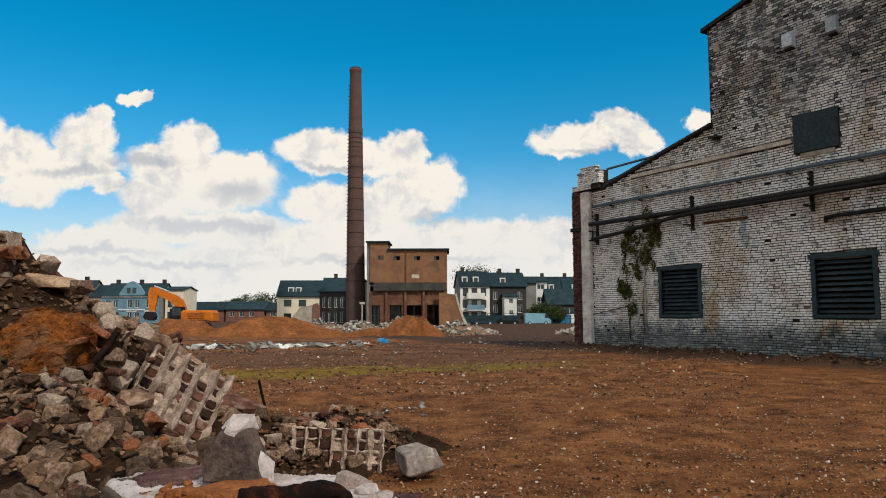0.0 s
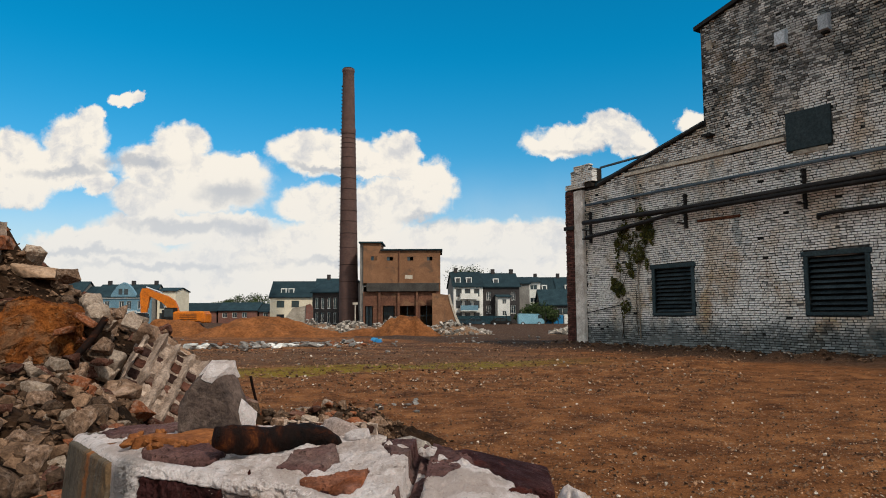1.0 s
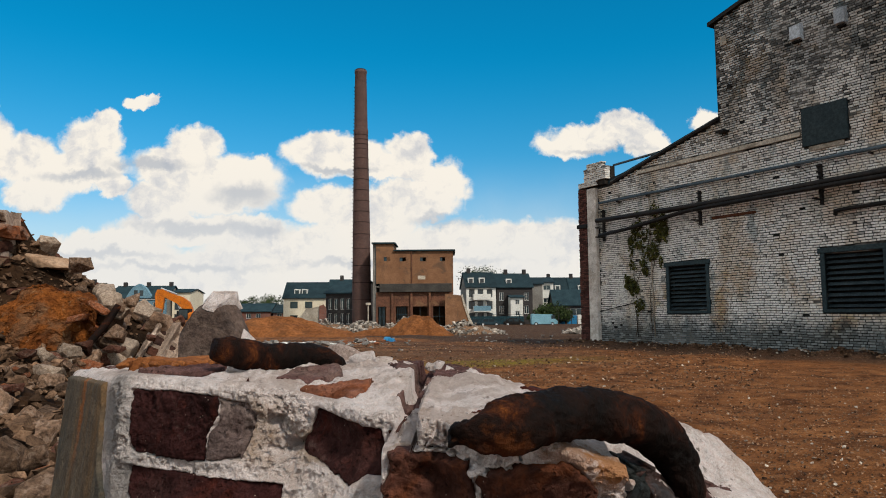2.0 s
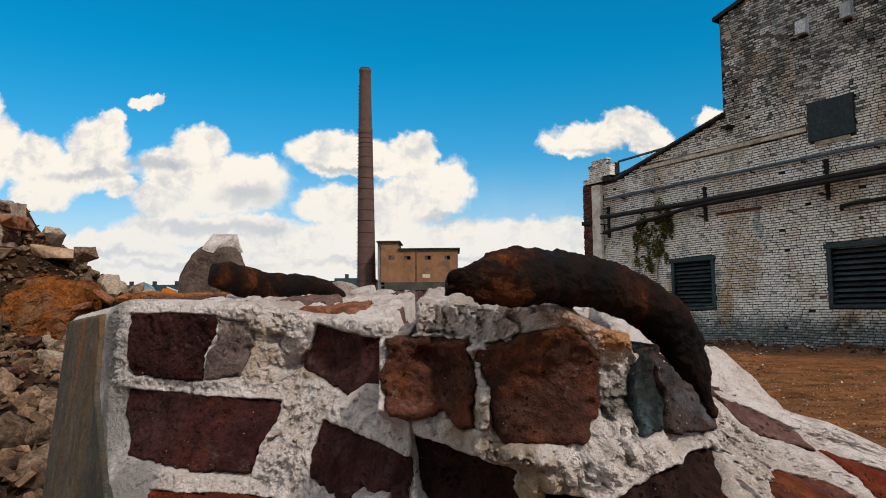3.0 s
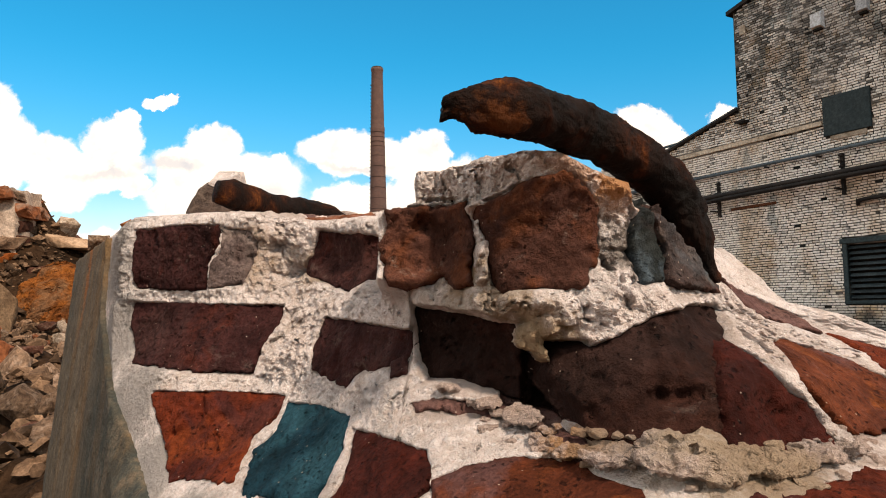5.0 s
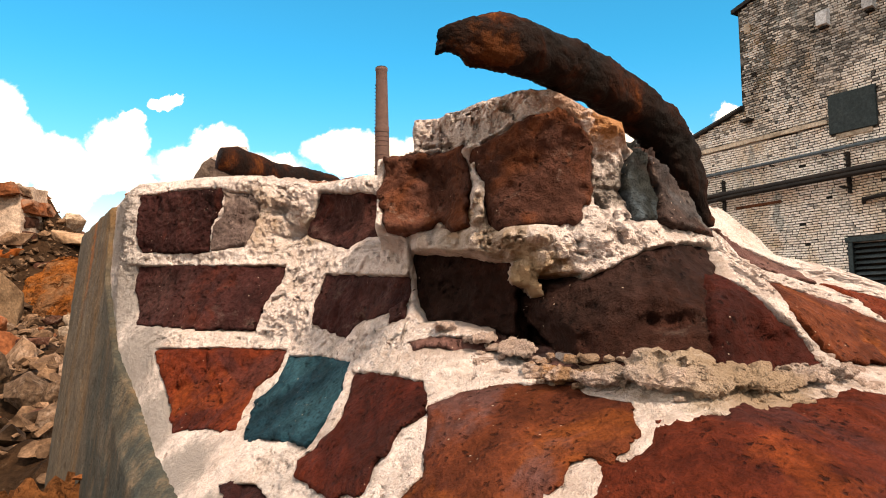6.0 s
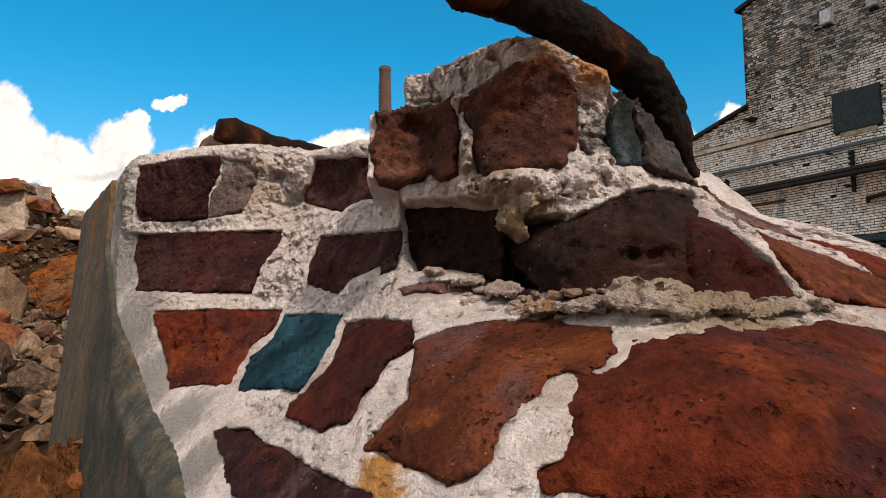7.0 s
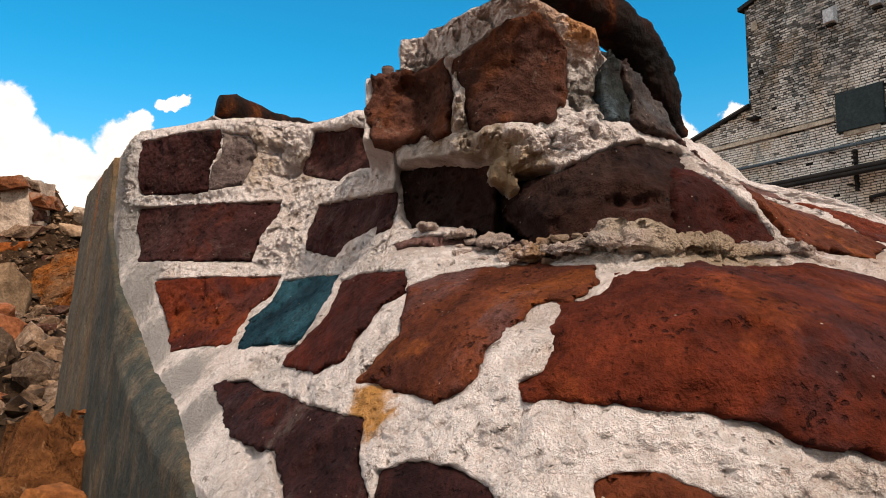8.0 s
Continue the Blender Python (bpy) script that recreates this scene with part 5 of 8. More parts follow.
UMBER_CLINKER = clinker("umber_clinker", ((0.046, 0.0185, 0.0135), (0.082, 0.033, 0.0235), (0.124, 0.049, 0.033)), (0.052, 0.027, 0.023), 0.6, glow=(0.135, 0.042, 0.017), smear=0.6)
TEAL_CLINKER = clinker("teal_glazed_clinker", ((0.002, 0.015, 0.023), (0.006, 0.034, 0.052), (0.018, 0.070, 0.096)), (0.004, 0.014, 0.020), 0.6)
MAROON_CLINKER = clinker("maroon_clinker", ((0.0285, 0.00576, 0.00396), (0.0589, 0.01008, 0.00594), (0.1045, 0.01728, 0.00792)), (0.0285, 0.01008, 0.00858), 0.6)
MAUVE_CLINKER = clinker("mauve_clinker", ((0.070, 0.034, 0.032), (0.110, 0.055, 0.050), (0.160, 0.085, 0.072)), (0.20, 0.14, 0.12), 0.5)
CRUSTED_BRICK = clinker("mortar_crusted_brick", ((0.055, 0.036, 0.034), (0.13, 0.095, 0.088), (0.28, 0.22, 0.20)), (0.07, 0.034, 0.032), 0.5, glow=(0.36, 0.29, 0.26))
ORANGE_TOP = clinker("terracotta_brick", ((0.16, 0.05, 0.022), (0.24, 0.08, 0.035), (0.33, 0.13, 0.07)), (0.20, 0.10, 0.075), 0.6)
SOOT_STONE = clinker("sooty_stone", ((0.008, 0.011, 0.011), (0.022, 0.025, 0.024), (0.050, 0.056, 0.060)), (0.085, 0.032, 0.024), 0.85, glow=(0.080, 0.11, 0.135))
BLUE_STONE = clinker("blue_grey_stone", ((0.060, 0.026, 0.020), (0.052, 0.038, 0.036), (0.060, 0.078, 0.092)), (0.090, 0.036, 0.027), 0.9, glow=(0.11, 0.155, 0.19), smear=0.3)


def plaster_material():
    """Weathered render: upright runs of ochre, slate green and grey."""
    m, g, bsdf = shader("weathered_grey_render")
    where = g.add("ShaderNodeNewGeometry").outputs["Position"]
    along = g.vec("DOT_PRODUCT", g.vec("SUBTRACT", where, (0.12, 0.95, 0)), (0.589, -0.808, 0.0))
    up = g.vec("DOT_PRODUCT", where, (0, 0, 1))
    flat = g.add("ShaderNodeCombineXYZ")
    g.feed(flat.inputs[0], along)
    g.feed(flat.inputs[1], g.math("MULTIPLY", up, 0.035))
    streak = g.math("ADD", g.math("MULTIPLY", g.noise(flat.outputs[0], 55, 3, 0.6), 0.10), g.math("MULTIPLY", g.noise(g.vec("MULTIPLY", where, (1, 1, 0.45)), 60, 6, 0.75), 0.90))
    wide = g.noise(flat.outputs[0], 22, 4, 0.6)
    blot = g.noise(where, 40, 5, 0.7)
    grain = g.noise(where, 380, 4, 0.7)
    colour = g.ramp(streak, (0.30, (0.050, 0.040, 0.030)), (0.50, (0.098, 0.076, 0.053)), (0.70, (0.155, 0.122, 0.088)))
    colour = g.mix(g.math("MULTIPLY", g.step(wide, 0.50, 0.62), 0.6), colour, (0.14, 0.075, 0.028))
    near = g.math("ADD", along, g.math("MULTIPLY", g.math("SUBTRACT", blot, 0.5), 0.05))
    green = g.math("MULTIPLY", g.step(near, 0.23, 0.31), g.step(streak, 0.85, 0.35))
    colour = g.mix(g.math("MULTIPLY", green, 0.75), colour, (0.014, 0.027, 0.028))
    green = g.math("MULTIPLY", g.step(near, 0.13, 0.09), g.step(blot, 0.48, 0.58))
    colour = g.mix(g.math("MULTIPLY", green, 0.4), colour, (0.018, 0.032, 0.034))
    iron = g.step(g.math("ABSOLUTE", g.math("SUBTRACT", near, 0.165)), 0.012, 0.003)
    iron = g.math("MULTIPLY", iron, g.step(g.math("ADD", up, g.math("MULTIPLY", blot, 0.1)), 0.86, 0.93))
    colour = g.mix(g.math("MULTIPLY", iron, 0.85), colour, (0.26, 0.085, 0.016))
    ochre = g.math("MULTIPLY", g.step(near, 0.33, 0.38), g.step(streak, 0.48, 0.66))
    colour = g.mix(g.math("MULTIPLY", ochre, 0.12), colour, (0.24, 0.125, 0.045))
    colour = g.mix(0.7, colour, g.ramp(grain, (0.3, (0.25,) * 3), (0.75, (0.80,) * 3)), "OVERLAY")
    colour = g.mix(0.5, colour, g.ramp(blot, (0.3, (0.3,) * 3), (0.7, (0.7,) * 3)), "OVERLAY")
    g.feed(bsdf.inputs["Base Color"], colour)
    bsdf.inputs["Roughness"].default_value = 0.85
    bsdf.inputs["Specular IOR Level"].default_value = 0.2
    relief(g, bsdf, g.math("ADD", g.math("MULTIPLY", blot, 0.8), g.math("MULTIPLY", grain, 0.4)), 0.8, 0.003)
    return m


def rust_material(name, scale=1.0):
    m, g, bsdf = shader(name)
    where = g.add("ShaderNodeNewGeometry").outputs["Position"]
    coarse = g.noise(where, 40 * scale, 7, 0.72, warp=0.7)
    grain = g.noise(where, 260 * scale, 5, 0.7)
    flake = g.cells(where, 130 * scale)
    colour = g.ramp(coarse, (0.40, (0.0035, 0.0023, 0.002)), (0.525, (0.011, 0.0046, 0.0031)), (0.605, (0.034, 0.0105, 0.005)), (0.68, (0.10, 0.030, 0.009)), (0.74, (0.27, 0.090, 0.02)))
    neck = g.math("ADD", g.vec("DISTANCE", where, (0.121, 0.156, 0.908)), g.math("MULTIPLY", g.math("SUBTRACT", coarse, 0.5), 0.06))
    colour = g.mix(g.step(neck, 0.012, 0.004, 0.0, 0.6), colour, (0.12, 0.036, 0.010))
    colour = g.mix(0.6, colour, g.ramp(grain, (0.3, (0.3,) * 3), (0.75, (0.78,) * 3)), "OVERLAY")
    g.feed(bsdf.inputs["Base Color"], colour)
    g.feed(bsdf.inputs["Roughness"], g.step(coarse, 0.3, 0.7, 0.55, 0.92))
    bsdf.inputs["Specular IOR Level"].default_value = 0.08
    relief(g, bsdf, g.math("ADD", g.math("ADD", coarse, g.math("MULTIPLY", grain, 0.5)), g.math("MULTIPLY", flake, 0.35)), 1.0, 0.0035)
    return m


PLASTER = plaster_material()
RUST = rust_material("flaking_rust")
RUST_FAR = rust_material("rusty_steel", 0.4)
ORANGE_CRUMB = surf("orange_sandy_crumb", (0.13, 0.040, 0.011), (0.29, 0.105, 0.030), 40, 300, bump=1.0, depth=0.004, vary=0.05)
LOOSE_SOIL = surf("orange_loose_soil", (0.070, 0.026, 0.010), (0.21, 0.082, 0.030), 22, 130, bump=1.0, depth=0.035, vary=0.05, fleck=((0.34, 0.19, 0.10), 0.6, 75), stain=((0.075, 0.028, 0.012), 0.5, 30), gloss=0.05)

# The front of the block is broken back in steps. Its reach from a pivot behind it, by bearing (degrees) and height (metres).
PIVOT = np.array([0.12, 0.95])
BEARINGS = np.array([-48, -36, -24, -16, -10, -6, -2, 1, 4, 7, 11, 20.0])
LEVELS = np.array([0.70, 0.75, 0.78, 0.80, 0.825, 0.85, 0.875, 0.91])
REACH = np.array([
    [0.815, 0.690, 0.649, 0.712, 0.767, 0.828, 0.895, 0.926, 0.931, 0.923, 0.904, 0.869],
    [0.800, 0.676, 0.635, 0.673, 0.716, 0.762, 0.832, 0.875, 0.880, 0.883, 0.863, 0.810],
    [0.796, 0.671, 0.630, 0.652, 0.669, 0.717, 0.793, 0.835, 0.859, 0.845, 0.811, 0.751],
    [0.790, 0.665, 0.624, 0.643, 0.645, 0.685, 0.756, 0.772, 0.813, 0.799, 0.774, 0.726],
    [0.776, 0.651, 0.610, 0.626, 0.632, 0.669, 0.721, 0.753, 0.790, 0.781, 0.734, 0.696],
    [0.769, 0.644, 0.603, 0.610, 0.615, 0.654, 0.717, 0.755, 0.763, 0.737, 0.678, 0.690],
    [0.770, 0.645, 0.604, 0.605, 0.601, 0.633, 0.708, 0.750, 0.748, 0.721, 0.676, 0.706],
    [0.762, 0.637, 0.596, 0.604, 0.604, 0.638, 0.715, 0.762, 0.769, 0.746, 0.717, 0.732],
])
CREST = np.array([(-48, 0.905), (-30, 0.912), (-24, 0.917), (-4.5, 0.919), (-2.7, 0.917), (1, 0.916), (4.1, 0.908), (4.4, 0.890), (6, 0.884), (8, 0.868), (9.5, 0.862), (11, 0.862), (16, 0.845), (22, 0.80)])
REAR = np.array([(-48, 0.486), (-43, 0.446), (-33, 0.405), (-17, 0.395), (-10, 0.450), (-1, 0.512), (3.5, 0.585), (9, 0.585), (14, 0.60), (22, 0.64)])


def hermite(xs, ys, x):
    x = np.clip(x, xs[0], xs[-1])
    i = np.clip(np.searchsorted(xs, x, side="right") - 1, 0, len(xs) - 2)
    slope = np.gradient(ys, xs, axis=0)
    h = xs[i + 1] - xs[i]
    t = (x - xs[i]) / h
    return i, h, t, slope


def blend(y0, y1, m0, m1, h, t):
    return (2 * t**3 - 3 * t**2 + 1) * y0 + (t**3 - 2 * t**2 + t) * h * m0 + (3 * t**2 - 2 * t**3) * y1 + (t**3 - t**2) * h * m1


def front_reach(bearing, z):
    """Reach of the broken face, cut off by the upright rendered side."""
    b, z = np.ravel(np.asarray(bearing, float)), np.ravel(np.asarray(z, float))
    # the upper course juts out past a clean break
    brk = -4.2 + 1.45 * smooth01((z - 0.893) / 0.003)
    sharp = -6.2 + 4.4 * smooth01((b - brk + 0.35) / 0.7)
    high = smooth01((z - 0.850) / 0.012) * ((b > -6.2) & (b < -1.8))
    b = b + (sharp - b) * high
    i, h, t, m = hermite(BEARINGS, REACH.T, b)
    rows = blend(REACH.T[i].T, REACH.T[i + 1].T, m[i].T, m[i + 1].T, h, t)
    j, h, t, _ = hermite(LEVELS, REACH[:, 0], z)
    m = np.gradient(rows, LEVELS, axis=0)
    k = np.arange(len(b))
    face = blend(rows[j, k], rows[j + 1, k], m[j, k], m[j + 1, k], h, t)
    a = np.radians(np.ravel(np.asarray(bearing, float)))
    side = (0.5243 + 0.10 * (0.86 - z)) / np.maximum(0.589 * np.cos(a) - 0.808 * np.sin(a), 0.25)
    return np.minimum(face, side)


DROP = np.array([(-48, 0.0), (-26, 0.0), (-20, 0.002), (-14, 0.005), (-10, 0.013), (-4.5, 0.017), (-4.1, 0.024), (-2.85, 0.024), (-2.7, 0.007), (0, 0.0085), (1.9, 0.007), (2.7, 0.010), (3.4, 0.012), (4.1, 0.012), (4.4, 0.002), (6, 0.0)])


def crest(bearing):
    """Height of the top, well back from its edge."""
    return np.interp(bearing, CREST[:, 0], CREST[:, 1])


def rim(bearing):
    """Height of the top at its front edge."""
    return crest(bearing) - np.interp(bearing, DROP[:, 0], DROP[:, 1])


def top_height(bearing, back):
    ledge = (bearing > -4.4) & (bearing < -2.72)
    return rim(bearing) + (crest(bearing) - rim(bearing)) * smooth01(back / np.where(ledge, 0.30, 0.10))


def from_pivot(bearing, reach):
    a = np.radians(bearing)
    return PIVOT[0] + reach * np.sin(a), PIVOT[1] - reach * np.cos(a)


def inside_by(px, py, outline):
    """Signed distance to an outline, positive inside."""
    pts = np.asarray(outline, float)
    best = np.full(px.shape, 1e9)
    odd = np.zeros(px.shape, bool)
    for (ax, ay), (bx, by) in zip(pts, np.roll(pts, -1, 0)):
        ex, ey = bx - ax, by - ay
        t = np.clip(((px - ax) * ex + (py - ay) * ey) / (ex * ex + ey * ey), 0, 1)
        best = np.minimum(best, np.hypot(px - ax - t * ex, py - ay - t * ey))
        cross = (ay > py) != (by > py)
        odd ^= cross & (px < ex * (py - ay) / np.where(ey == 0, 1e-9, ey) + ax)
    return np.where(odd, best, -best)


def bumps(x, y, z, scale, octaves=4, seed=0.0):
    return np.array([noise.fractal(Vector((a * scale + seed, b * scale, c * scale - seed)), 0.9, 2.1, octaves) for a, b, c in zip(np.ravel(x), np.ravel(y), np.ravel(z))]).reshape(np.shape(x))


ARC = 0.0126  # metres of face for a degree of bearing
# bricks showing in the broken face: outline (bearing, height in cm), how far they stand proud in mm, material
FACE_BRICKS = []


def face_brick(material, proud, *outline):
    FACE_BRICKS.append((outline, proud, material))


# upper left course
face_brick(PLUM_BRICK, 0.5, (-23.6, 90.6), (-18.9, 90.6), (-16.2, 90.4), (-16.2, 89.2), (-16.9, 87.9), (-16.9, 86.2), (-19.9, 86.3), (-23.0, 86.5), (-23.2, 88.6))
face_brick(CRUSTED_BRICK, -0.5, (-16.1, 90.3), (-14.2, 90.0), (-13.7, 89.3), (-13.9, 87.8), (-14.4, 86.5), (-16.8, 86.3), (-16.7, 87.9), (-16.0, 89.1))
face_brick(PLUM_BRICK, -2, (-9.6, 89.9), (-7.7, 89.5), (-5.2, 89.0), (-4.9, 87.8), (-4.8, 86.4), (-5.8, 86.5), (-6.9, 85.8), (-10.3, 87.0), (-10.8, 87.7), (-10.1, 88.3))
# second course
face_brick(PLUM_BRICK, 0, (-23.0, 85.6), (-18.3, 85.4), (-11.4, 85.2), (-11.4, 84.0), (-12.0, 82.8), (-12.2, 81.2), (-15.6, 81.3), (-21.1, 81.6), (-22.9, 83.8))
face_brick(PLUM_BRICK, -2, (-8.1, 84.5), (-5.0, 84.2), (-2.7, 83.9), (-2.7, 82.7), (-3.3, 82.3), (-4.3, 82.0), (-5.4, 81.6), (-5.9, 80.9), (-8.3, 81.7), (-8.5, 82.7), (-8.3, 83.8))
# third course
face_brick(RED_CLINKER, 0, (-17.9, 80.2), (-13.9, 80.3), (-9.7, 80.2), (-9.8, 79.1), (-10.8, 78.3), (-10.6, 77.3), (-10.3, 76.5), (-12.3, 76.3), (-14.2, 76.0), (-15.7, 77.3), (-17.1, 78.9))
face_brick(TEAL_CLINKER, 0.5, (-9.4, 79.9), (-7.0, 80.0), (-5.3, 79.9), (-5.0, 78.9), (-5.3, 77.7), (-5.8, 76.6), (-7.5, 76.5), (-9.5, 76.4), (-9.7, 76.9), (-10.2, 77.8), (-9.3, 78.6))
face_brick(MAROON_CLINKER, 1.5, (-4.9, 79.6), (-2.8, 79.8), (-1.8, 79.7), (-1.6, 78.8), (-1.8, 78.5), (-2.2, 78.3), (-2.5, 77.7), (-2.8, 77.1), (-3.0, 76.5), (-3.8, 75.9), (-5.8, 75.9), (-6.0, 76.3), (-5.3, 76.9), (-4.6, 77.8), (-4.5, 78.7))
face_brick(BROWN_CLINKER, 2.5, (-1.6, 79.0), (-0.8, 79.4), (0.5, 79.7), (1.9, 79.7), (2.9, 79.5), (2.7, 78.9), (2.1, 78.3), (1.5, 78.3), (1.2, 78.0), (0.8, 77.7), (0.5, 77.1), (0.2, 76.4), (-0.0, 76.0), (-0.5, 75.8), (-1.3, 75.8), (-2.5, 75.9), (-2.0, 76.7), (-1.5, 77.3), (-1.5, 78.2))
face_brick(RED_CLINKER, 3.5, (1.9, 78.2), (2.6, 78.5), (3.2, 79.0), (4.2, 79.3), (6.4, 79.4), (8.6, 79.6), (10.5, 79.1), (12.0, 78.6), (10.5, 76.5), (6.3, 74.8), (5.7, 75.0), (5.1, 75.1), (4.6, 75.4), (3.9, 75.7), (2.8, 75.9), (1.7, 76.0), (1.0, 76.0), (0.9, 76.3), (1.3, 76.6), (1.6, 77.1), (1.7, 77.6))
# lowest course
face_brick(PLUM_BRICK, 0, (-9.3, 74.8), (-7.6, 75.2), (-6.3, 75.0), (-3.9, 75.0), (-2.0, 75.0), (-1.9, 74.0), (-1.6, 73.5), (-1.4, 72.6), (-2.6, 72.3), (-3.7, 72.9), (-4.5, 73.6), (-5.5, 73.3), (-6.8, 73.5))
face_brick(PLUM_BRICK, 1, (-1.5, 74.0), (-0.9, 74.4), (-0.1, 74.5), (0.4, 74.2), (0.6, 73.9), (0.6, 72.8), (-1.4, 72.4))
face_brick(BROWN_CLINKER, 1, (1.8, 74.6), (2.2, 74.7), (2.8, 74.6), (3.3, 74.3), (3.8, 74.1), (3.9, 73.2), (1.8, 73.0))
# dark bricks under the overhang, its shadow put into their colour too
face_brick(DARK_SHADED_CLINKER, -11, (-2.8, 85.1), (-1.9, 84.9), (-0.2, 84.6), (1.0, 84.2), (1.1, 83.5), (1.0, 82.6), (0.9, 81.4), (-0.2, 81.6), (-1.4, 81.8), (-2.1, 81.7), (-2.5, 82.6), (-2.7, 84.1))
face_brick(DARK_SHADED_CLINKER, -4, (1.5, 82.4), (1.7, 83.1), (2.6, 83.4), (3.4, 83.8), (4.4, 84.5), (5.9, 84.9), (7.4, 84.9), (6.7, 83.6), (5.7, 82.3), (5.5, 80.7), (4.5, 80.9), (3.7, 80.7), (3.2, 80.4), (2.4, 80.5), (2.1, 81.3), (1.7, 81.9))
# added near-black patch at the back, colour standing in for the hollow's shade
face_brick(DARK_SHADED_CLINKER, -34, (0.3, 83.6), (2.6, 83.6), (2.6, 80.7), (0.3, 81.0))
face_brick(MAROON_CLINKER, -1, (6.5, 83.5), (7.0, 83.0), (7.4, 82.1), (8.2, 81.2), (8.4, 80.2), (8.0, 80.0), (7.0, 79.9), (6.2, 80.0), (5.0, 80.6), (5.2, 82.3), (5.9, 83.4))
# the slope to the right
face_brick(MAUVE_CLINKER, 1, (9.8, 86.2), (12.3, 85.3), (14.0, 84.3), (13.8, 83.2), (13.0, 83.7), (11.5, 84.3), (10.5, 85.2))
face_brick(BROWN_CLINKER, 1, (8.6, 83.3), (10.2, 83.4), (12.3, 82.7), (14.2, 81.4), (13.8, 80.6), (12.1, 80.0), (10.5, 80.1), (9.0, 80.4), (8.5, 81.2), (8.0, 82.2))
face_brick(RED_CLINKER, 1, (14.0, 83.5), (17.5, 82.0), (19.5, 79.5), (16.0, 79.0), (14.2, 81.0))
# the jutting upper course
face_brick(UMBER_CLINKER, 4, (-3.6, 89.3), (-2.4, 89.4), (-0.65, 89.3), (-0.6, 88.5), (-0.45, 87.2), (-0.5, 86.3), (-0.4, 85.7), (-0.9, 85.6), (-1.5, 86.2), (-2.2, 85.9), (-2.9, 85.7), (-3.5, 85.9), (-3.9, 87.6), (-3.6, 88.3))
face_brick(UMBER_CLINKER, 5, (-0.45, 89.0), (0.4, 89.2), (1.2, 89.7), (2.3, 89.8), (2.9, 89.1), (3.2, 88.3), (3.2, 87.0), (2.6, 85.8), (1.8, 85.5), (1.0, 85.4), (0.4, 85.4), (0.1, 85.8), (-0.05, 86.8), (-0.15, 88.0), (-0.4, 88.5))
face_brick(UMBER_CLINKER, 1, (-4.75, 88.9), (-4.05, 89.0), (-4.0, 87.6), (-4.05, 86.2), (-4.6, 86.3))
face_brick(SOOT_STONE, 4, (4.35, 88.0), (4.7, 88.6), (5.0, 88.5), (5.1, 87.8), (5.4, 87.0), (5.2, 85.8), (4.3, 85.7), (4.25, 86.8))
face_brick(BLUE_STONE, 7, (5.05, 88.5), (5.4, 88.4), (6.3, 87.75), (7.2, 86.8), (8.1, 85.7), (7.9, 85.35), (6.8, 85.5), (5.25, 85.7), (5.45, 87.0), (5.15, 87.8))
# slivers bedded in the ledge
face_brick(MAUVE_CLINKER, 1, (-2.5, 81.0), (-1.4, 81.3), (0.2, 81.2), (0.6, 80.7), (-0.7, 80.7), (-2.3, 80.7))
face_brick(MAUVE_CLINKER, 0, (1.0, 80.5), (2.3, 80.4), (2.4, 79.9), (1.9, 79.7), (1.3, 79.9))
face_brick(PLUM_BRICK, 0, (-3.7, 82.4), (-2.9, 83.0), (-2.8, 82.0), (-3.5, 81.8))
SLAB = [(-46.5, 90.0), (-29.5, 90.6), (-28.6, 88.0), (-27.8, 85.0), (-22.4, 80.6), (-17.8, 77.0), (-14.6, 75.1), (-11.4, 74.0), (-8.4, 72.6), (-6.5, 71.2), (-4, 66), (-46.5, 62)]
# bricks showing in the top: outline in metres, proud in mm, material
TOP_BRICKS = [
    ([(-0.238, 0.600), (-0.225, 0.650), (-0.182, 0.660), (-0.160, 0.600), (-0.169, 0.545), (-0.205, 0.545)], 1, MAUVE_CLINKER),
    ([(-0.131, 0.433), (-0.152, 0.515), (-0.135, 0.555), (-0.096, 0.535), (-0.065, 0.444), (-0.063, 0.404), (-0.081, 0.388), (-0.112, 0.406)], 2, MAUVE_CLINKER),
    ([(-0.015, 0.397), (-0.012, 0.440), (0.017, 0.462), (0.026, 0.420), (0.007, 0.388)], 0.8, MAUVE_CLINKER),
    ([(0.003, 0.356), (0.003, 0.382), (0.032, 0.392), (0.051, 0.395), (0.047, 0.364), (0.028, 0.350), (0.010, 0.346)], 2, ORANGE_TOP),
    ([(-0.049, 0.357), (-0.044, 0.376), (-0.033, 0.388), (-0.024, 0.366), (-0.035, 0.353)], 1, PLUM_BRICK),
    ([(-0.157, 0.434), (-0.155, 0.452), (-0.125, 0.400), (-0.137, 0.395)], 1, PLUM_BRICK),
    ([(0.050, 0.480), (0.088, 0.475), (0.118, 0.430), (0.128, 0.395), (0.098, 0.398), (0.065, 0.420)], 1, MAUVE_CLINKER),
    ([(0.069, 0.354), (0.090, 0.390), (0.117, 0.383), (0.105, 0.347), (0.081, 0.335)], 1, MAUVE_CLINKER),
    ([(0.146, 0.330), (0.153, 0.360), (0.166, 0.362), (0.163, 0.338)], 0.8, PLUM_BRICK),
    ([(0.176, 0.320), (0.187, 0.345), (0.192, 0.318), (0.178, 0.303)], 0.8, MAUVE_CLINKER),
    ([(0.110, 0.238), (0.121, 0.252), (0.142, 0.249), (0.136, 0.236)], 0.8, BROWN_CLINKER),
]


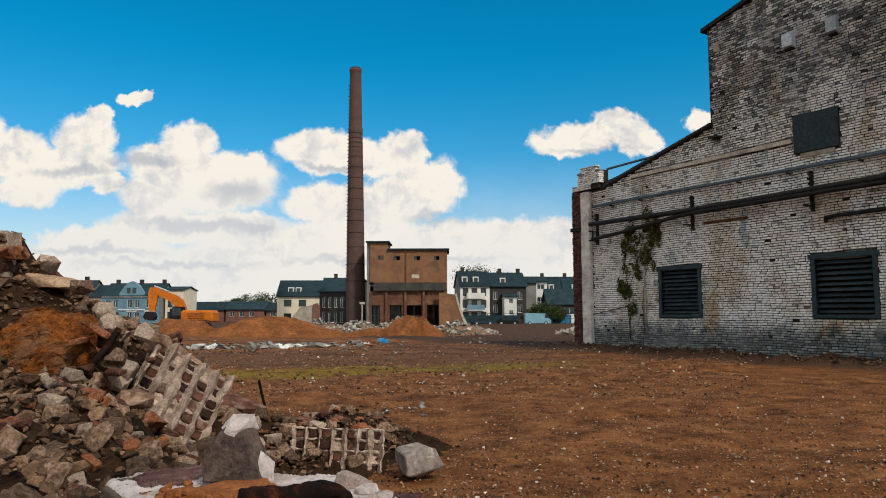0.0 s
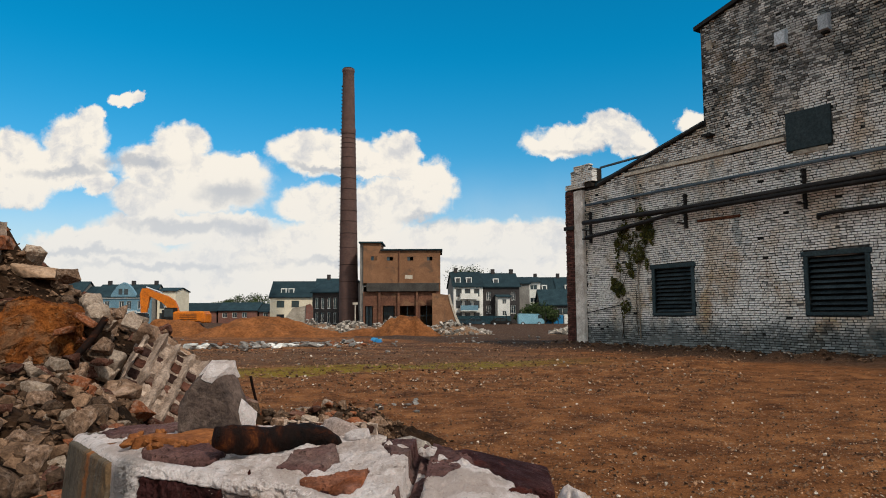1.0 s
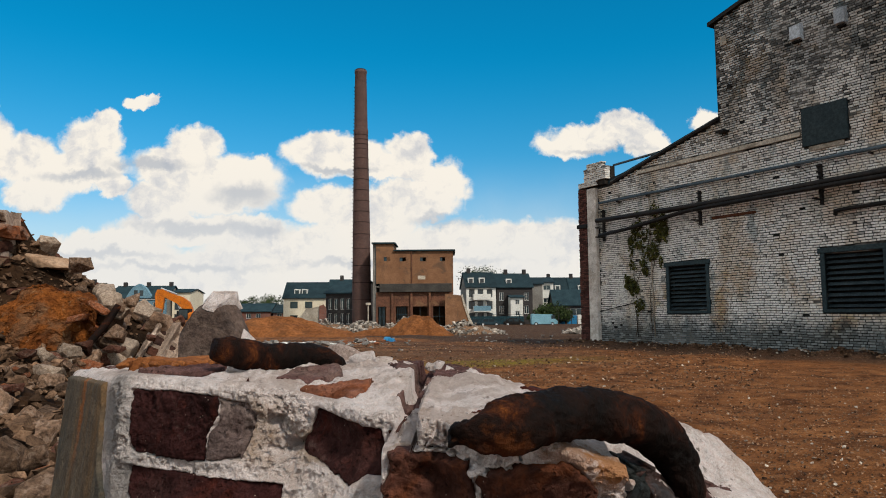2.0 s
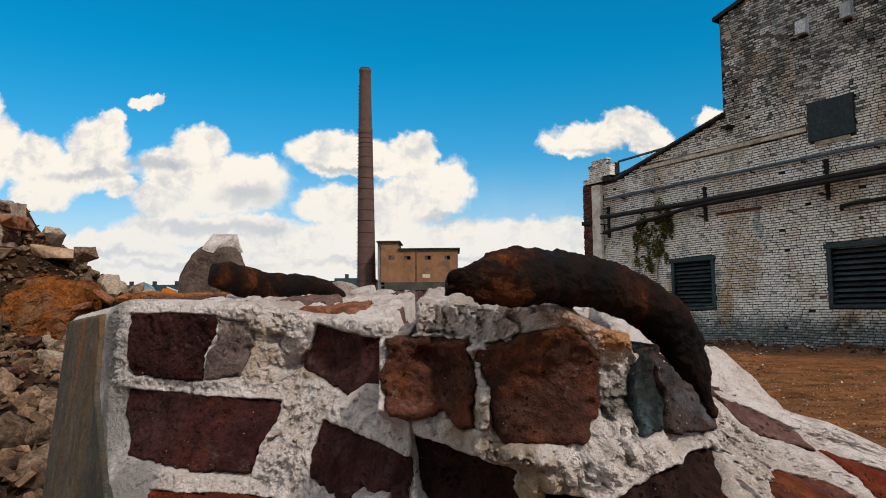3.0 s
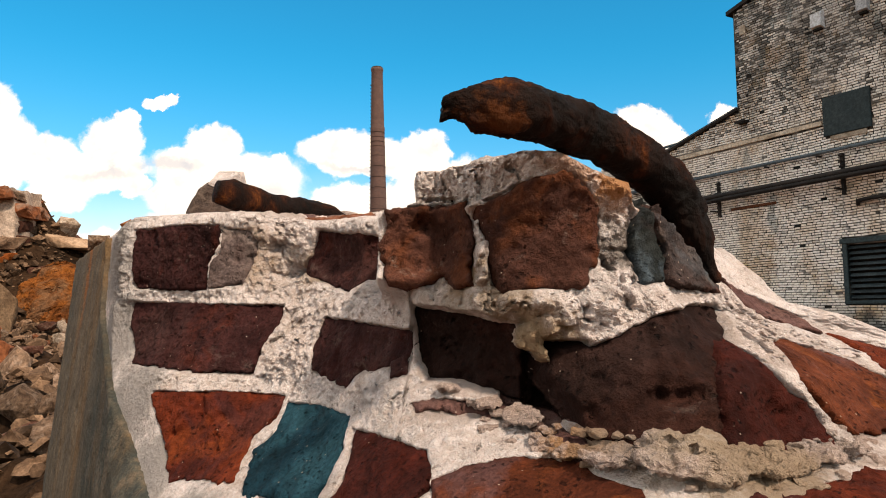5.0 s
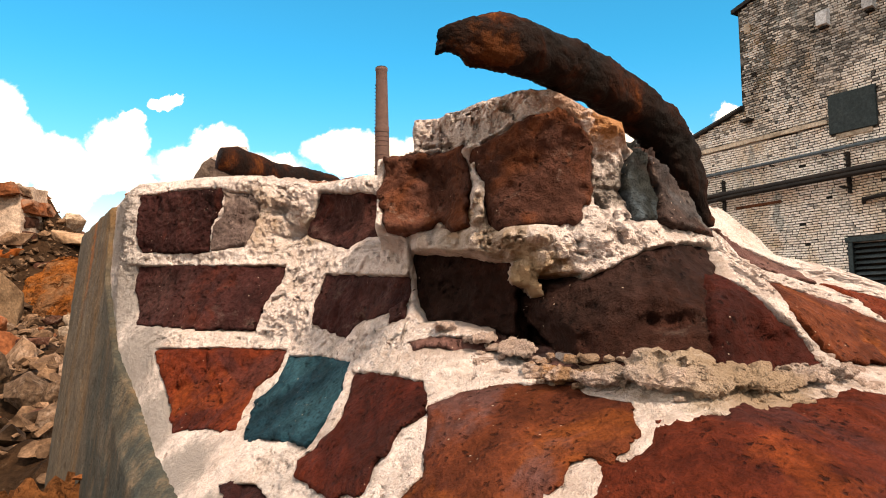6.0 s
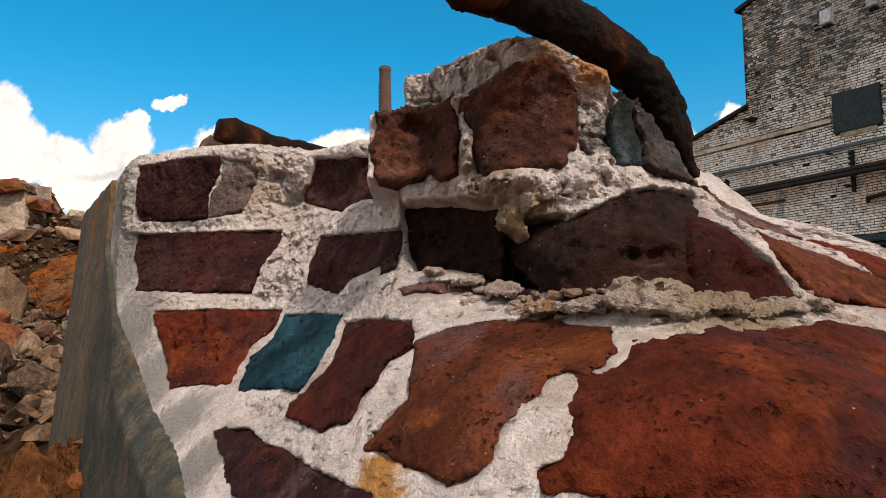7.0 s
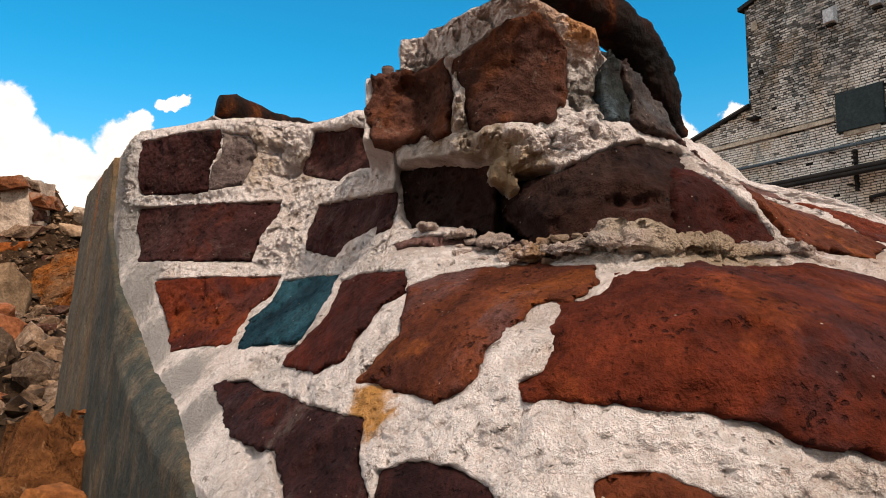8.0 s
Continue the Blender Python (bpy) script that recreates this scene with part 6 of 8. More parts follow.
def near_line(u, v, points):
    """Distance to a line of bearing and height."""
    best = np.full(u.shape, 1e9)
    flat = [(p * ARC, q / 100) for p, q in points]
    for (ax, ay), (bx, by) in zip(flat, flat[1:]):
        ex, ey = bx - ax, by - ay
        t = np.clip(((u - ax) * ex + (v - ay) * ey) / (ex * ex + ey * ey), 0, 1)
        best = np.minimum(best, np.hypot(u - ax - t * ex, v - ay - t * ey))
    return best


# cracks in the mortar of the upper course: width in mm and line
CRACKS = [
    (1.0, [(-2.9, 89.45), (-1.8, 89.65), (-0.7, 89.45)]),
    (0.7, [(-0.4, 89.1), (0.3, 89.3), (0.9, 89.6)]),
    (0.6, [(0.5, 90.3), (0.9, 90.0), (0.95, 89.8)]),
    (0.9, [(3.8, 86.0), (3.65, 85.4), (3.8, 84.7), (3.6, 84.2)]),
    (0.7, [(2.1, 85.7), (2.2, 85.2), (2.6, 84.9), (2.5, 84.4), (3.0, 84.1)]),
    (0.9, [(4.3, 88.6), (4.35, 87.4), (4.25, 86.2), (4.1, 85.7)]),
    (0.6, [(3.4, 87.6), (3.3, 86.8), (3.5, 86.2)]),
    (0.7, [(-11.2, 85.0), (-10.6, 84.2), (-11.0, 83.4), (-11.8, 82.8)]),
    (0.6, [(-10.4, 83.6), (-9.2, 82.9), (-8.7, 82.2)]),
    (0.7, [(-12.6, 88.9), (-12.2, 88.2), (-11.6, 87.9)]),
]


def masonry_block():
    block = thing("masonry_block", pose(0, 0, 0), "broken lump of old brick masonry with thick pale mortar", "masonry")
    # mortar: one skin from the foot of the face over the crest and top to the rear
    bearing = np.concatenate([np.arange(-47.5, -25, 0.28), np.arange(-25, 13, 0.07), np.arange(13, 21.6, 0.2)])
    n_low, n_high, n_top, n_rear = 24, 360, 96, 10
    top_z = rim(bearing)
    n_front = n_low + n_high
    low, high = np.linspace(0, 1, n_low, endpoint=False)[:, None], np.linspace(0, 1, n_high)[:, None]
    z = np.concatenate([0.60 + 0.09 * low + 0 * top_z, 0.69 + (top_z - 0.69) * high])
    b = np.broadcast_to(bearing, z.shape)
    reach = front_reach(b, z).reshape(z.shape)
    down = top_z - z
    crisp = 0.009 - 0.005 * smooth01((b + 3.4) / 0.6) * smooth01((5.5 - b) / 1.0)
    edge = np.clip(1 - down / crisp, 0, 1)
    reach = reach - crisp * (1 - np.sqrt(1 - edge**2))
    x, y = from_pivot(b, reach)
    u, v = b * ARC, z
    bed, touch = np.zeros(z.shape), np.full(z.shape, -1.0)
    for outline, proud, _ in FACE_BRICKS:
        within = inside_by(u, v, [(p * ARC, q / 100) for p, q in outline])
        touch = np.maximum(touch, within)
        bed = np.maximum(bed, max(0.010, 0.009 - proud / 1000) * smooth01((within + 0.001) / 0.0035))
    upper = smooth01((b + 6) / 4) * smooth01((z - 0.815) / 0.02)
    sandy = np.clip(np.exp(-((b + 12.0) / 2.2) ** 2) * smooth01((z - 0.86) / 0.01) + np.exp(-((b + 10.0) / 1.7) ** 2) * np.exp(-((z - 0.828) / 0.018) ** 2), 0, 1)
    wild = np.clip(0.35 + 0.65 * np.maximum(upper, sandy), 0, 1)
    lumps = bumps(x, y, z, 30, 3, 3.1) * 0.0040 + bumps(x, y, z, 80, 3, 9.0) * 0.0014
    lumps += 0.0019 * bumps(x, y, z, 330, 4, 5.0) + (0.0011 + 0.0012 * wild) * bumps(x, y, z, 150, 5, 7.0)
    # broken flakes: flat plates with sharp steps between them
    lumps += 0.0022 * np.tanh(bumps(x, y, z, 55, 5, 8.0) * 9) * wild * wild + 0.0005 * np.tanh(bumps(x, y, z, 160, 5, 2.0) * 6)
    ridge = 1 - np.abs(bumps(x, y, z, 46, 4, 4.0)) * 3.0
    lumps -= 0.0050 * smooth01((ridge - 0.90) / 0.10) * smooth01((bumps(x, y, z, 17, 2, 6.0) + 0.02) / 0.15) * wild
    pits = smooth01((-0.30 - bumps(x, y, z, 190, 3, 15.0)) / 0.12)
    lumps -= 0.0013 * pits
    # trowelled flat beside the rendered side
    away = -inside_by(u, v, [(p * ARC, q / 100) for p, q in SLAB])
    calm = smooth01((away - 0.010) / 0.035) * (0.50 + 0.50 * smooth01((-touch - 0.001) / 0.007))
    lumps = lumps * (0.16 + 0.84 * calm)
    # the broken underside of the upper course with a drip of mortar, and the hollow below it
    lip = np.exp(-((v - 0.850 - 0.0025 * np.sin(b * 1.9)) / 0.006) ** 2) * smooth01((b + 3.2) / 1.0) * smooth01((8.4 - b) / 1)
    ragged = bumps(x, y, z, 150, 3, 21.0)
    drip = smooth01((np.clip(0.10 + (v - 0.822) * 34, 0.0, 0.95) - np.abs(b - 1.28 + 0.15 * np.sin(v * 400)) + 0.28 * ragged) / 0.35) * smooth01((v - 0.8205) / 0.003) * smooth01((0.860 - v) / 0.012)
    hollow = np.exp(-((b - 1.5) / 0.8) ** 2) * np.exp(-((v - 0.813) / 0.009) ** 2)
    hole = np.exp(-((b + 11.4) / 0.7) ** 2) * np.exp(-((v - 0.874) / 0.0045) ** 2) + 0.6 * np.exp(-((b + 12.6) / 0.8) ** 2) * np.exp(-((v - 0.889) / 0.0035) ** 2)
    crack = np.zeros(z.shape)
    for width, line in CRACKS:
        crack = np.maximum(crack, smooth01(1 - (near_line(u, v, line) + 0.0016 * ragged) / (width / 1000)))
    seam = smooth01((0.0032 + 0.0030 * ragged - np.abs(u - ARC * (-0.28 + 0.14 * np.sin(v * 190)))) / 0.0016) * smooth01((v - 0.856) / 0.004) * smooth01((0.893 - v) / 0.004)
    slot = np.exp(-((b + 5.3) / 0.35) ** 2) * np.exp(-((v - 0.738) / 0.010) ** 2)
    out = lumps + 0.005 * lip + 0.007 * drip - 0.030 * hollow - 0.016 * hole - 0.012 * slot - 0.006 * crack - bed
    out = out + bed * smooth01((drip - 0.25) / 0.3) + 0.003 * drip * ragged + 0.0085 * seam * (1 + 0.8 * ragged)
    reach2 = reach + out * (1 - 0.6 * edge)
    x, y = from_pivot(b, reach2)
    heave = (0.0014 * bumps(x, y, z, 90, 3, 2.0) + 0.0007 * bumps(x, y, z, 300, 2, 1.0)) * smooth01((z - 0.62) / 0.02) * smooth01(down / 0.006) * calm
    front = np.stack([x, y, z + heave], -1)
    t = np.linspace(0, 1, n_top + 1)[1:, None]
    rear = np.interp(bearing, REAR[:, 0], REAR[:, 1])
    r = reach2[-1] + (rear - reach2[-1]) * t
    bt = np.broadcast_to(bearing, r.shape)
    x, y = from_pivot(bt, r)
    sink = np.full(r.shape, -1.0)
    for outline, proud, _ in TOP_BRICKS:
        sink = np.maximum(sink, inside_by(x, y, outline))
    zt = top_height(bt, reach2[-1] - r) + (bumps(x, y, 0 * x, 30, 3, 1.0) * 0.004 + bumps(x, y, 0 * x, 90, 4, 2.0) * 0.0020 + bumps(x, y, 0 * x, 300, 3, 5.0) * 0.0009) * smooth01(t / 0.06) - 0.010 * smooth01((sink + 0.001) / 0.004)
    zt = zt - 0.012 * smooth01((t - 0.88) / 0.12) + 0.030 * smooth01((bt - 4.6) / 2) * smooth01((17 - bt) / 4) * smooth01((t - 0.15) / 0.5)
    top = np.stack([x, y, zt], -1)
    t = np.linspace(0, 1, n_rear + 1)[1:, None]
    x, y = from_pivot(np.broadcast_to(bearing, (n_rear, len(bearing))), rear - 0.02 * t)
    back = np.stack([x, y, zt[-1] + (0.60 - zt[-1]) * t], -1)
    grid = np.concatenate([front, top, back])
    h, w = grid.shape[:2]
    k = np.arange(h * w).reshape(h, w)
    faces = np.stack([k[:-1, :-1], k[:-1, 1:], k[1:, 1:], k[1:, :-1]], -1).reshape(-1, 4).tolist()
    faces += [k[:, 0].tolist(), k[::-1, -1].tolist(), np.r_[k[0, ::-1], k[-1, :]].tolist()]
    mesh = bpy.data.meshes.new("mortar")
    mesh.from_pydata(grid.reshape(-1, 3).tolist(), [], faces)
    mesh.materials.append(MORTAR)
    # broken stretches keep their facets, trowelled ones are smooth
    keen = np.zeros(grid.shape[:2], bool)
    keen[:n_front] = wild * calm > 0.55
    even = np.ones(len(mesh.polygons), bool)
    even[:(h - 1) * (w - 1)] = ~keen[:-1, :-1].ravel()
    mesh.polygons.foreach_set("use_smooth", even)
    mortar = new("mortar", mesh)
    mortar.parent = block
    mortar["label"] = "thick pale lime mortar"
    for n, (outline, proud, material) in enumerate(FACE_BRICKS):
        flat = [(p * ARC, q / 100) for p, q in outline]
        patch(block, "brick", flat, proud / 1000, material, n, on_face, rough={DARK_SHADED_CLINKER: 1.9, UMBER_CLINKER: 1.35, TEAL_CLINKER: 1.7}.get(material, 1.15))
    for n, (outline, proud, material) in enumerate(TOP_BRICKS):
        patch(block, "brick", outline, proud / 1000, material, 50 + n, on_top, deep=0.012, trim=off_rim)
    flat = [(p * ARC, q / 100) for p, q in SLAB]
    patch(block, "render_slab", flat, 0.004, PLASTER, 90, on_face, rough=0.25, cell=0.0018)
    return block


def on_face(u, v, lift):
    b = u / ARC
    x, y = from_pivot(b, front_reach(b, v).reshape(u.shape) + lift)
    return x, y, v


def on_top(u, v, lift):
    b = np.degrees(np.arctan2(u - PIVOT[0], PIVOT[1] - v))
    r = np.hypot(u - PIVOT[0], v - PIVOT[1])
    limit = front_reach(b, rim(b)).reshape(u.shape)
    return u, v, top_height(b, limit - r) + lift - 0.05 * smooth01((r - limit + 0.016) / 0.012)


def off_rim(u, v):
    """How far a place in the top lies behind its front edge."""
    b = np.degrees(np.arctan2(u - PIVOT[0], PIVOT[1] - v))
    return front_reach(b, rim(b)).reshape(u.shape) - np.hypot(u - PIVOT[0], v - PIVOT[1]) - 0.020


def patch(parent, name, outline, proud, material, seed, place, rough=1.0, cell=0.0011, deep=0.045, trim=None):
    """A brick bedded in the block: its broken outer face with worn edges, and its body behind."""
    pts = np.asarray(outline)
    low, high = pts.min(0) - 0.008, pts.max(0) + 0.008
    us, vs = np.arange(low[0], high[0], cell), np.arange(low[1], high[1], cell)
    u, v = np.meshgrid(us, vs)
    wobble = (bumps(u, v, 0 * u, 60, 3, seed * 3.3) * 0.0018 + bumps(u, v, 0 * u, 190, 3, seed) * 0.0016) * min(rough, 1.0)
    d = inside_by(u, v, outline) + wobble
    if trim:
        d = np.minimum(d, trim(u, v))
    skin = bumps(u, v, 0 * u, 22, 2, seed * 1.7) * 0.0022 + bumps(u, v, 0 * u, 95, 4, seed * 2.3) * 0.0013 + bumps(u, v, 0 * u, 280, 3, seed) * 0.0009
    ridge = 1 - np.abs(bumps(u, v, 0 * u, 30, 3, seed * 4.3)) * 4
    skin = skin - 0.0016 * smooth01((ridge - 0.93) / 0.07) * smooth01((bumps(u, v, 0 * u, 16, 2, seed * 7.7) - 0.05) / 0.1)
    chips = np.minimum(0, bumps(u, v, 0 * u, 55, 3, seed * 5.1) + 0.35) * 0.008
    lift = proud + (skin + chips) * rough - 0.014 * smooth01((0.0010 - d) / 0.0036)
    x, y, z = place(u, v, lift)
    keep = (d > -0.0055)
    cells = keep[:-1, :-1] & keep[1:, :-1] & keep[:-1, 1:] & keep[1:, 1:]
    used = np.zeros(keep.shape, bool)
    for di in (0, 1):
        for dj in (0, 1):
            used[di:di + cells.shape[0], dj:dj + cells.shape[1]] |= cells
    index = -np.ones(keep.shape, int)
    index[used] = np.arange(used.sum())
    bx, by, bz = place(u, v, lift * 0 - deep)
    count = int(used.sum())
    verts = np.concatenate([np.stack([x, y, z], -1)[used], np.stack([bx, by, bz], -1)[used]])
    ii, jj = np.nonzero(cells)
    front = np.stack([index[ii, jj], index[ii, jj + 1], index[ii + 1, jj + 1], index[ii + 1, jj]], -1)
    edges = {}
    for quad in front.tolist():
        for a, c in zip(quad, quad[1:] + quad[:1]):
            if (c, a) in edges:
                del edges[(c, a)]
            else:
                edges[(a, c)] = 1
    sides = [(c, a, a + count, c + count) for a, c in edges]
    faces = front.tolist() + (front[:, ::-1] + count).tolist() + sides
    mesh = bpy.data.meshes.new(name)
    mesh.from_pydata(verts.tolist(), [], faces)
    mesh.materials.append(material)
    mesh.shade_smooth()
    ob = new(name, mesh)
    ob.parent = parent
    return ob


masonry_block()


def rusty_bar():
    """The heavy bent iron that lies over the block."""
    path = [(0.1030, 0.1585, 0.9145), (0.1065, 0.158, 0.9150), (0.114, 0.1585, 0.9152), (0.1243, 0.1643, 0.9165), (0.1369, 0.1764, 0.9175), (0.1496, 0.1900, 0.9175), (0.1623, 0.2018, 0.9162), (0.1745, 0.2125, 0.9130),
            (0.1895, 0.2250, 0.9070), (0.1995, 0.2320, 0.8990), (0.2065, 0.2355, 0.8895), (0.2112, 0.2345, 0.8785), (0.2145, 0.2335, 0.8680), (0.2175, 0.2340, 0.8580)]
    radii = [0.0034, 0.0048, 0.0070, 0.0103, 0.0100, 0.0098, 0.0102, 0.0104, 0.0106, 0.0104, 0.0092, 0.0066, 0.0040, 0.0020]
    fine, wide = [], []
    for a, c, ra, rc in zip(path, path[1:], radii, radii[1:]):
        for k in range(10):
            fine.append(Vector(a).lerp(Vector(c), k / 10))
            wide.append(ra + (rc - ra) * k / 10)
    for _ in range(8):
        fine = [fine[0]] + [(p + 2 * q + r) / 4 for p, q, r in zip(fine, fine[1:], fine[2:])] + [fine[-1]]
    fine = [fine[0].lerp(fine[1], -0.2)] + fine
    wide = [wide[0] * 0.6] + wide
    bm = tube(bmesh.new(), fine, wide, 72)
    bm.normal_update()
    for v in bm.verts:
        flake = noise.fractal(v.co * 190, 0.6, 2.1, 5) * 0.0008 + abs(noise.noise(v.co * 95)) * 0.0009 - 0.0004
        scale = noise.noise(v.co * 55 + Vector((7, 1, 3)))
        flake += 0.0005 if scale > 0.12 else -0.0002
        tip = max(0.0, (0.124 - v.co.x) / 0.02)
        flake += tip * noise.noise(v.co * 130) * 0.0040 + 0.0012 * max(0.0, noise.noise(v.co * 70 + Vector((3, 9, 2)))) ** 0.5
        v.co += v.normal * flake
    ob = part("bent_iron_bar", bm, RUST, smooth=True)
    tagged(ob, "thick bent iron bar, flaking dark rust, lying over masonry", "iron bar")


rusty_bar()


def rusty_hook():
    path = [(-0.064, 0.408, 0.9330), (-0.0557, 0.413, 0.9315), (-0.046, 0.424, 0.9285), (-0.036, 0.436, 0.9260), (-0.022, 0.450, 0.9250), (-0.008, 0.463, 0.9250), (0.006, 0.468, 0.9220), (0.014, 0.470, 0.917), (0.018, 0.470, 0.912)]
    radii = [0.0080, 0.0106, 0.0106, 0.0100, 0.0096, 0.0100, 0.0092, 0.0070, 0.0045]
    fine, wide = [], []
    for a, c, ra, rc in zip(path, path[1:], radii, radii[1:]):
        for k in range(5):
            fine.append(Vector(a).lerp(Vector(c), k / 5))
            wide.append(ra + (rc - ra) * k / 5)
    bm = tube(bmesh.new(), fine, wide, 22)
    bm.normal_update()
    for v in bm.verts:
        v.co += v.normal * (noise.fractal(v.co * 90, 0.9, 2.1, 4) * 0.0016)
    tagged(part("iron_stub", bm, RUST, smooth=True), "short rusty iron stub lying on the mortar top", "iron bar")


rusty_hook()


def rock(name, size, seed, at, material, label, category="stone", group="", cuts=3, amount=0.03, square=0.6, points=15):
    rng = random.Random(seed)
    bm = hull_rock(rng, size, points, square)
    bmesh.ops.bevel(bm, geom=bm.edges[:], offset=min(size) * 0.035, segments=1, affect="EDGES", clamp_overlap=True)
    roughen(bm, amount * max(size), 2.2 / max(size), cuts, seed)
    if cuts > 3:
        roughen(bm, amount * 0.9 * max(size), 7.0 / max(size), 0, seed, 4)
    ob = part(name, bm, material, at=at)
    return tagged(ob, label, category, group)


CONCRETE_LUMP = surf("grey_concrete_lump", (0.12, 0.10, 0.088), (0.27, 0.23, 0.20), 22, 240, bump=1.0, depth=0.004, vary=0.05, stain=((0.44, 0.39, 0.33), 0.8, 12))


def lump_on_block():
    """The squat pyramid of stone on the block, crusted with pale mortar."""
    lump = thing("stone_lump", pose(-0.110, 0.560, 0.914), "dark angular stone lump crusted with pale mortar", "stone")
    bm = bmesh.new()
    for p in ((-0.036, -0.02, 0), (0.034, -0.024, 0), (0.036, 0.02, 0), (-0.03, 0.024, 0), (-0.038, -0.012, 0.026), (-0.022, -0.020, 0.046), (0.006, -0.022, 0.050), (0.022, -0.016, 0.030), (-0.008, 0.0, 0.062), (0.012, 0.002, 0.061), (0.016, 0.016, 0.05), (-0.02, 0.016, 0.05), (0.034, 0.0, 0.020)):
        bm.verts.new(p)
    bmesh.ops.convex_hull(bm, input=bm.verts[:])
    bmesh.ops.bevel(bm, geom=bm.edges[:], offset=0.0016, segments=1, affect="EDGES", clamp_overlap=True)
    bmesh.ops.scale(bm, vec=(0.90, 0.88, 0.99), verts=bm.verts[:])
    roughen(bm, 0.0009, 90, 3, 3.0)
    part("stone", bm, LUMP_STONE, lump)
    bm = bmesh.new()
    for p in ((-0.010, -0.018, 0.049), (0.006, -0.021, 0.052), (0.013, -0.006, 0.060), (-0.008, 0.004, 0.0655), (0.014, 0.006, 0.0640), (-0.022, 0.010, 0.050), (0.0, -0.02, 0.045), (0.018, 0.012, 0.048)):
        bm.verts.new(p)
    bmesh.ops.convex_hull(bm, input=bm.verts[:])
    bmesh.ops.scale(bm, vec=(1.0, 0.96, 1.02), verts=bm.verts[:])
    roughen(bm, 0.0015, 70, 3, 5.0)
    part("mortar_crust", bm, MORTAR, lump, "pale mortar crust")
    bm = bmesh.new()
    for p in ((0.022, -0.022, 0.0), (0.040, -0.014, 0.0), (0.037, 0.004, 0.016), (0.026, -0.012, 0.030), (0.036, -0.018, 0.012), (0.024, 0.0, 0.02)):
        bm.verts.new(p)
    bmesh.ops.convex_hull(bm, input=bm.verts[:])
    bmesh.ops.scale(bm, vec=(1.0, 0.96, 1.02), verts=bm.verts[:])
    roughen(bm, 0.0015, 70, 3, 7.0)
    part("mortar_crust", bm, MORTAR, lump, "pale mortar crust")


LUMP_STONE = surf("purple_grey_stone", (0.036, 0.026, 0.023), (0.115, 0.080, 0.066), 40, 260, bump=1.0, depth=0.006, vary=0.03, stain=((0.17, 0.125, 0.10), 0.6, 60))
lump_on_block()
rock("orange_crust", (0.125, 0.075, 0.020), 171, pose(-0.110, 0.487, 0.915, 0, 0, 12), ORANGE_CRUMB, "flat crust of orange sandy crumbs on the mortar top", "crumb", amount=0.05)
rock("orange_crust", (0.070, 0.045, 0.014), 172, pose(-0.045, 0.470, 0.915, 0, 0, -20), ORANGE_CRUMB, "flat crust of orange sandy crumbs on the mortar top", "crumb", amount=0.05)
rng = random.Random(8)
for n in range(70):
    a, r0 = rng.uniform(0, 6.28), rng.uniform(0, 1) ** 0.6
    x, y = -0.105 + 0.070 * r0 * math.cos(a), 0.490 + 0.040 * r0 * math.sin(a)
    s = rng.uniform(0.003, 0.008)
    rock("crumb", (s * 1.6, s * 1.3, s), 100 + n, pose(x, y, 0.917 + s * 0.25, rng.uniform(0, 40), 0, rng.uniform(0, 360)), ORANGE_CRUMB, "small orange sandy crumb on the mortar top", "crumb", "orange crumbs on the block", cuts=1)
for n, (x, y, s) in enumerate([(0.050, 0.47, 0.012), (0.075, 0.44, 0.009), (0.090, 0.425, 0.008), (0.034, 0.485, 0.016), (0.104, 0.405, 0.008), (0.060, 0.455, 0.007), (0.096, 0.42, 0.010)]):
    rock("mortar_crumb", (s * 1.6, s * 1.3, s), 140 + n, pose(x, y, 0.915 + s * 0.3, 10 * n, 5, 50 * n), MORTAR, "pale crumb of broken mortar on the block", "crumb", "mortar crumbs on the block", cuts=2)
rock("mortar_lump", (0.048, 0.040, 0.030), 63, pose(0.018, 0.512, 0.917, 4, 10, 20), SANDY_MORTAR, "rough pale lump of mortar on the block", amount=0.04)
rock("maroon_brick", (0.170, 0.10, 0.06), 61, pose(0.122, 0.515, 0.876, 4, 9, -12), PLUM_BRICK, "broken maroon brick wedged behind the masonry block", "brick", amount=0.02, square=0.9, points=24)


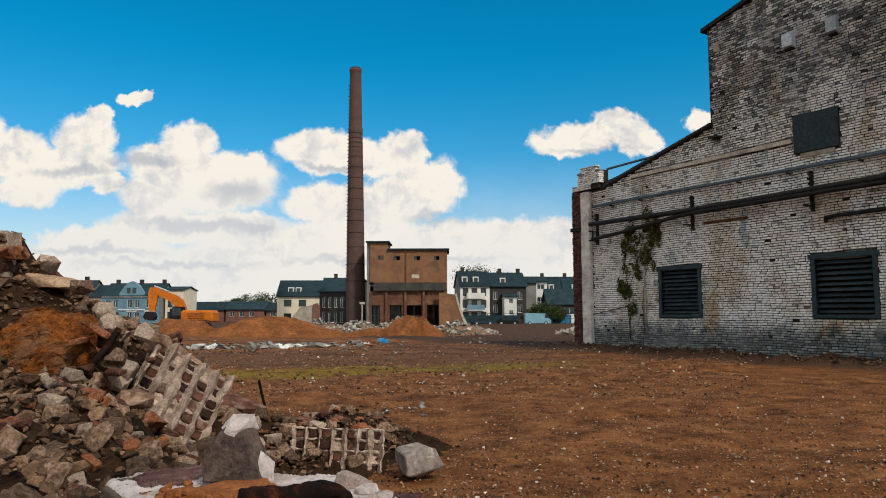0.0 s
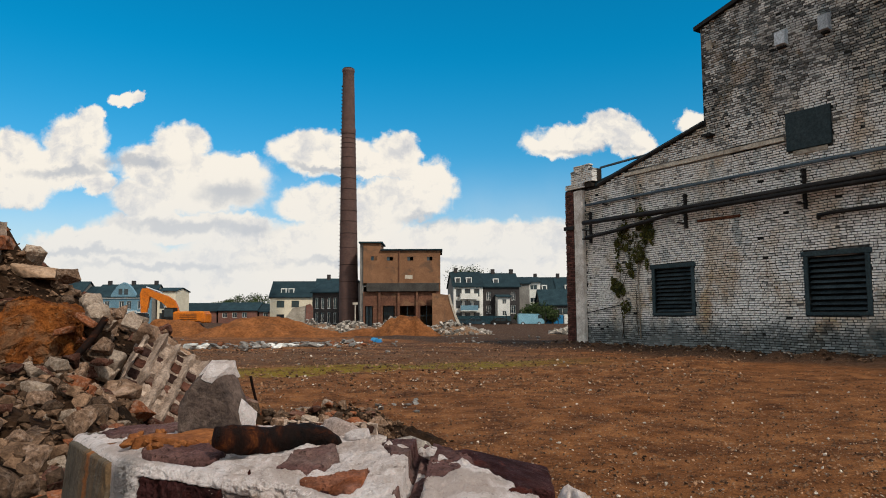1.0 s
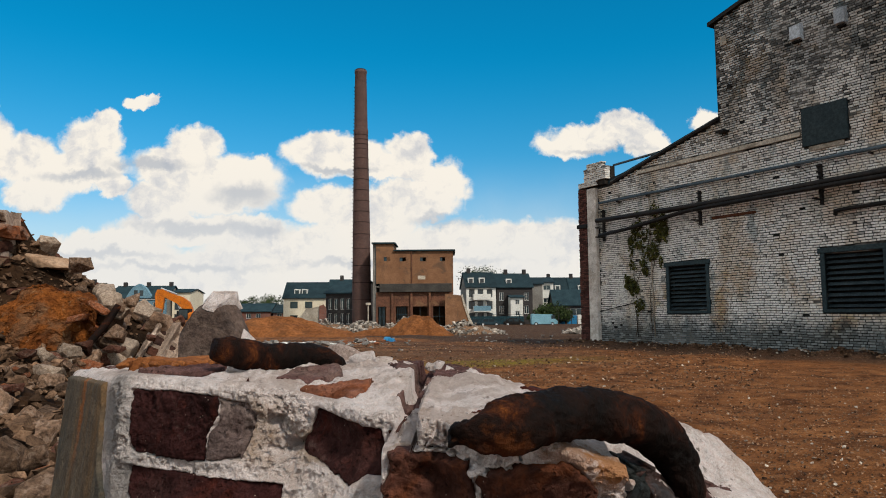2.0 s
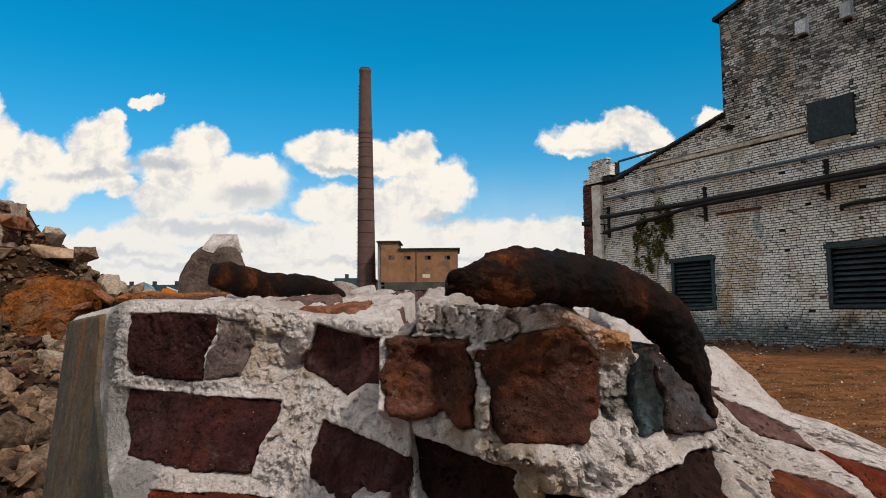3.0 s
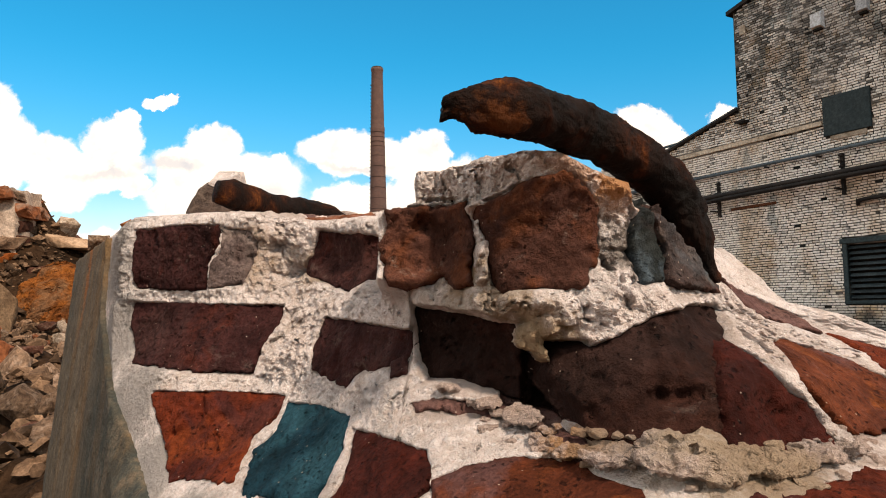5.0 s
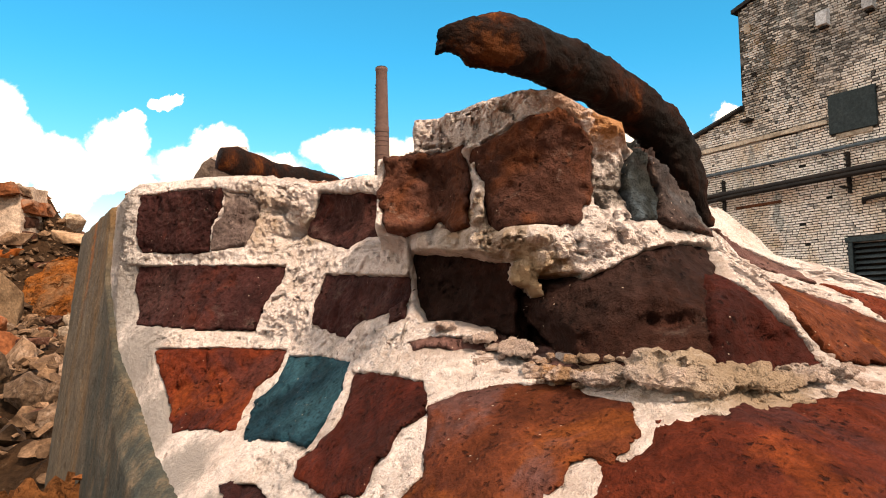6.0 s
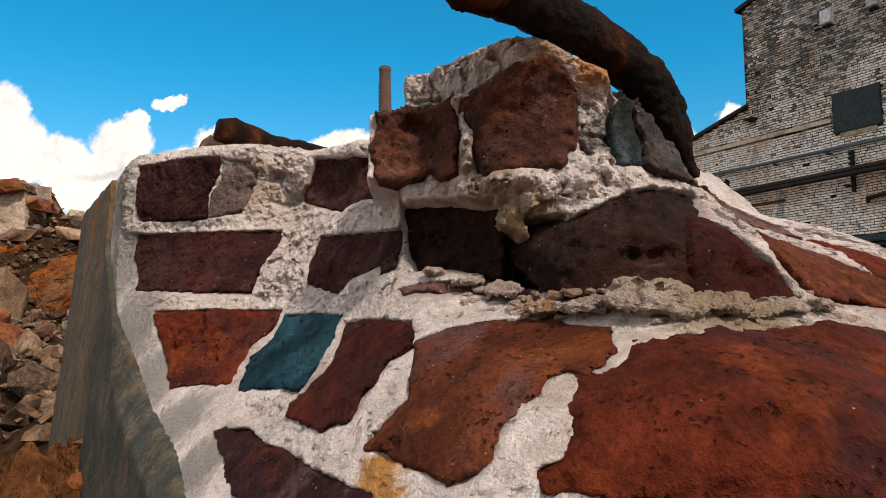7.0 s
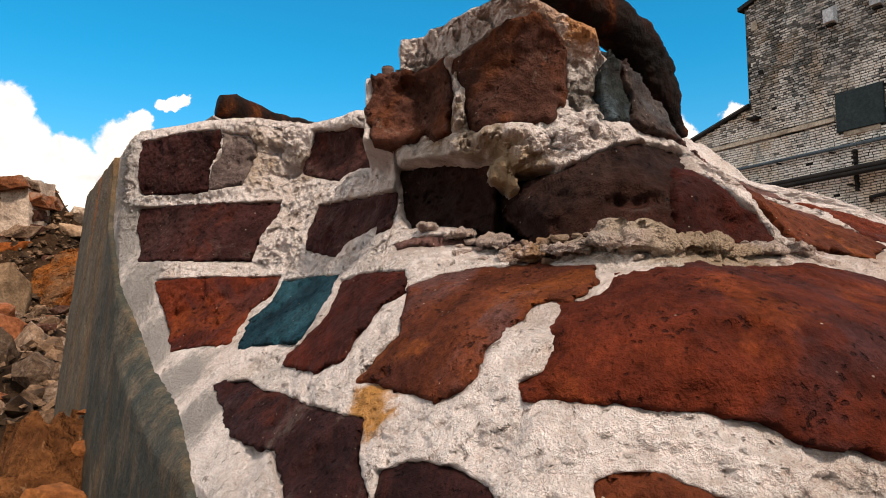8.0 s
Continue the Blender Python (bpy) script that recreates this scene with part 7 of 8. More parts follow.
def ledge_crumbs():
    """Sandy lumps and crumbs on the ledge under the upper courses."""
    rng = random.Random(19)

    def settle(name, b, z, s, seed, label, group, squash=1.0, cuts=2, amount=0.05):
        x, y, z = on_face(np.array([b * ARC]), np.array([z]), np.array([-0.001]))
        rock(name, (s * 1.9, s * 1.4, s * squash), seed, pose(float(x[0]), float(y[0]), float(z[0]), rng.uniform(-12, 12), rng.uniform(-12, 12), rng.uniform(0, 360)), SANDY_MORTAR, label, "crumb", group, cuts=cuts, amount=amount, points=20, square=0.4)

    for n, (b, z, s) in enumerate([(2.0, 0.801, 0.011), (2.9, 0.802, 0.016), (3.9, 0.804, 0.021), (4.6, 0.803, 0.018), (5.4, 0.801, 0.014), (6.3, 0.800, 0.012), (7.2, 0.801, 0.011), (8.1, 0.801, 0.012), (9.0, 0.802, 0.010), (-0.2, 0.812, 0.010), (0.8, 0.809, 0.011), (-1.2, 0.816, 0.008)]):
        settle("mortar_lump", b, z, s, 380 + n, "rough sandy lump of mortar bedded on the ledge", "mortar lumps on the ledge", 0.46, 4, 0.075)
    for n in range(110):
        b = rng.uniform(-0.5, 9.8)
        z = np.interp(b, [-0.5, 1.5, 4, 6, 8, 9.8], [0.810, 0.802, 0.803, 0.800, 0.801, 0.801]) + rng.uniform(-0.006, 0.005)
        settle("mortar_crumb", b, z, rng.uniform(0.0015, 0.0045), 400 + n % 30, "sandy crumb of mortar on the block's ledge", "mortar crumbs on the ledge", 0.9, 1)


ledge_crumbs()

# ---- heap of demolition rubble ----
HEAP_STONE = surf("brown_grey_rubble_stone", (0.060, 0.036, 0.024), (0.27, 0.170, 0.112), 9, 110, bump=1.0, depth=0.012, vary=0.55, stain=((0.42, 0.31, 0.24), 0.5, 7), fleck=((0.022, 0.013, 0.010), 0.7, 40), gloss=0.08)
HEAP_PLUM = surf("plum_rubble_brick", (0.045, 0.018, 0.012), (0.13, 0.056, 0.038), 10, 90, bump=0.9, depth=0.008, vary=0.35, stain=((0.23, 0.18, 0.145), 0.5, 8), gloss=0.08)
HEAP_RED = surf("red_rubble_brick", (0.11, 0.036, 0.016), (0.27, 0.095, 0.042), 10, 90, bump=0.9, depth=0.008, vary=0.3, gloss=0.08, stain=((0.30, 0.22, 0.17), 0.5, 8))
HEAP_PALE = surf("pale_rubble_mortar", (0.17, 0.125, 0.092), (0.40, 0.32, 0.255), 10, 90, bump=0.9, depth=0.008, vary=0.3, gloss=0.08, stain=((0.16, 0.09, 0.05), 0.5, 8))
ORANGE_CONCRETE = surf("orange_stained_concrete", (0.075, 0.022, 0.007), (0.25, 0.080, 0.017), 11, 70, bump=1.0, depth=0.05, vary=0.03, stain=((0.18, 0.10, 0.055), 0.75, 6), fleck=((0.34, 0.21, 0.11), 0.6, 26), pits=0.5, gloss=0.08)
AMBER_SLAB = surf("amber_sandstone", (0.22, 0.13, 0.075), (0.40, 0.27, 0.18), 6, 60, vary=0.05)

# dark soil, its near-black colour also painting shaded gaps between stones
SHADED_HEAP_DIRT = surf("shaded_heap_dirt", (0.009, 0.006, 0.004), (0.045, 0.023, 0.012), 5, 60, bump=1.0, depth=0.03, vary=0.02, fleck=((0.15, 0.10, 0.065), 0.6, 25), gloss=0.05)
FLANK_OUT = [0.0, 0.09, 0.26, 0.44, 0.68, 0.89, 1.03, 1.22, 1.5, 1.8, 2.4]
FLANK_UP = [1.55, 1.37, 1.25, 1.08, 0.96, 0.87, 0.71, 0.41, 0.14, -0.05, -0.5]


def to_line(x, y, a, b):
    ax, ay = a
    ex, ey = b[0] - ax, b[1] - ay
    t = np.clip(((x - ax) * ex + (y - ay) * ey) / (ex * ex + ey * ey), 0, 1)
    return np.hypot(x - ax - t * ex, y - ay - t * ey), t


def heap_height(x, y):
    d, _ = to_line(x, y, (-2.45, 4.0), (-6.5, 4.6))
    peak = np.interp(d, FLANK_OUT, FLANK_UP)
    d, t = to_line(x, y, (-0.35, 0.75), (-1.95, 3.2))
    spur = 0.56 + 0.24 * t - 0.75 * np.maximum(0, d - 0.22)
    d = np.hypot((x - 0.02) / 1.25, y - 0.55)
    foot = 0.60 - 0.9 * np.maximum(0, d - 0.24)
    d, t = to_line(x, y, (-1.6, 4.4), (-0.7, 5.6))
    tail = 0.28 - 0.35 * d
    d, t = to_line(x, y, (-2.3, 4.6), (-2.4, 7.0))
    rear = 0.75 - 0.45 * t - 0.6 * d
    z = np.maximum.reduce([peak, spur, foot, tail, rear])
    return z + 0.025 * waves(x, y, 21, 0.35) + 0.012 * waves(x, y, 22, 0.12)


def heap_at(x, y):
    return float(heap_height(np.array(x), np.array(y)))


heap_xs = np.concatenate([np.arange(-8, -0.7, 0.05), np.arange(-0.7, 0.55, 0.012), np.arange(0.55, 1.8, 0.06)])
heap_ys = np.concatenate([np.arange(-1.0, 0.1, 0.06), np.arange(0.1, 1.0, 0.012), np.arange(1.0, 9.0, 0.05)])
tagged(sheet("rubble_heap", heap_xs, heap_ys, lambda x, y: heap_height(x, y) - 0.01, SHADED_HEAP_DIRT), "dark brown soil and fine rubble of the heap", "rubble", kind="stuff")


def rubble_mesh(name, seed, size, material, square=0.65, points=16, cuts=2, amount=0.022):
    rng = random.Random(seed)
    bm = hull_rock(rng, size, points, square)
    bmesh.ops.bevel(bm, geom=bm.edges[:], offset=min(size) * 0.02, segments=1, affect="EDGES", clamp_overlap=True)
    roughen(bm, amount * 1.4 * max(size), 4.0 / max(size), cuts, seed, 4)
    mesh = bpy.data.meshes.new(name)
    bmesh.ops.recalc_face_normals(bm, faces=bm.faces[:])
    bm.to_mesh(mesh)
    bm.free()
    mesh.materials.append(material)
    return mesh


KINDS = [(HEAP_STONE, "angular brown-grey rubble stone on the heap", "rubble_stone"), (HEAP_PLUM, "broken plum-coloured brick on the heap", "broken_brick"),
         (HEAP_RED, "broken red brick on the heap", "broken_brick"), (HEAP_PALE, "pale lump of broken mortar on the heap", "mortar_lump")]


def strew_heap():
    rng = random.Random(77)
    meshes = {}
    for k, (material, _, name) in enumerate(KINDS):
        brickish = k in (1, 2)
        meshes[k] = [rubble_mesh(name, 300 + 20 * k + n, (1.0, rng.uniform(0.5, 0.75) if brickish else rng.uniform(0.6, 0.95), rng.uniform(0.28, 0.4) if brickish else rng.uniform(0.4, 0.8)),
                                 material, 0.94 if brickish else 0.78, 26 if brickish else 18) for n in range(7)]
    placed = []

    def drop(x, y, size, k, sunk=0.15, tilt=35):
        z = heap_at(x, y)
        _, label, name = KINDS[k]
        ob = new(name, rng.choice(meshes[k]))
        ob.matrix_basis = pose(x, y, z + size * (0.32 - sunk), rng.uniform(-tilt, tilt), rng.uniform(-tilt, tilt), rng.uniform(0, 360)) @ Matrix.Diagonal((size, size, size, 1))
        tagged(ob, label, "rubble", "rubble stones of the heap")
        placed.append((x, y, size))

    tries = 0
    while len(placed) < 520 and tries < 20000:
        tries += 1
        n = len(placed)
        size = rng.uniform(0.19, 0.26) if n < 16 else rng.uniform(0.115, 0.17) if n < 150 else rng.uniform(0.065, 0.115)
        x, y = rng.uniform(-3.3, -0.25), rng.uniform(0.9, 5.6)
        if x < -0.72 * y - 0.45 or heap_at(x, y) < 0.12 or (y < 2.3 and rng.random() < 0.25) or (size > 0.15 and y < 2.8):
            continue
        if math.hypot(x + 1.90, y - 3.35) < 0.30 or (size > 0.11 and -1.95 < x < -1.5 and 2.6 < y < 3.1 and x < -0.56 * y + 0.1) or math.hypot(x + 1.33, y - 3.45) < 0.24 or (x > -0.62 and y < 1.15) or (x < -2.05 and 3.3 < y < 3.95):
            continue
        if any(math.hypot(x - a, y - b) < 0.33 * (size + s) for a, b, s in placed):
            continue
        drop(x, y, size, rng.choices((0, 1, 2, 3), (48, 24, 16, 12))[0])
    # bricks and stones packed between the orange chunk and the wall fragment
    for n in range(34):
        t = rng.random()
        x, y = -1.78 + 0.42 * t + rng.uniform(-0.06, 0.06), 3.16 + 0.30 * rng.random()
        k, size = rng.choices((0, 1, 2, 3), (45, 22, 15, 18))[0], rng.uniform(0.09, 0.15)
        ob = new(KINDS[k][2], rng.choice(meshes[k]))
        z = 0.50 + 0.50 * rng.random() * (1 - 0.35 * t) + 0.9 * (y - 3.16)
        ob.matrix_basis = pose(x, y, z, rng.uniform(-35, 35), rng.uniform(-10, 45), rng.uniform(0, 360)) @ Matrix.Diagonal((size, size, size, 1))
        tagged(ob, KINDS[k][1], "rubble", "rubble stones of the heap")
    # low scatter towards the open ground
    for _ in range(40):
        x, y = rng.uniform(-1.5, -0.35), rng.uniform(4.0, 6.6)
        k = rng.choices((0, 1, 3), (70, 12, 18))[0]
        size = rng.uniform(0.06, 0.16)
        ob = new(KINDS[k][2], rng.choice(meshes[k]))
        base = max(heap_at(x, y), float(ground_height(np.array(x), np.array(y))))
        ob.matrix_basis = pose(x, y, base + size * 0.2, rng.uniform(-20, 20), rng.uniform(-20, 20), rng.uniform(0, 360)) @ Matrix.Diagonal((size, size, size, 1))
        tagged(ob, KINDS[k][1].replace("on the heap", "beside the heap"), "rubble", "rubble stones beside the heap")


strew_heap()


def strew_grit(name, count, pick, size, seed, material, label):
    """Countless small stones in one mesh."""
    rng = np.random.default_rng(seed)
    shapes = []
    for k in range(5):
        bm = hull_rock(random.Random(seed + k), (1, 0.8, 0.6), 9, 0.5)
        bmesh.ops.triangulate(bm, faces=bm.faces[:])
        bm.verts.index_update()
        shapes.append((np.array([v.co[:] for v in bm.verts]), np.array([[v.index for v in f.verts] for f in bm.faces])))
        bm.free()
    verts, faces, base = [], [], 0
    for _ in range(count):
        x, y, z = pick(rng)
        v, f = shapes[rng.integers(5)]
        s = size[0] + (size[1] - size[0]) * rng.random() ** 2.5
        a, b = rng.uniform(0, 6.28, 2)
        turn = np.array(Euler((rng.uniform(-0.5, 0.5), rng.uniform(-0.5, 0.5), a)).to_matrix())
        verts.append(v @ turn.T * s + (x, y, z + 0.22 * s))
        faces.append(f + base)
        base += len(v)
    mesh = bpy.data.meshes.new(name)
    mesh.from_pydata(np.concatenate(verts).tolist(), [], np.concatenate(faces).tolist())
    mesh.materials.append(material)
    return tagged(new(name, mesh), label, "gravel", kind="stuff")


def heap_spot(rng):
    while True:
        x, y = rng.uniform(-3.4, -0.15), rng.uniform(0.25, 6.0)
        z = heap_at(x, y)
        if z > 0.05 and x > -0.75 * y - 0.5:
            return x, y, z


HEAP_GRIT = surf("rubble_grit", (0.035, 0.020, 0.012), (0.19, 0.115, 0.072), 30, 200, vary=0.6, island=True, gloss=0.08)

def soil_by_block():
    xs, ys = np.arange(-0.62, 0.02, 0.005), np.arange(0.10, 0.66, 0.005)

    def crumbly(x, y):
        return bumps(x, y, 0 * x, 42, 5, 3.0) + 0.35 * np.tanh(5 * bumps(x, y, 0 * x, 75, 3, 8.0))

    def bell(x, y):
        z = 0.475 + 0.225 * np.exp(-(((x + 0.165) / 0.095) ** 2 + ((y - 0.40) / 0.13) ** 2)) + 0.025 * np.exp(-(((x + 0.36) / 0.18) ** 2 + ((y - 0.42) / 0.2) ** 2))
        return z + 0.007 * waves(x, y, 61, 0.05) + 0.005 * waves(x, y, 62, 0.02) + 0.003 * waves(x, y, 63, 0.009) + 0.008 * crumbly(x, y)

    tagged(sheet("soil_spill", xs, ys, bell, LOOSE_SOIL), "loose orange soil spilled against the masonry block", "soil")
    rng = random.Random(66)
    for n in range(130):
        x, y, s = rng.uniform(-0.50, -0.09), rng.uniform(0.18, 0.56), rng.choice((0.006, 0.008, 0.011, 0.016))
        z = float(bell(np.array(x), np.array(y)))
        rock("soil_clod", (s * 1.6, s * 1.3, s), 640 + n % 12, pose(x, y, z + s * 0.15, rng.uniform(-30, 30), rng.uniform(-30, 30), rng.uniform(0, 360)), ORANGE_CRUMB if n % 4 else TAN_CLOD, "small clod on the loose soil spill", "clod", "clods on the soil spill", cuts=2, amount=0.05)
    rock("soil_clod", (0.034, 0.03, 0.03), 659, pose(-0.055, 0.205, 0.70, 10, 20, 40), ORANGE_CRUMB, "orange clod lying against the masonry block", "clod", cuts=3, amount=0.07)
    rock("grey_pebble", (0.045, 0.03, 0.022), 660, pose(-0.30, 0.44, 0.640, 0, 12, 30), HEAP_PALE, "smooth grey pebble in the loose soil", "stone", cuts=2, amount=0.02)


TAN_CLOD = surf("tan_clod", (0.16, 0.085, 0.04), (0.34, 0.20, 0.11), 30, 200, bump=1.0, depth=0.004, vary=0.2, gloss=0.08)
soil_by_block()
strew_grit("heap_grit", 9000, heap_spot, (0.015, 0.075), 31, HEAP_GRIT, "small broken stone and grit between the rubble")


def orange_chunk():
    bm = hull_rock(random.Random(5), (0.52, 0.34, 0.58), 30, 0.75)
    bmesh.ops.bevel(bm, geom=bm.edges[:], offset=0.02, segments=2, affect="EDGES", clamp_overlap=True)
    roughen(bm, 0.034, 6, 4, 2.0, 6)
    roughen(bm, 0.012, 28, 0, 9.0, 4)
    tagged(part("concrete_chunk", bm, ORANGE_CONCRETE, at=pose(-1.89, 3.40, 0.85, -14, 12, 8)), "large rough concrete chunk stained orange in the heap", "concrete")


orange_chunk()


def heap_slab(name, size, seed, at, material, label):
    bm = hull_rock(random.Random(seed), size, 26, 0.92)
    bmesh.ops.bevel(bm, geom=bm.edges[:], offset=min(size) * 0.06, segments=1, affect="EDGES", clamp_overlap=True)
    roughen(bm, 0.03 * max(size), 3 / max(size), 3, seed)
    return tagged(part(name, bm, material, at=at), label, "rubble")


def brick_stack():
    """Leaning stub of old wall on the heap: five courses, broken at the edges."""
    rng = random.Random(23)
    stack = thing("wall_fragment", pose(-2.66, 3.62, 1.10, 2, -3, 6), "leaning stub of brown brick wall with orange and plum bricks", "masonry")
    body = boxed(-0.30, 0.03, 0.0, 0.29, 0.34, 0.44)
    bmesh.ops.subdivide_edges(body, edges=body.edges[:], cuts=12, use_grid_fill=True)
    roughen(body, 0.02, 9, 0, 4)
    part("mortar", body, PANEL_MORTAR, stack)
    kinds = [rubble_mesh("brick", 860 + k, (0.215, 0.11, 0.078), m, 0.93, 24, 2, 0.03) for k, m in enumerate((HEAP_RED, HEAP_PLUM, HEAP_STONE, ORANGE_BRICK, HEAP_STONE))]
    for row in range(5):
        for k, (x, y, turn) in enumerate([(-0.20, 0.02, 0), (0.03, 0.02, 0), (0.245, 0.02, 0), (0.27, 0.14, 90), (0.27, 0.30, 90)]):
            if rng.random() < 0.12 or (row == 4 and k in (0, 4)):
                continue
            ob = new("brick", rng.choice(kinds))
            ob.parent = stack
            ob.matrix_basis = pose(x + (row % 2) * 0.05 - 0.03 + rng.uniform(-0.02, 0.02), y + rng.uniform(-0.03, 0.02), 0.045 + row * 0.090, rng.uniform(-5, 5), rng.uniform(-5, 5), turn + rng.uniform(-8, 8))
    heap_slab("sandstone_block", (0.50, 0.30, 0.24), 22, pose(-2.56, 3.52, 0.80, 4, 6, 10), TAN_STONE, "tan sandstone block under the brick wall stub")
    heap_slab("rubble_stone", (0.16, 0.16, 0.20), 24, pose(-2.22, 3.66, 1.02, 10, 4, 30), HEAP_PLUM, "dark stone wedged under the brick wall stub")
    heap_slab("rubble_stone", (0.14, 0.13, 0.16), 25, pose(-2.10, 3.56, 0.70, 10, 20, 60), HEAP_STONE, "brown-grey rubble stone low in the heap")


HEAP_DARK = surf("dark_rubble_brick", (0.018, 0.010, 0.009), (0.055, 0.028, 0.022), 10, 90, bump=0.9, depth=0.008, vary=0.3, gloss=0.08)
PANEL_MORTAR = surf("panel_mortar", (0.24, 0.175, 0.135), (0.50, 0.39, 0.315), 10, 90, bump=1.0, depth=0.008, vary=0.1, gloss=0.08)
ORANGE_BRICK = surf("orange_brick", (0.20, 0.050, 0.014), (0.36, 0.11, 0.026), 10, 90, bump=0.9, depth=0.006, vary=0.2, gloss=0.08)
TAN_STONE = surf("tan_sandstone", (0.10, 0.060, 0.035), (0.24, 0.155, 0.095), 8, 90, bump=1.0, depth=0.01, vary=0.1, stain=((0.34, 0.27, 0.20), 0.5, 5), gloss=0.08)
brick_stack()
heap_slab("stone_slab", (0.30, 0.20, 0.07), 13, pose(-2.20, 3.95, 1.27, 8, 14, 10), AMBER_SLAB, "thin amber sandstone slab on the heap")
heap_slab("concrete_slab", (0.24, 0.18, 0.11), 14, pose(-1.74, 3.86, 1.00, 10, 24, 35), HEAP_STONE, "flat grey concrete slab lying on the heap")
heap_slab("concrete_slab", (0.26, 0.20, 0.10), 15, pose(-1.42, 3.92, 0.82, -8, 42, 30), HEAP_STONE, "tilted grey concrete slab on the heap")
heap_slab("concrete_slab", (0.52, 0.36, 0.10), 16, pose(-1.60, 5.60, 0.34, 6, 12, -10), HEAP_PLUM, "flat dark slab at the heap's foot")
heap_slab("red_block", (0.20, 0.14, 0.10), 17, pose(-1.62, 2.30, 0.78, 10, -10, 40), HEAP_RED, "red brick block lying on the heap")
heap_slab("red_block", (0.22, 0.13, 0.12), 18, pose(-1.32, 2.0, 0.72, -12, 10, 70), HEAP_RED, "red brick block lying on the heap")
heap_slab("pale_block", (0.17, 0.2, 0.26), 19, pose(-1.86, 2.78, 0.88, 5, -8, 15), TAN_STONE, "tan upright sandstone block on the heap")


def brick_panel(at, cols, rows, seed, label, brick=(0.066, 0.052, 0.11), joint=0.022, missing=0.25):
    """A fragment of a brick pier: mortar ribs with bricks, some broken out."""
    rng = random.Random(seed)
    panel = thing("brick_fragment", at, label, "masonry")
    w, h = cols * (brick[0] + joint), rows * (brick[1] + joint)
    body = boxed(-w / 2, 0.022, -h / 2, w / 2, brick[2] + 0.03, h / 2)
    bmesh.ops.subdivide_edges(body, edges=body.edges[:], cuts=44, use_grid_fill=True)
    for v in body.verts:
        if v.co.y < 0.06:
            rib = 0.5 + 0.5 * math.cos(2 * math.pi * (v.co.x + w / 2) / (brick[0] + joint))
            bed = 0.5 + 0.5 * math.cos(2 * math.pi * (v.co.z + h / 2) / (brick[1] + joint))
            v.co.y -= max(0.070 * rib ** 2.6, 0.026 * bed ** 5)
    roughen(body, 0.014, 16, 0, seed + 2, 4)
    roughen(body, 0.03, 4, 0, seed + 5, 2)
    part("mortar", body, PANEL_MORTAR, panel)
    ones = []
    for k in range(4):
        bm = boxed(-brick[0] * 0.49, 0, -brick[1] * 0.49, brick[0] * 0.49, brick[2], brick[1] * 0.49, bevel=0.004)
        roughen(bm, 0.010, 22, 2, seed * 7 + k)
        one = part("brick", bm, HEAP_DARK if k % 2 else HEAP_PLUM)
        ones.append(one.data)
        bpy.data.objects.remove(one)
    for c in range(cols):
        for r in range(rows):
            if rng.random() < missing:
                continue
            ob = new("brick", rng.choice(ones))
            ob.parent = panel
            shift = (r % 2) * 0.01
            ob.matrix_basis = pose(-w / 2 + (c + 0.5) * (brick[0] + joint) + shift, rng.uniform(-0.014, 0.016), -h / 2 + (r + 0.5) * (brick[1] + joint), rng.uniform(-6, 6), rng.uniform(-6, 6), rng.uniform(-6, 6))
    return panel


brick_panel(pose(-1.30, 3.50, 0.62, -38, 32, 28), 5, 8, 3, "tilted fragment of brick wall with pale mortar ribs on the heap")
brick_panel(pose(-0.63, 4.72, 0.14, -14, 4, 8), 7, 4, 4, "small broken brick fragment with mortar ribs on the soil", missing=0.12)


def bent_rod(name, path, radius, label, material=RUST_FAR):
    fine = [Vector(path[0])]
    for a, b in zip(path, path[1:]):
        fine += [Vector(a).lerp(Vector(b), k / 4) for k in range(1, 5)]
    for _ in range(2):
        fine = [fine[0]] + [(p + 2 * q + r) / 4 for p, q, r in zip(fine, fine[1:], fine[2:])] + [fine[-1]]
    tagged(part(name, tube(bmesh.new(), fine, radius, 10), material, smooth=True), label, "iron bar")


for n, (x, y, z, s) in enumerate([(-1.52, 3.36, 0.80, 0.17), (-1.42, 3.30, 0.66, 0.16), (-1.50, 3.22, 0.56, 0.18), (-1.36, 3.20, 0.50, 0.14), (-1.60, 3.44, 0.93, 0.15), (-1.44, 3.62, 0.92, 0.13), (-1.28, 3.16, 0.40, 0.15)]):
    rock("rubble_stone", (s * 1.2, s, s * 0.8), 520 + n, pose(x, y, z, 12 * n, 25 - 9 * n, 40 * n), HEAP_STONE if n % 3 else HEAP_PALE, "angular rubble stone lying against the wall fragment", "rubble", "rubble stones of the heap", cuts=2, amount=0.03)
bent_rod("rusty_rod", [(-1.50, 3.28, 1.01), (-1.53, 3.24, 0.93), (-1.56, 3.18, 0.86), (-1.62, 3.16, 0.78), (-1.63, 3.18, 0.66)], 0.017, "bent rusty iron rod sticking out of the heap")
bent_rod("rusty_rod", [(-1.36, 3.08, 0.62), (-1.33, 3.04, 0.585), (-1.36, 3.0, 0.54), (-1.42, 2.98, 0.52), (-1.50, 3.05, 0.52)], 0.015, "hooked rusty iron rod sticking out of the heap")
bent_rod("rusty_rod", [(-1.71, 7.10, -0.1), (-1.72, 7.10, 0.08), (-1.745, 7.08, 0.18), (-1.77, 7.06, 0.30), (-1.79, 7.05, 0.40)], 0.014, "thin bent rusty rod standing in the soil")
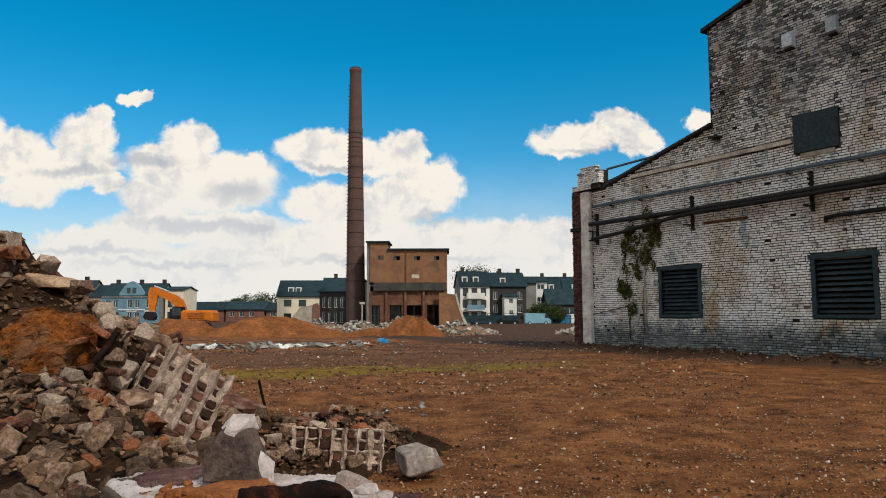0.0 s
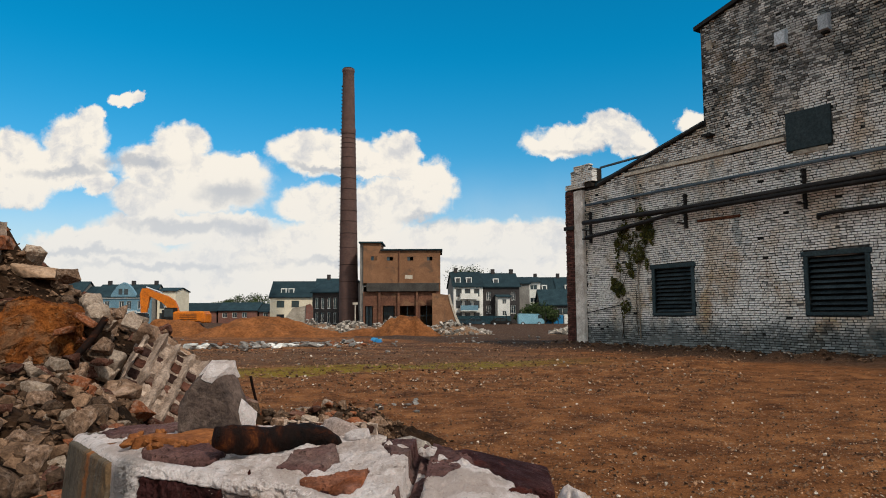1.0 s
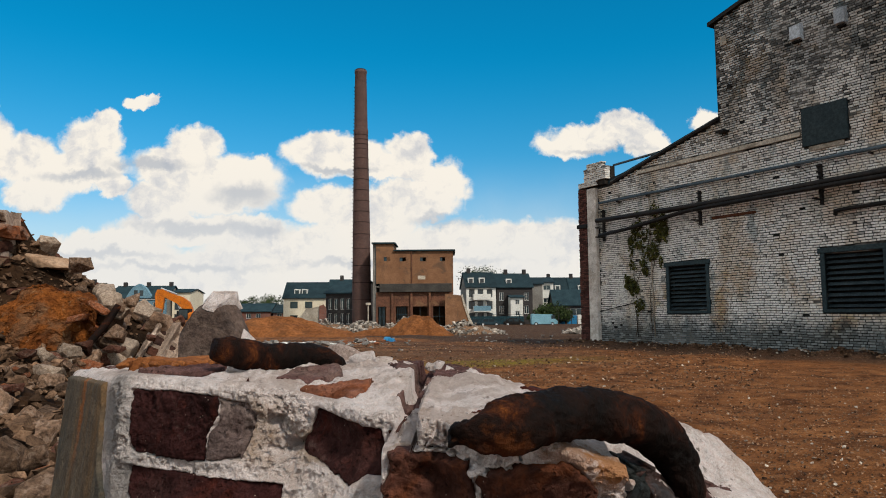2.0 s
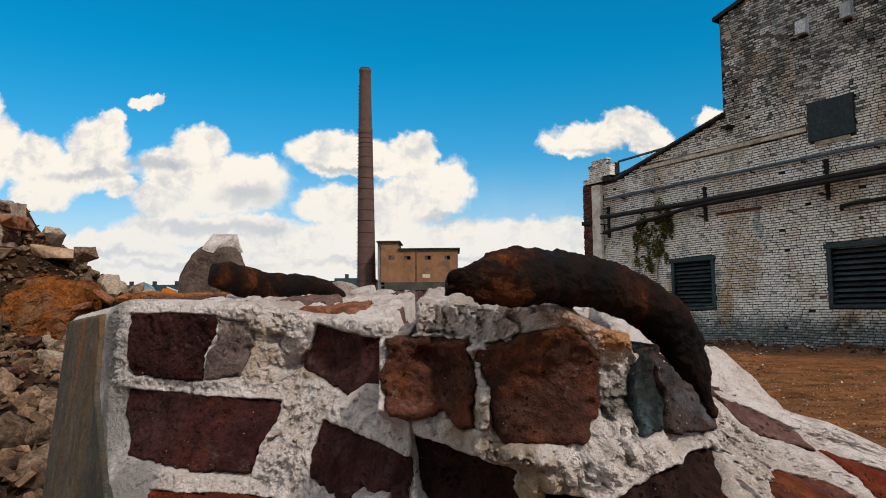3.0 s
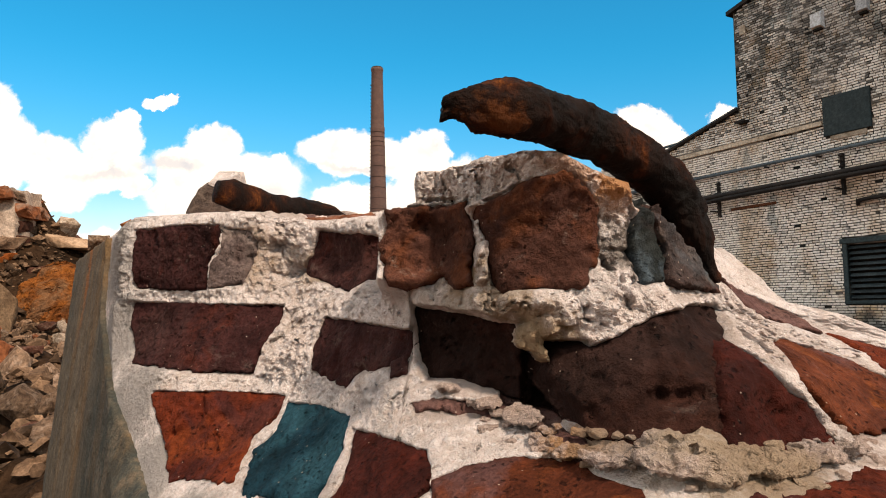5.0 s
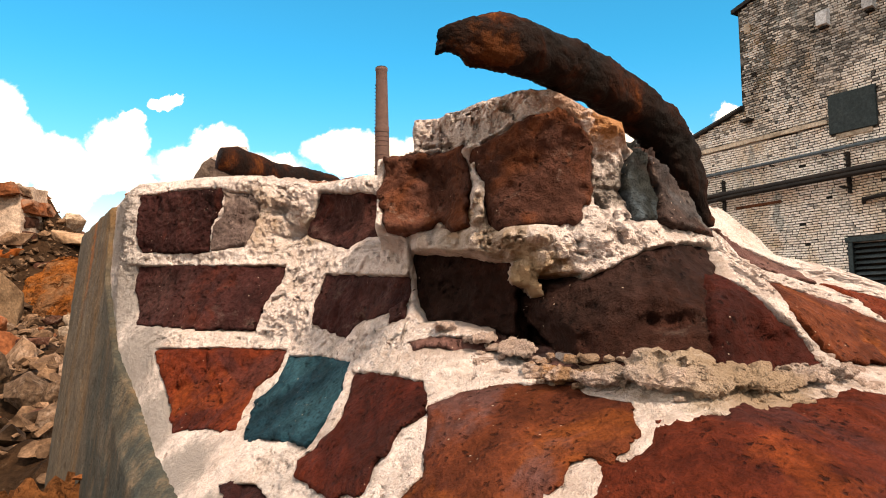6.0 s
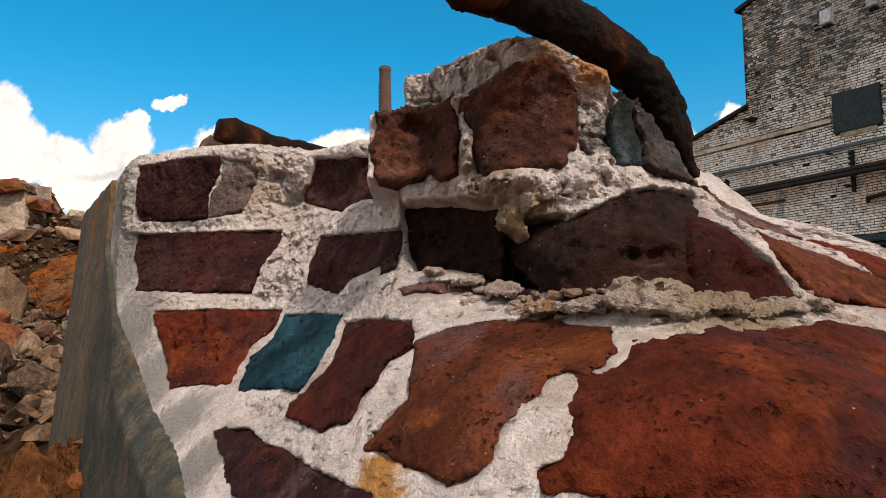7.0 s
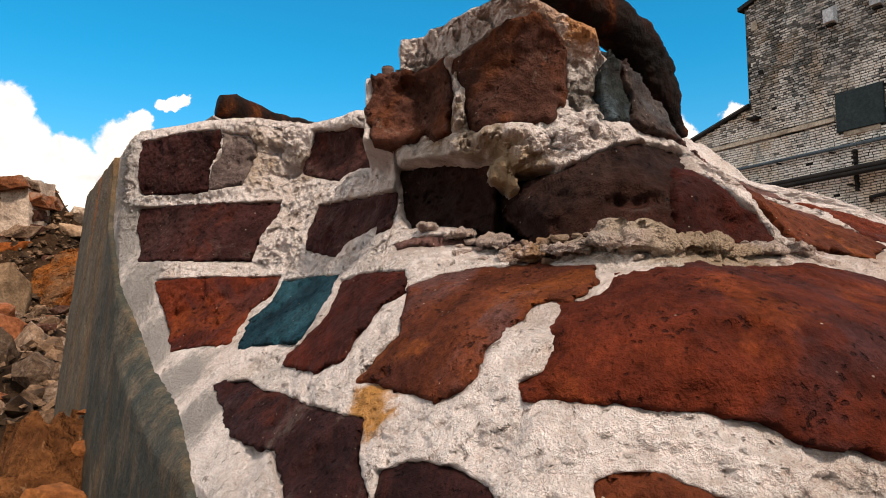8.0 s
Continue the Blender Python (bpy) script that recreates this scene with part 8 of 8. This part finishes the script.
rock("pale_stone", (0.30, 0.26, 0.22), 47, pose(-0.06, 4.55, 0.10, 4, -3, 30), CONCRETE_LUMP, "squarish broken stone with a pale top on the soil", amount=0.012, square=0.85, points=22)

# ---- gravel and low debris on the ground ----
PEBBLE = surf("mixed_pebbles", (0.055, 0.028, 0.016), (0.30, 0.17, 0.095), 20, 150, vary=0.75, island=True)
PALE_PEBBLE = surf("pale_pebbles", (0.30, 0.25, 0.20), (0.50, 0.44, 0.37), 20, 150, vary=0.5, island=True)


def ground_at(x, y):
    return float(ground_height(np.array(x), np.array(y)))


def near_spot(rng):
    while True:
        y = 3.2 + 9.0 * rng.random() ** 1.5
        x = rng.uniform(-0.45, 0.72) * y
        if heap_at(x, y) < 0.02 and wall_local(x, y)[1] < -0.1:
            return x, y, ground_at(x, y)


def far_spot(rng):
    while True:
        y = rng.uniform(9, 24)
        x = rng.uniform(-0.42, 0.45) * y
        if wall_local(x, y)[1] < -0.2:
            return x, y, ground_at(x, y)


def foot_spot(rng):
    along, behind = rng.uniform(-0.8, 10.5), -abs(rng.normal(0, 0.5)) - 0.02
    c, s = math.cos(WALL_TURN), math.sin(WALL_TURN)
    x, y = WALL_FOOT[0] + c * along - s * behind, WALL_FOOT[1] + s * along + c * behind
    return x, y, ground_at(x, y)


strew_grit("gravel", 20000, near_spot, (0.006, 0.034), 51, PEBBLE, "reddish brown gravel strewn over the soil")
strew_grit("pale_gravel", 1200, near_spot, (0.008, 0.040), 52, PALE_PEBBLE, "scattered pale pebbles on the soil")
strew_grit("far_gravel", 7000, far_spot, (0.02, 0.075), 53, PEBBLE, "coarse stones scattered over the open ground")
strew_grit("far_pale_gravel", 220, far_spot, (0.02, 0.085), 54, PALE_PEBBLE, "pale stones scattered over the open ground")
strew_grit("wall_foot_rubble", 900, foot_spot, (0.03, 0.15), 55, HEAP_GRIT, "broken stone along the foot of the wall")
strew_grit("wall_foot_pale_rubble", 140, foot_spot, (0.04, 0.17), 56, PALE_PEBBLE, "pale broken stone along the foot of the wall")


def mound(name, x, y, width, deep, height, seed, material, label, kind=""):
    """A tipped heap of soil with uneven flanks."""
    n = 44
    def up(gx, gy):
        r = np.hypot(gx / (width / 2), gy / (deep / 2))
        a = np.arctan2(gy, gx)
        r = r * (1 + 0.10 * np.sin(2 * a + seed) + 0.07 * np.sin(5 * a + 2 * seed))
        return height * np.clip(1 - r, -0.15, 1) ** 1.0 * (1 - 0.25 * np.exp(-(r / 0.2) ** 2)) + 0.05 * height * waves(gx, gy, seed, width / 5) + 0.02 * height * waves(gx, gy, seed + 1, width / 14)
    xs, ys = np.linspace(-width * 0.6, width * 0.6, n), np.linspace(-deep * 0.6, deep * 0.6, n)
    ob = sheet(name, xs, ys, up, material)
    ob.matrix_basis = pose(x, y, ground_at(x, y) - 0.02)
    return tagged(ob, label, "soil", kind=kind)


MOUND_SOIL = surf("orange_tipped_soil", (0.125, 0.046, 0.016), (0.27, 0.105, 0.038), 0.9, 9, bump=1.0, depth=0.08, vary=0.05, stain=((0.10, 0.045, 0.02), 0.6, 1.3), gloss=0.05)
mound("soil_mound", -8.6, 34.5, 6.5, 5.0, 1.28, 5, MOUND_SOIL, "orange-brown tipped heap of soil")
mound("soil_mound", -6.2, 34.0, 4.5, 4.0, 0.55, 15, MOUND_SOIL, "low orange-brown tipped heap of soil")
mound("soil_mound", -14.2, 38, 5.5, 4.0, 1.25, 6, MOUND_SOIL, "orange-brown tipped heap of soil")
mound("soil_mound", -1.55, 36.0, 3.9, 3.5, 1.38, 7, MOUND_SOIL, "steep orange-brown tipped heap of soil")
mound("soil_mound", -3.6, 37.0, 4.0, 3.0, 0.50, 8, MOUND_SOIL, "low spread of orange-brown soil")

WHITE_RUBBISH = surf("white_rubbish", (0.42, 0.42, 0.40), (0.68, 0.67, 0.64), 5, 40, vary=0.25)
GREY_RUBBISH = surf("grey_rubbish", (0.10, 0.095, 0.09), (0.25, 0.23, 0.21), 5, 40, vary=0.35)
RUBBLE_PALE = surf("far_pale_rubble", (0.16, 0.14, 0.12), (0.44, 0.39, 0.34), 2, 20, vary=0.5, island=True)


def rubble_spot(cx, cy, wx, wy, up):
    def pick(rng):
        a, r = rng.uniform(0, 6.28), rng.random() ** 0.6
        x, y = cx + wx * r * math.cos(a), cy + wy * r * math.sin(a)
        return x, y, ground_at(x, y) + up * (1 - r) * rng.uniform(0.6, 1.0)
    return pick


for n, (cx, cy, wx, wy, up) in enumerate([(-8.9, 50, 3.6, 2.0, 1.25), (-5.8, 47, 2.8, 1.5, 1.05), (1.1, 46, 2.8, 1.5, 1.0), (-3.0, 52, 4.4, 1.5, 1.35), (-12.6, 44, 1.6, 1.0, 0.4), (9.0, 44, 1.8, 1.0, 0.55)]):
    strew_grit("rubble_pile", 700, rubble_spot(cx, cy, wx, wy, up), (0.10, 0.55), 70 + n, RUBBLE_PALE, "pale pile of broken masonry on the site")
    mound("rubble_pile_base", cx, cy, wx * 2.1, wy * 2.1, up * 0.95, 30 + n, HEAP_GRIT, "fine grey rubble under broken masonry", "stuff")


def litter():
    rng = random.Random(91)
    shapes = {m.name: [rubble_mesh("litter", 700 + 10 * k + n, (1, 0.7, 0.45), m, 0.5, 14, 1, 0.04) for n in range(3)] for k, m in enumerate((WHITE_RUBBISH, GREY_RUBBISH, BLUE_SHEET, HEAP_RED))}
    words = {"white_rubbish": "white crumpled rubbish on the open ground", "grey_rubbish": "grey broken rubbish on the open ground", "blue_plastic": "crumpled blue plastic sheet on the open ground", "red_rubble_brick": "broken red brick on the open ground"}
    for material, x0, x1, y0, y1, count, low, high in ((WHITE_RUBBISH, -5.6, -3.4, 21.0, 23.0, 16, 0.12, 0.42), (GREY_RUBBISH, -6.5, -2.4, 21.0, 24.5, 90, 0.06, 0.42), (BLUE_SHEET, -2.45, -1.95, 25.2, 25.8, 5, 0.25, 0.5),
                                                       (HEAP_RED, -5.0, -2.2, 22.0, 25.0, 14, 0.12, 0.3), (WHITE_RUBBISH, -7.6, -6.4, 20.3, 21.6, 5, 0.2, 0.5), (GREY_RUBBISH, -8.2, -5.5, 19.8, 22.6, 14, 0.12, 0.4),
                                                       (GREY_RUBBISH, -0.9, -0.1, 7.3, 8.3, 12, 0.04, 0.13), (HEAP_RED, -1.0, 0.0, 7.0, 8.6, 8, 0.04, 0.10), (WHITE_RUBBISH, -14.2, -13.2, 40, 41, 4, 0.6, 1.0), (HEAP_RED, -9.5, -2.0, 20.0, 26.0, 40, 0.06, 0.28), (GREY_RUBBISH, -10.0, -1.0, 18.5, 27.0, 60, 0.05, 0.22), (GREY_RUBBISH, 0.5, 4.2, 22.0, 30.0, 30, 0.06, 0.25), (WHITE_RUBBISH, -3.4, -2.4, 22.0, 25.0, 10, 0.06, 0.25)):
        for _ in range(count):
            x, y, s = rng.uniform(x0, x1), rng.uniform(y0, y1), rng.uniform(low, high)
            ob = new("litter", rng.choice(shapes[material.name]))
            ob.matrix_basis = pose(x, y, ground_at(x, y) + s * 0.14, rng.uniform(-15, 15), rng.uniform(-15, 15), rng.uniform(0, 360)) @ Matrix.Diagonal((s, s, s * rng.uniform(0.6, 1.1), 1))
            tagged(ob, words[material.name], "rubbish", "rubbish on the ground")


litter()

# ---- bricks of the hall's facade ----
def facade_bricks():
    rng = random.Random(40)
    long, course, joint = 0.150, 0.0585, 0.013
    openings = [(x0 - 0.10, x1 + 0.10, z0 - 0.09, z1 + 0.13) for x0, x1, z0, z1 in OPENINGS]
    openings += [(2.05, 6.98, 4.95, 5.03), (7.03, 8.06, 4.66, 5.54)]
    box_faces = [(0, 1, 2, 3), (0, 4, 5, 1), (1, 5, 6, 2), (2, 6, 7, 3), (3, 7, 4, 0)]
    verts, faces = [], []
    ones = {}
    singles = 0
    row = 0
    z = -0.12
    while z < 10.2:
        x = (0.40 if z < 4.8 else 0.9) - rng.random() * long
        header = False
        while x < 9.9:
            w = (long * 0.55 if header else long) * rng.uniform(0.86, 1.12) - joint
            a, b = max(x, 0.40), x + w
            top = z + course - joint
            mid = (a + b) / 2
            limit = roof_line(max(mid, 1.0)) if not (4.62 < mid < 4.80) else 5.8
            clear = b - a > 0.05 and top < limit - 0.02 and not (b > 4.80 > a and z > 5.8)
            for x0, x1, z0, z1 in openings:
                if b > x0 and a < x1 and top > z0 and z < z1:
                    if a < x0 - 0.03:
                        b = x0 - 0.006
                    elif b > x1 + 0.03:
                        a = x1 + 0.006
                    else:
                        clear = False
            if clear and rng.random() > 0.006:
                proud = rng.uniform(0.007, 0.024)
                dz, dx = rng.uniform(-0.004, 0.004) + 0.012 * math.sin(mid * 1.3 + z * 0.9) + 0.006 * math.sin(mid * 4.1 + z * 2.0), rng.uniform(-0.004, 0.004)
                if 8.75 < mid and z < 2.75 and singles < 300 and not header and a == x and b == x + w:
                    k = rng.randrange(6)
                    if k not in ones:
                        bm = boxed(-0.5, -0.012, 0, 0.5, 0.014, course - joint, bevel=0.003)
                        bmesh.ops.scale(bm, vec=(long - joint, 1, 1), verts=bm.verts[:])
                        for v in bm.verts:
                            v.co += Vector((rng.uniform(-1, 1), rng.uniform(-1, 1), rng.uniform(-1, 1))) * 0.002
                        mesh = bpy.data.meshes.new("brick")
                        bm.to_mesh(mesh)
                        bm.free()
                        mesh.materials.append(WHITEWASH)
                        ones[k] = mesh
                    ob = new("brick", ones[k])
                    ob.parent = hall
                    ob.matrix_basis = pose(mid + dx, -proud + 0.008, z + dz, 0, rng.uniform(-0.5, 0.5), 0) @ Matrix.Diagonal((w / (long - joint), 1, 1, 1))
                    singles += 1
                else:
                    n = len(verts)
                    c = 0.004
                    verts += [(a + c + dx, -proud, z + c + dz), (b - c + dx, -proud, z + c + dz), (b - c + dx, -proud, top - c + dz), (a + c + dx, -proud, top - c + dz),
                              (a + dx, 0.004, z + dz), (b + dx, 0.004, z + dz), (b + dx, 0.004, top + dz), (a + dx, 0.004, top + dz)]
                    faces += [tuple(n + i for i in f) for f in box_faces]
            x += w + joint
            header = rng.random() < 0.22
        z += course
        row += 1
    mesh = bpy.data.meshes.new("brickwork")
    mesh.from_pydata(verts, [], faces)
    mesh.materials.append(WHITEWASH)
    courses = new("brickwork", mesh)
    courses.parent = hall
    courses["kind"] = "stuff"


facade_bricks()
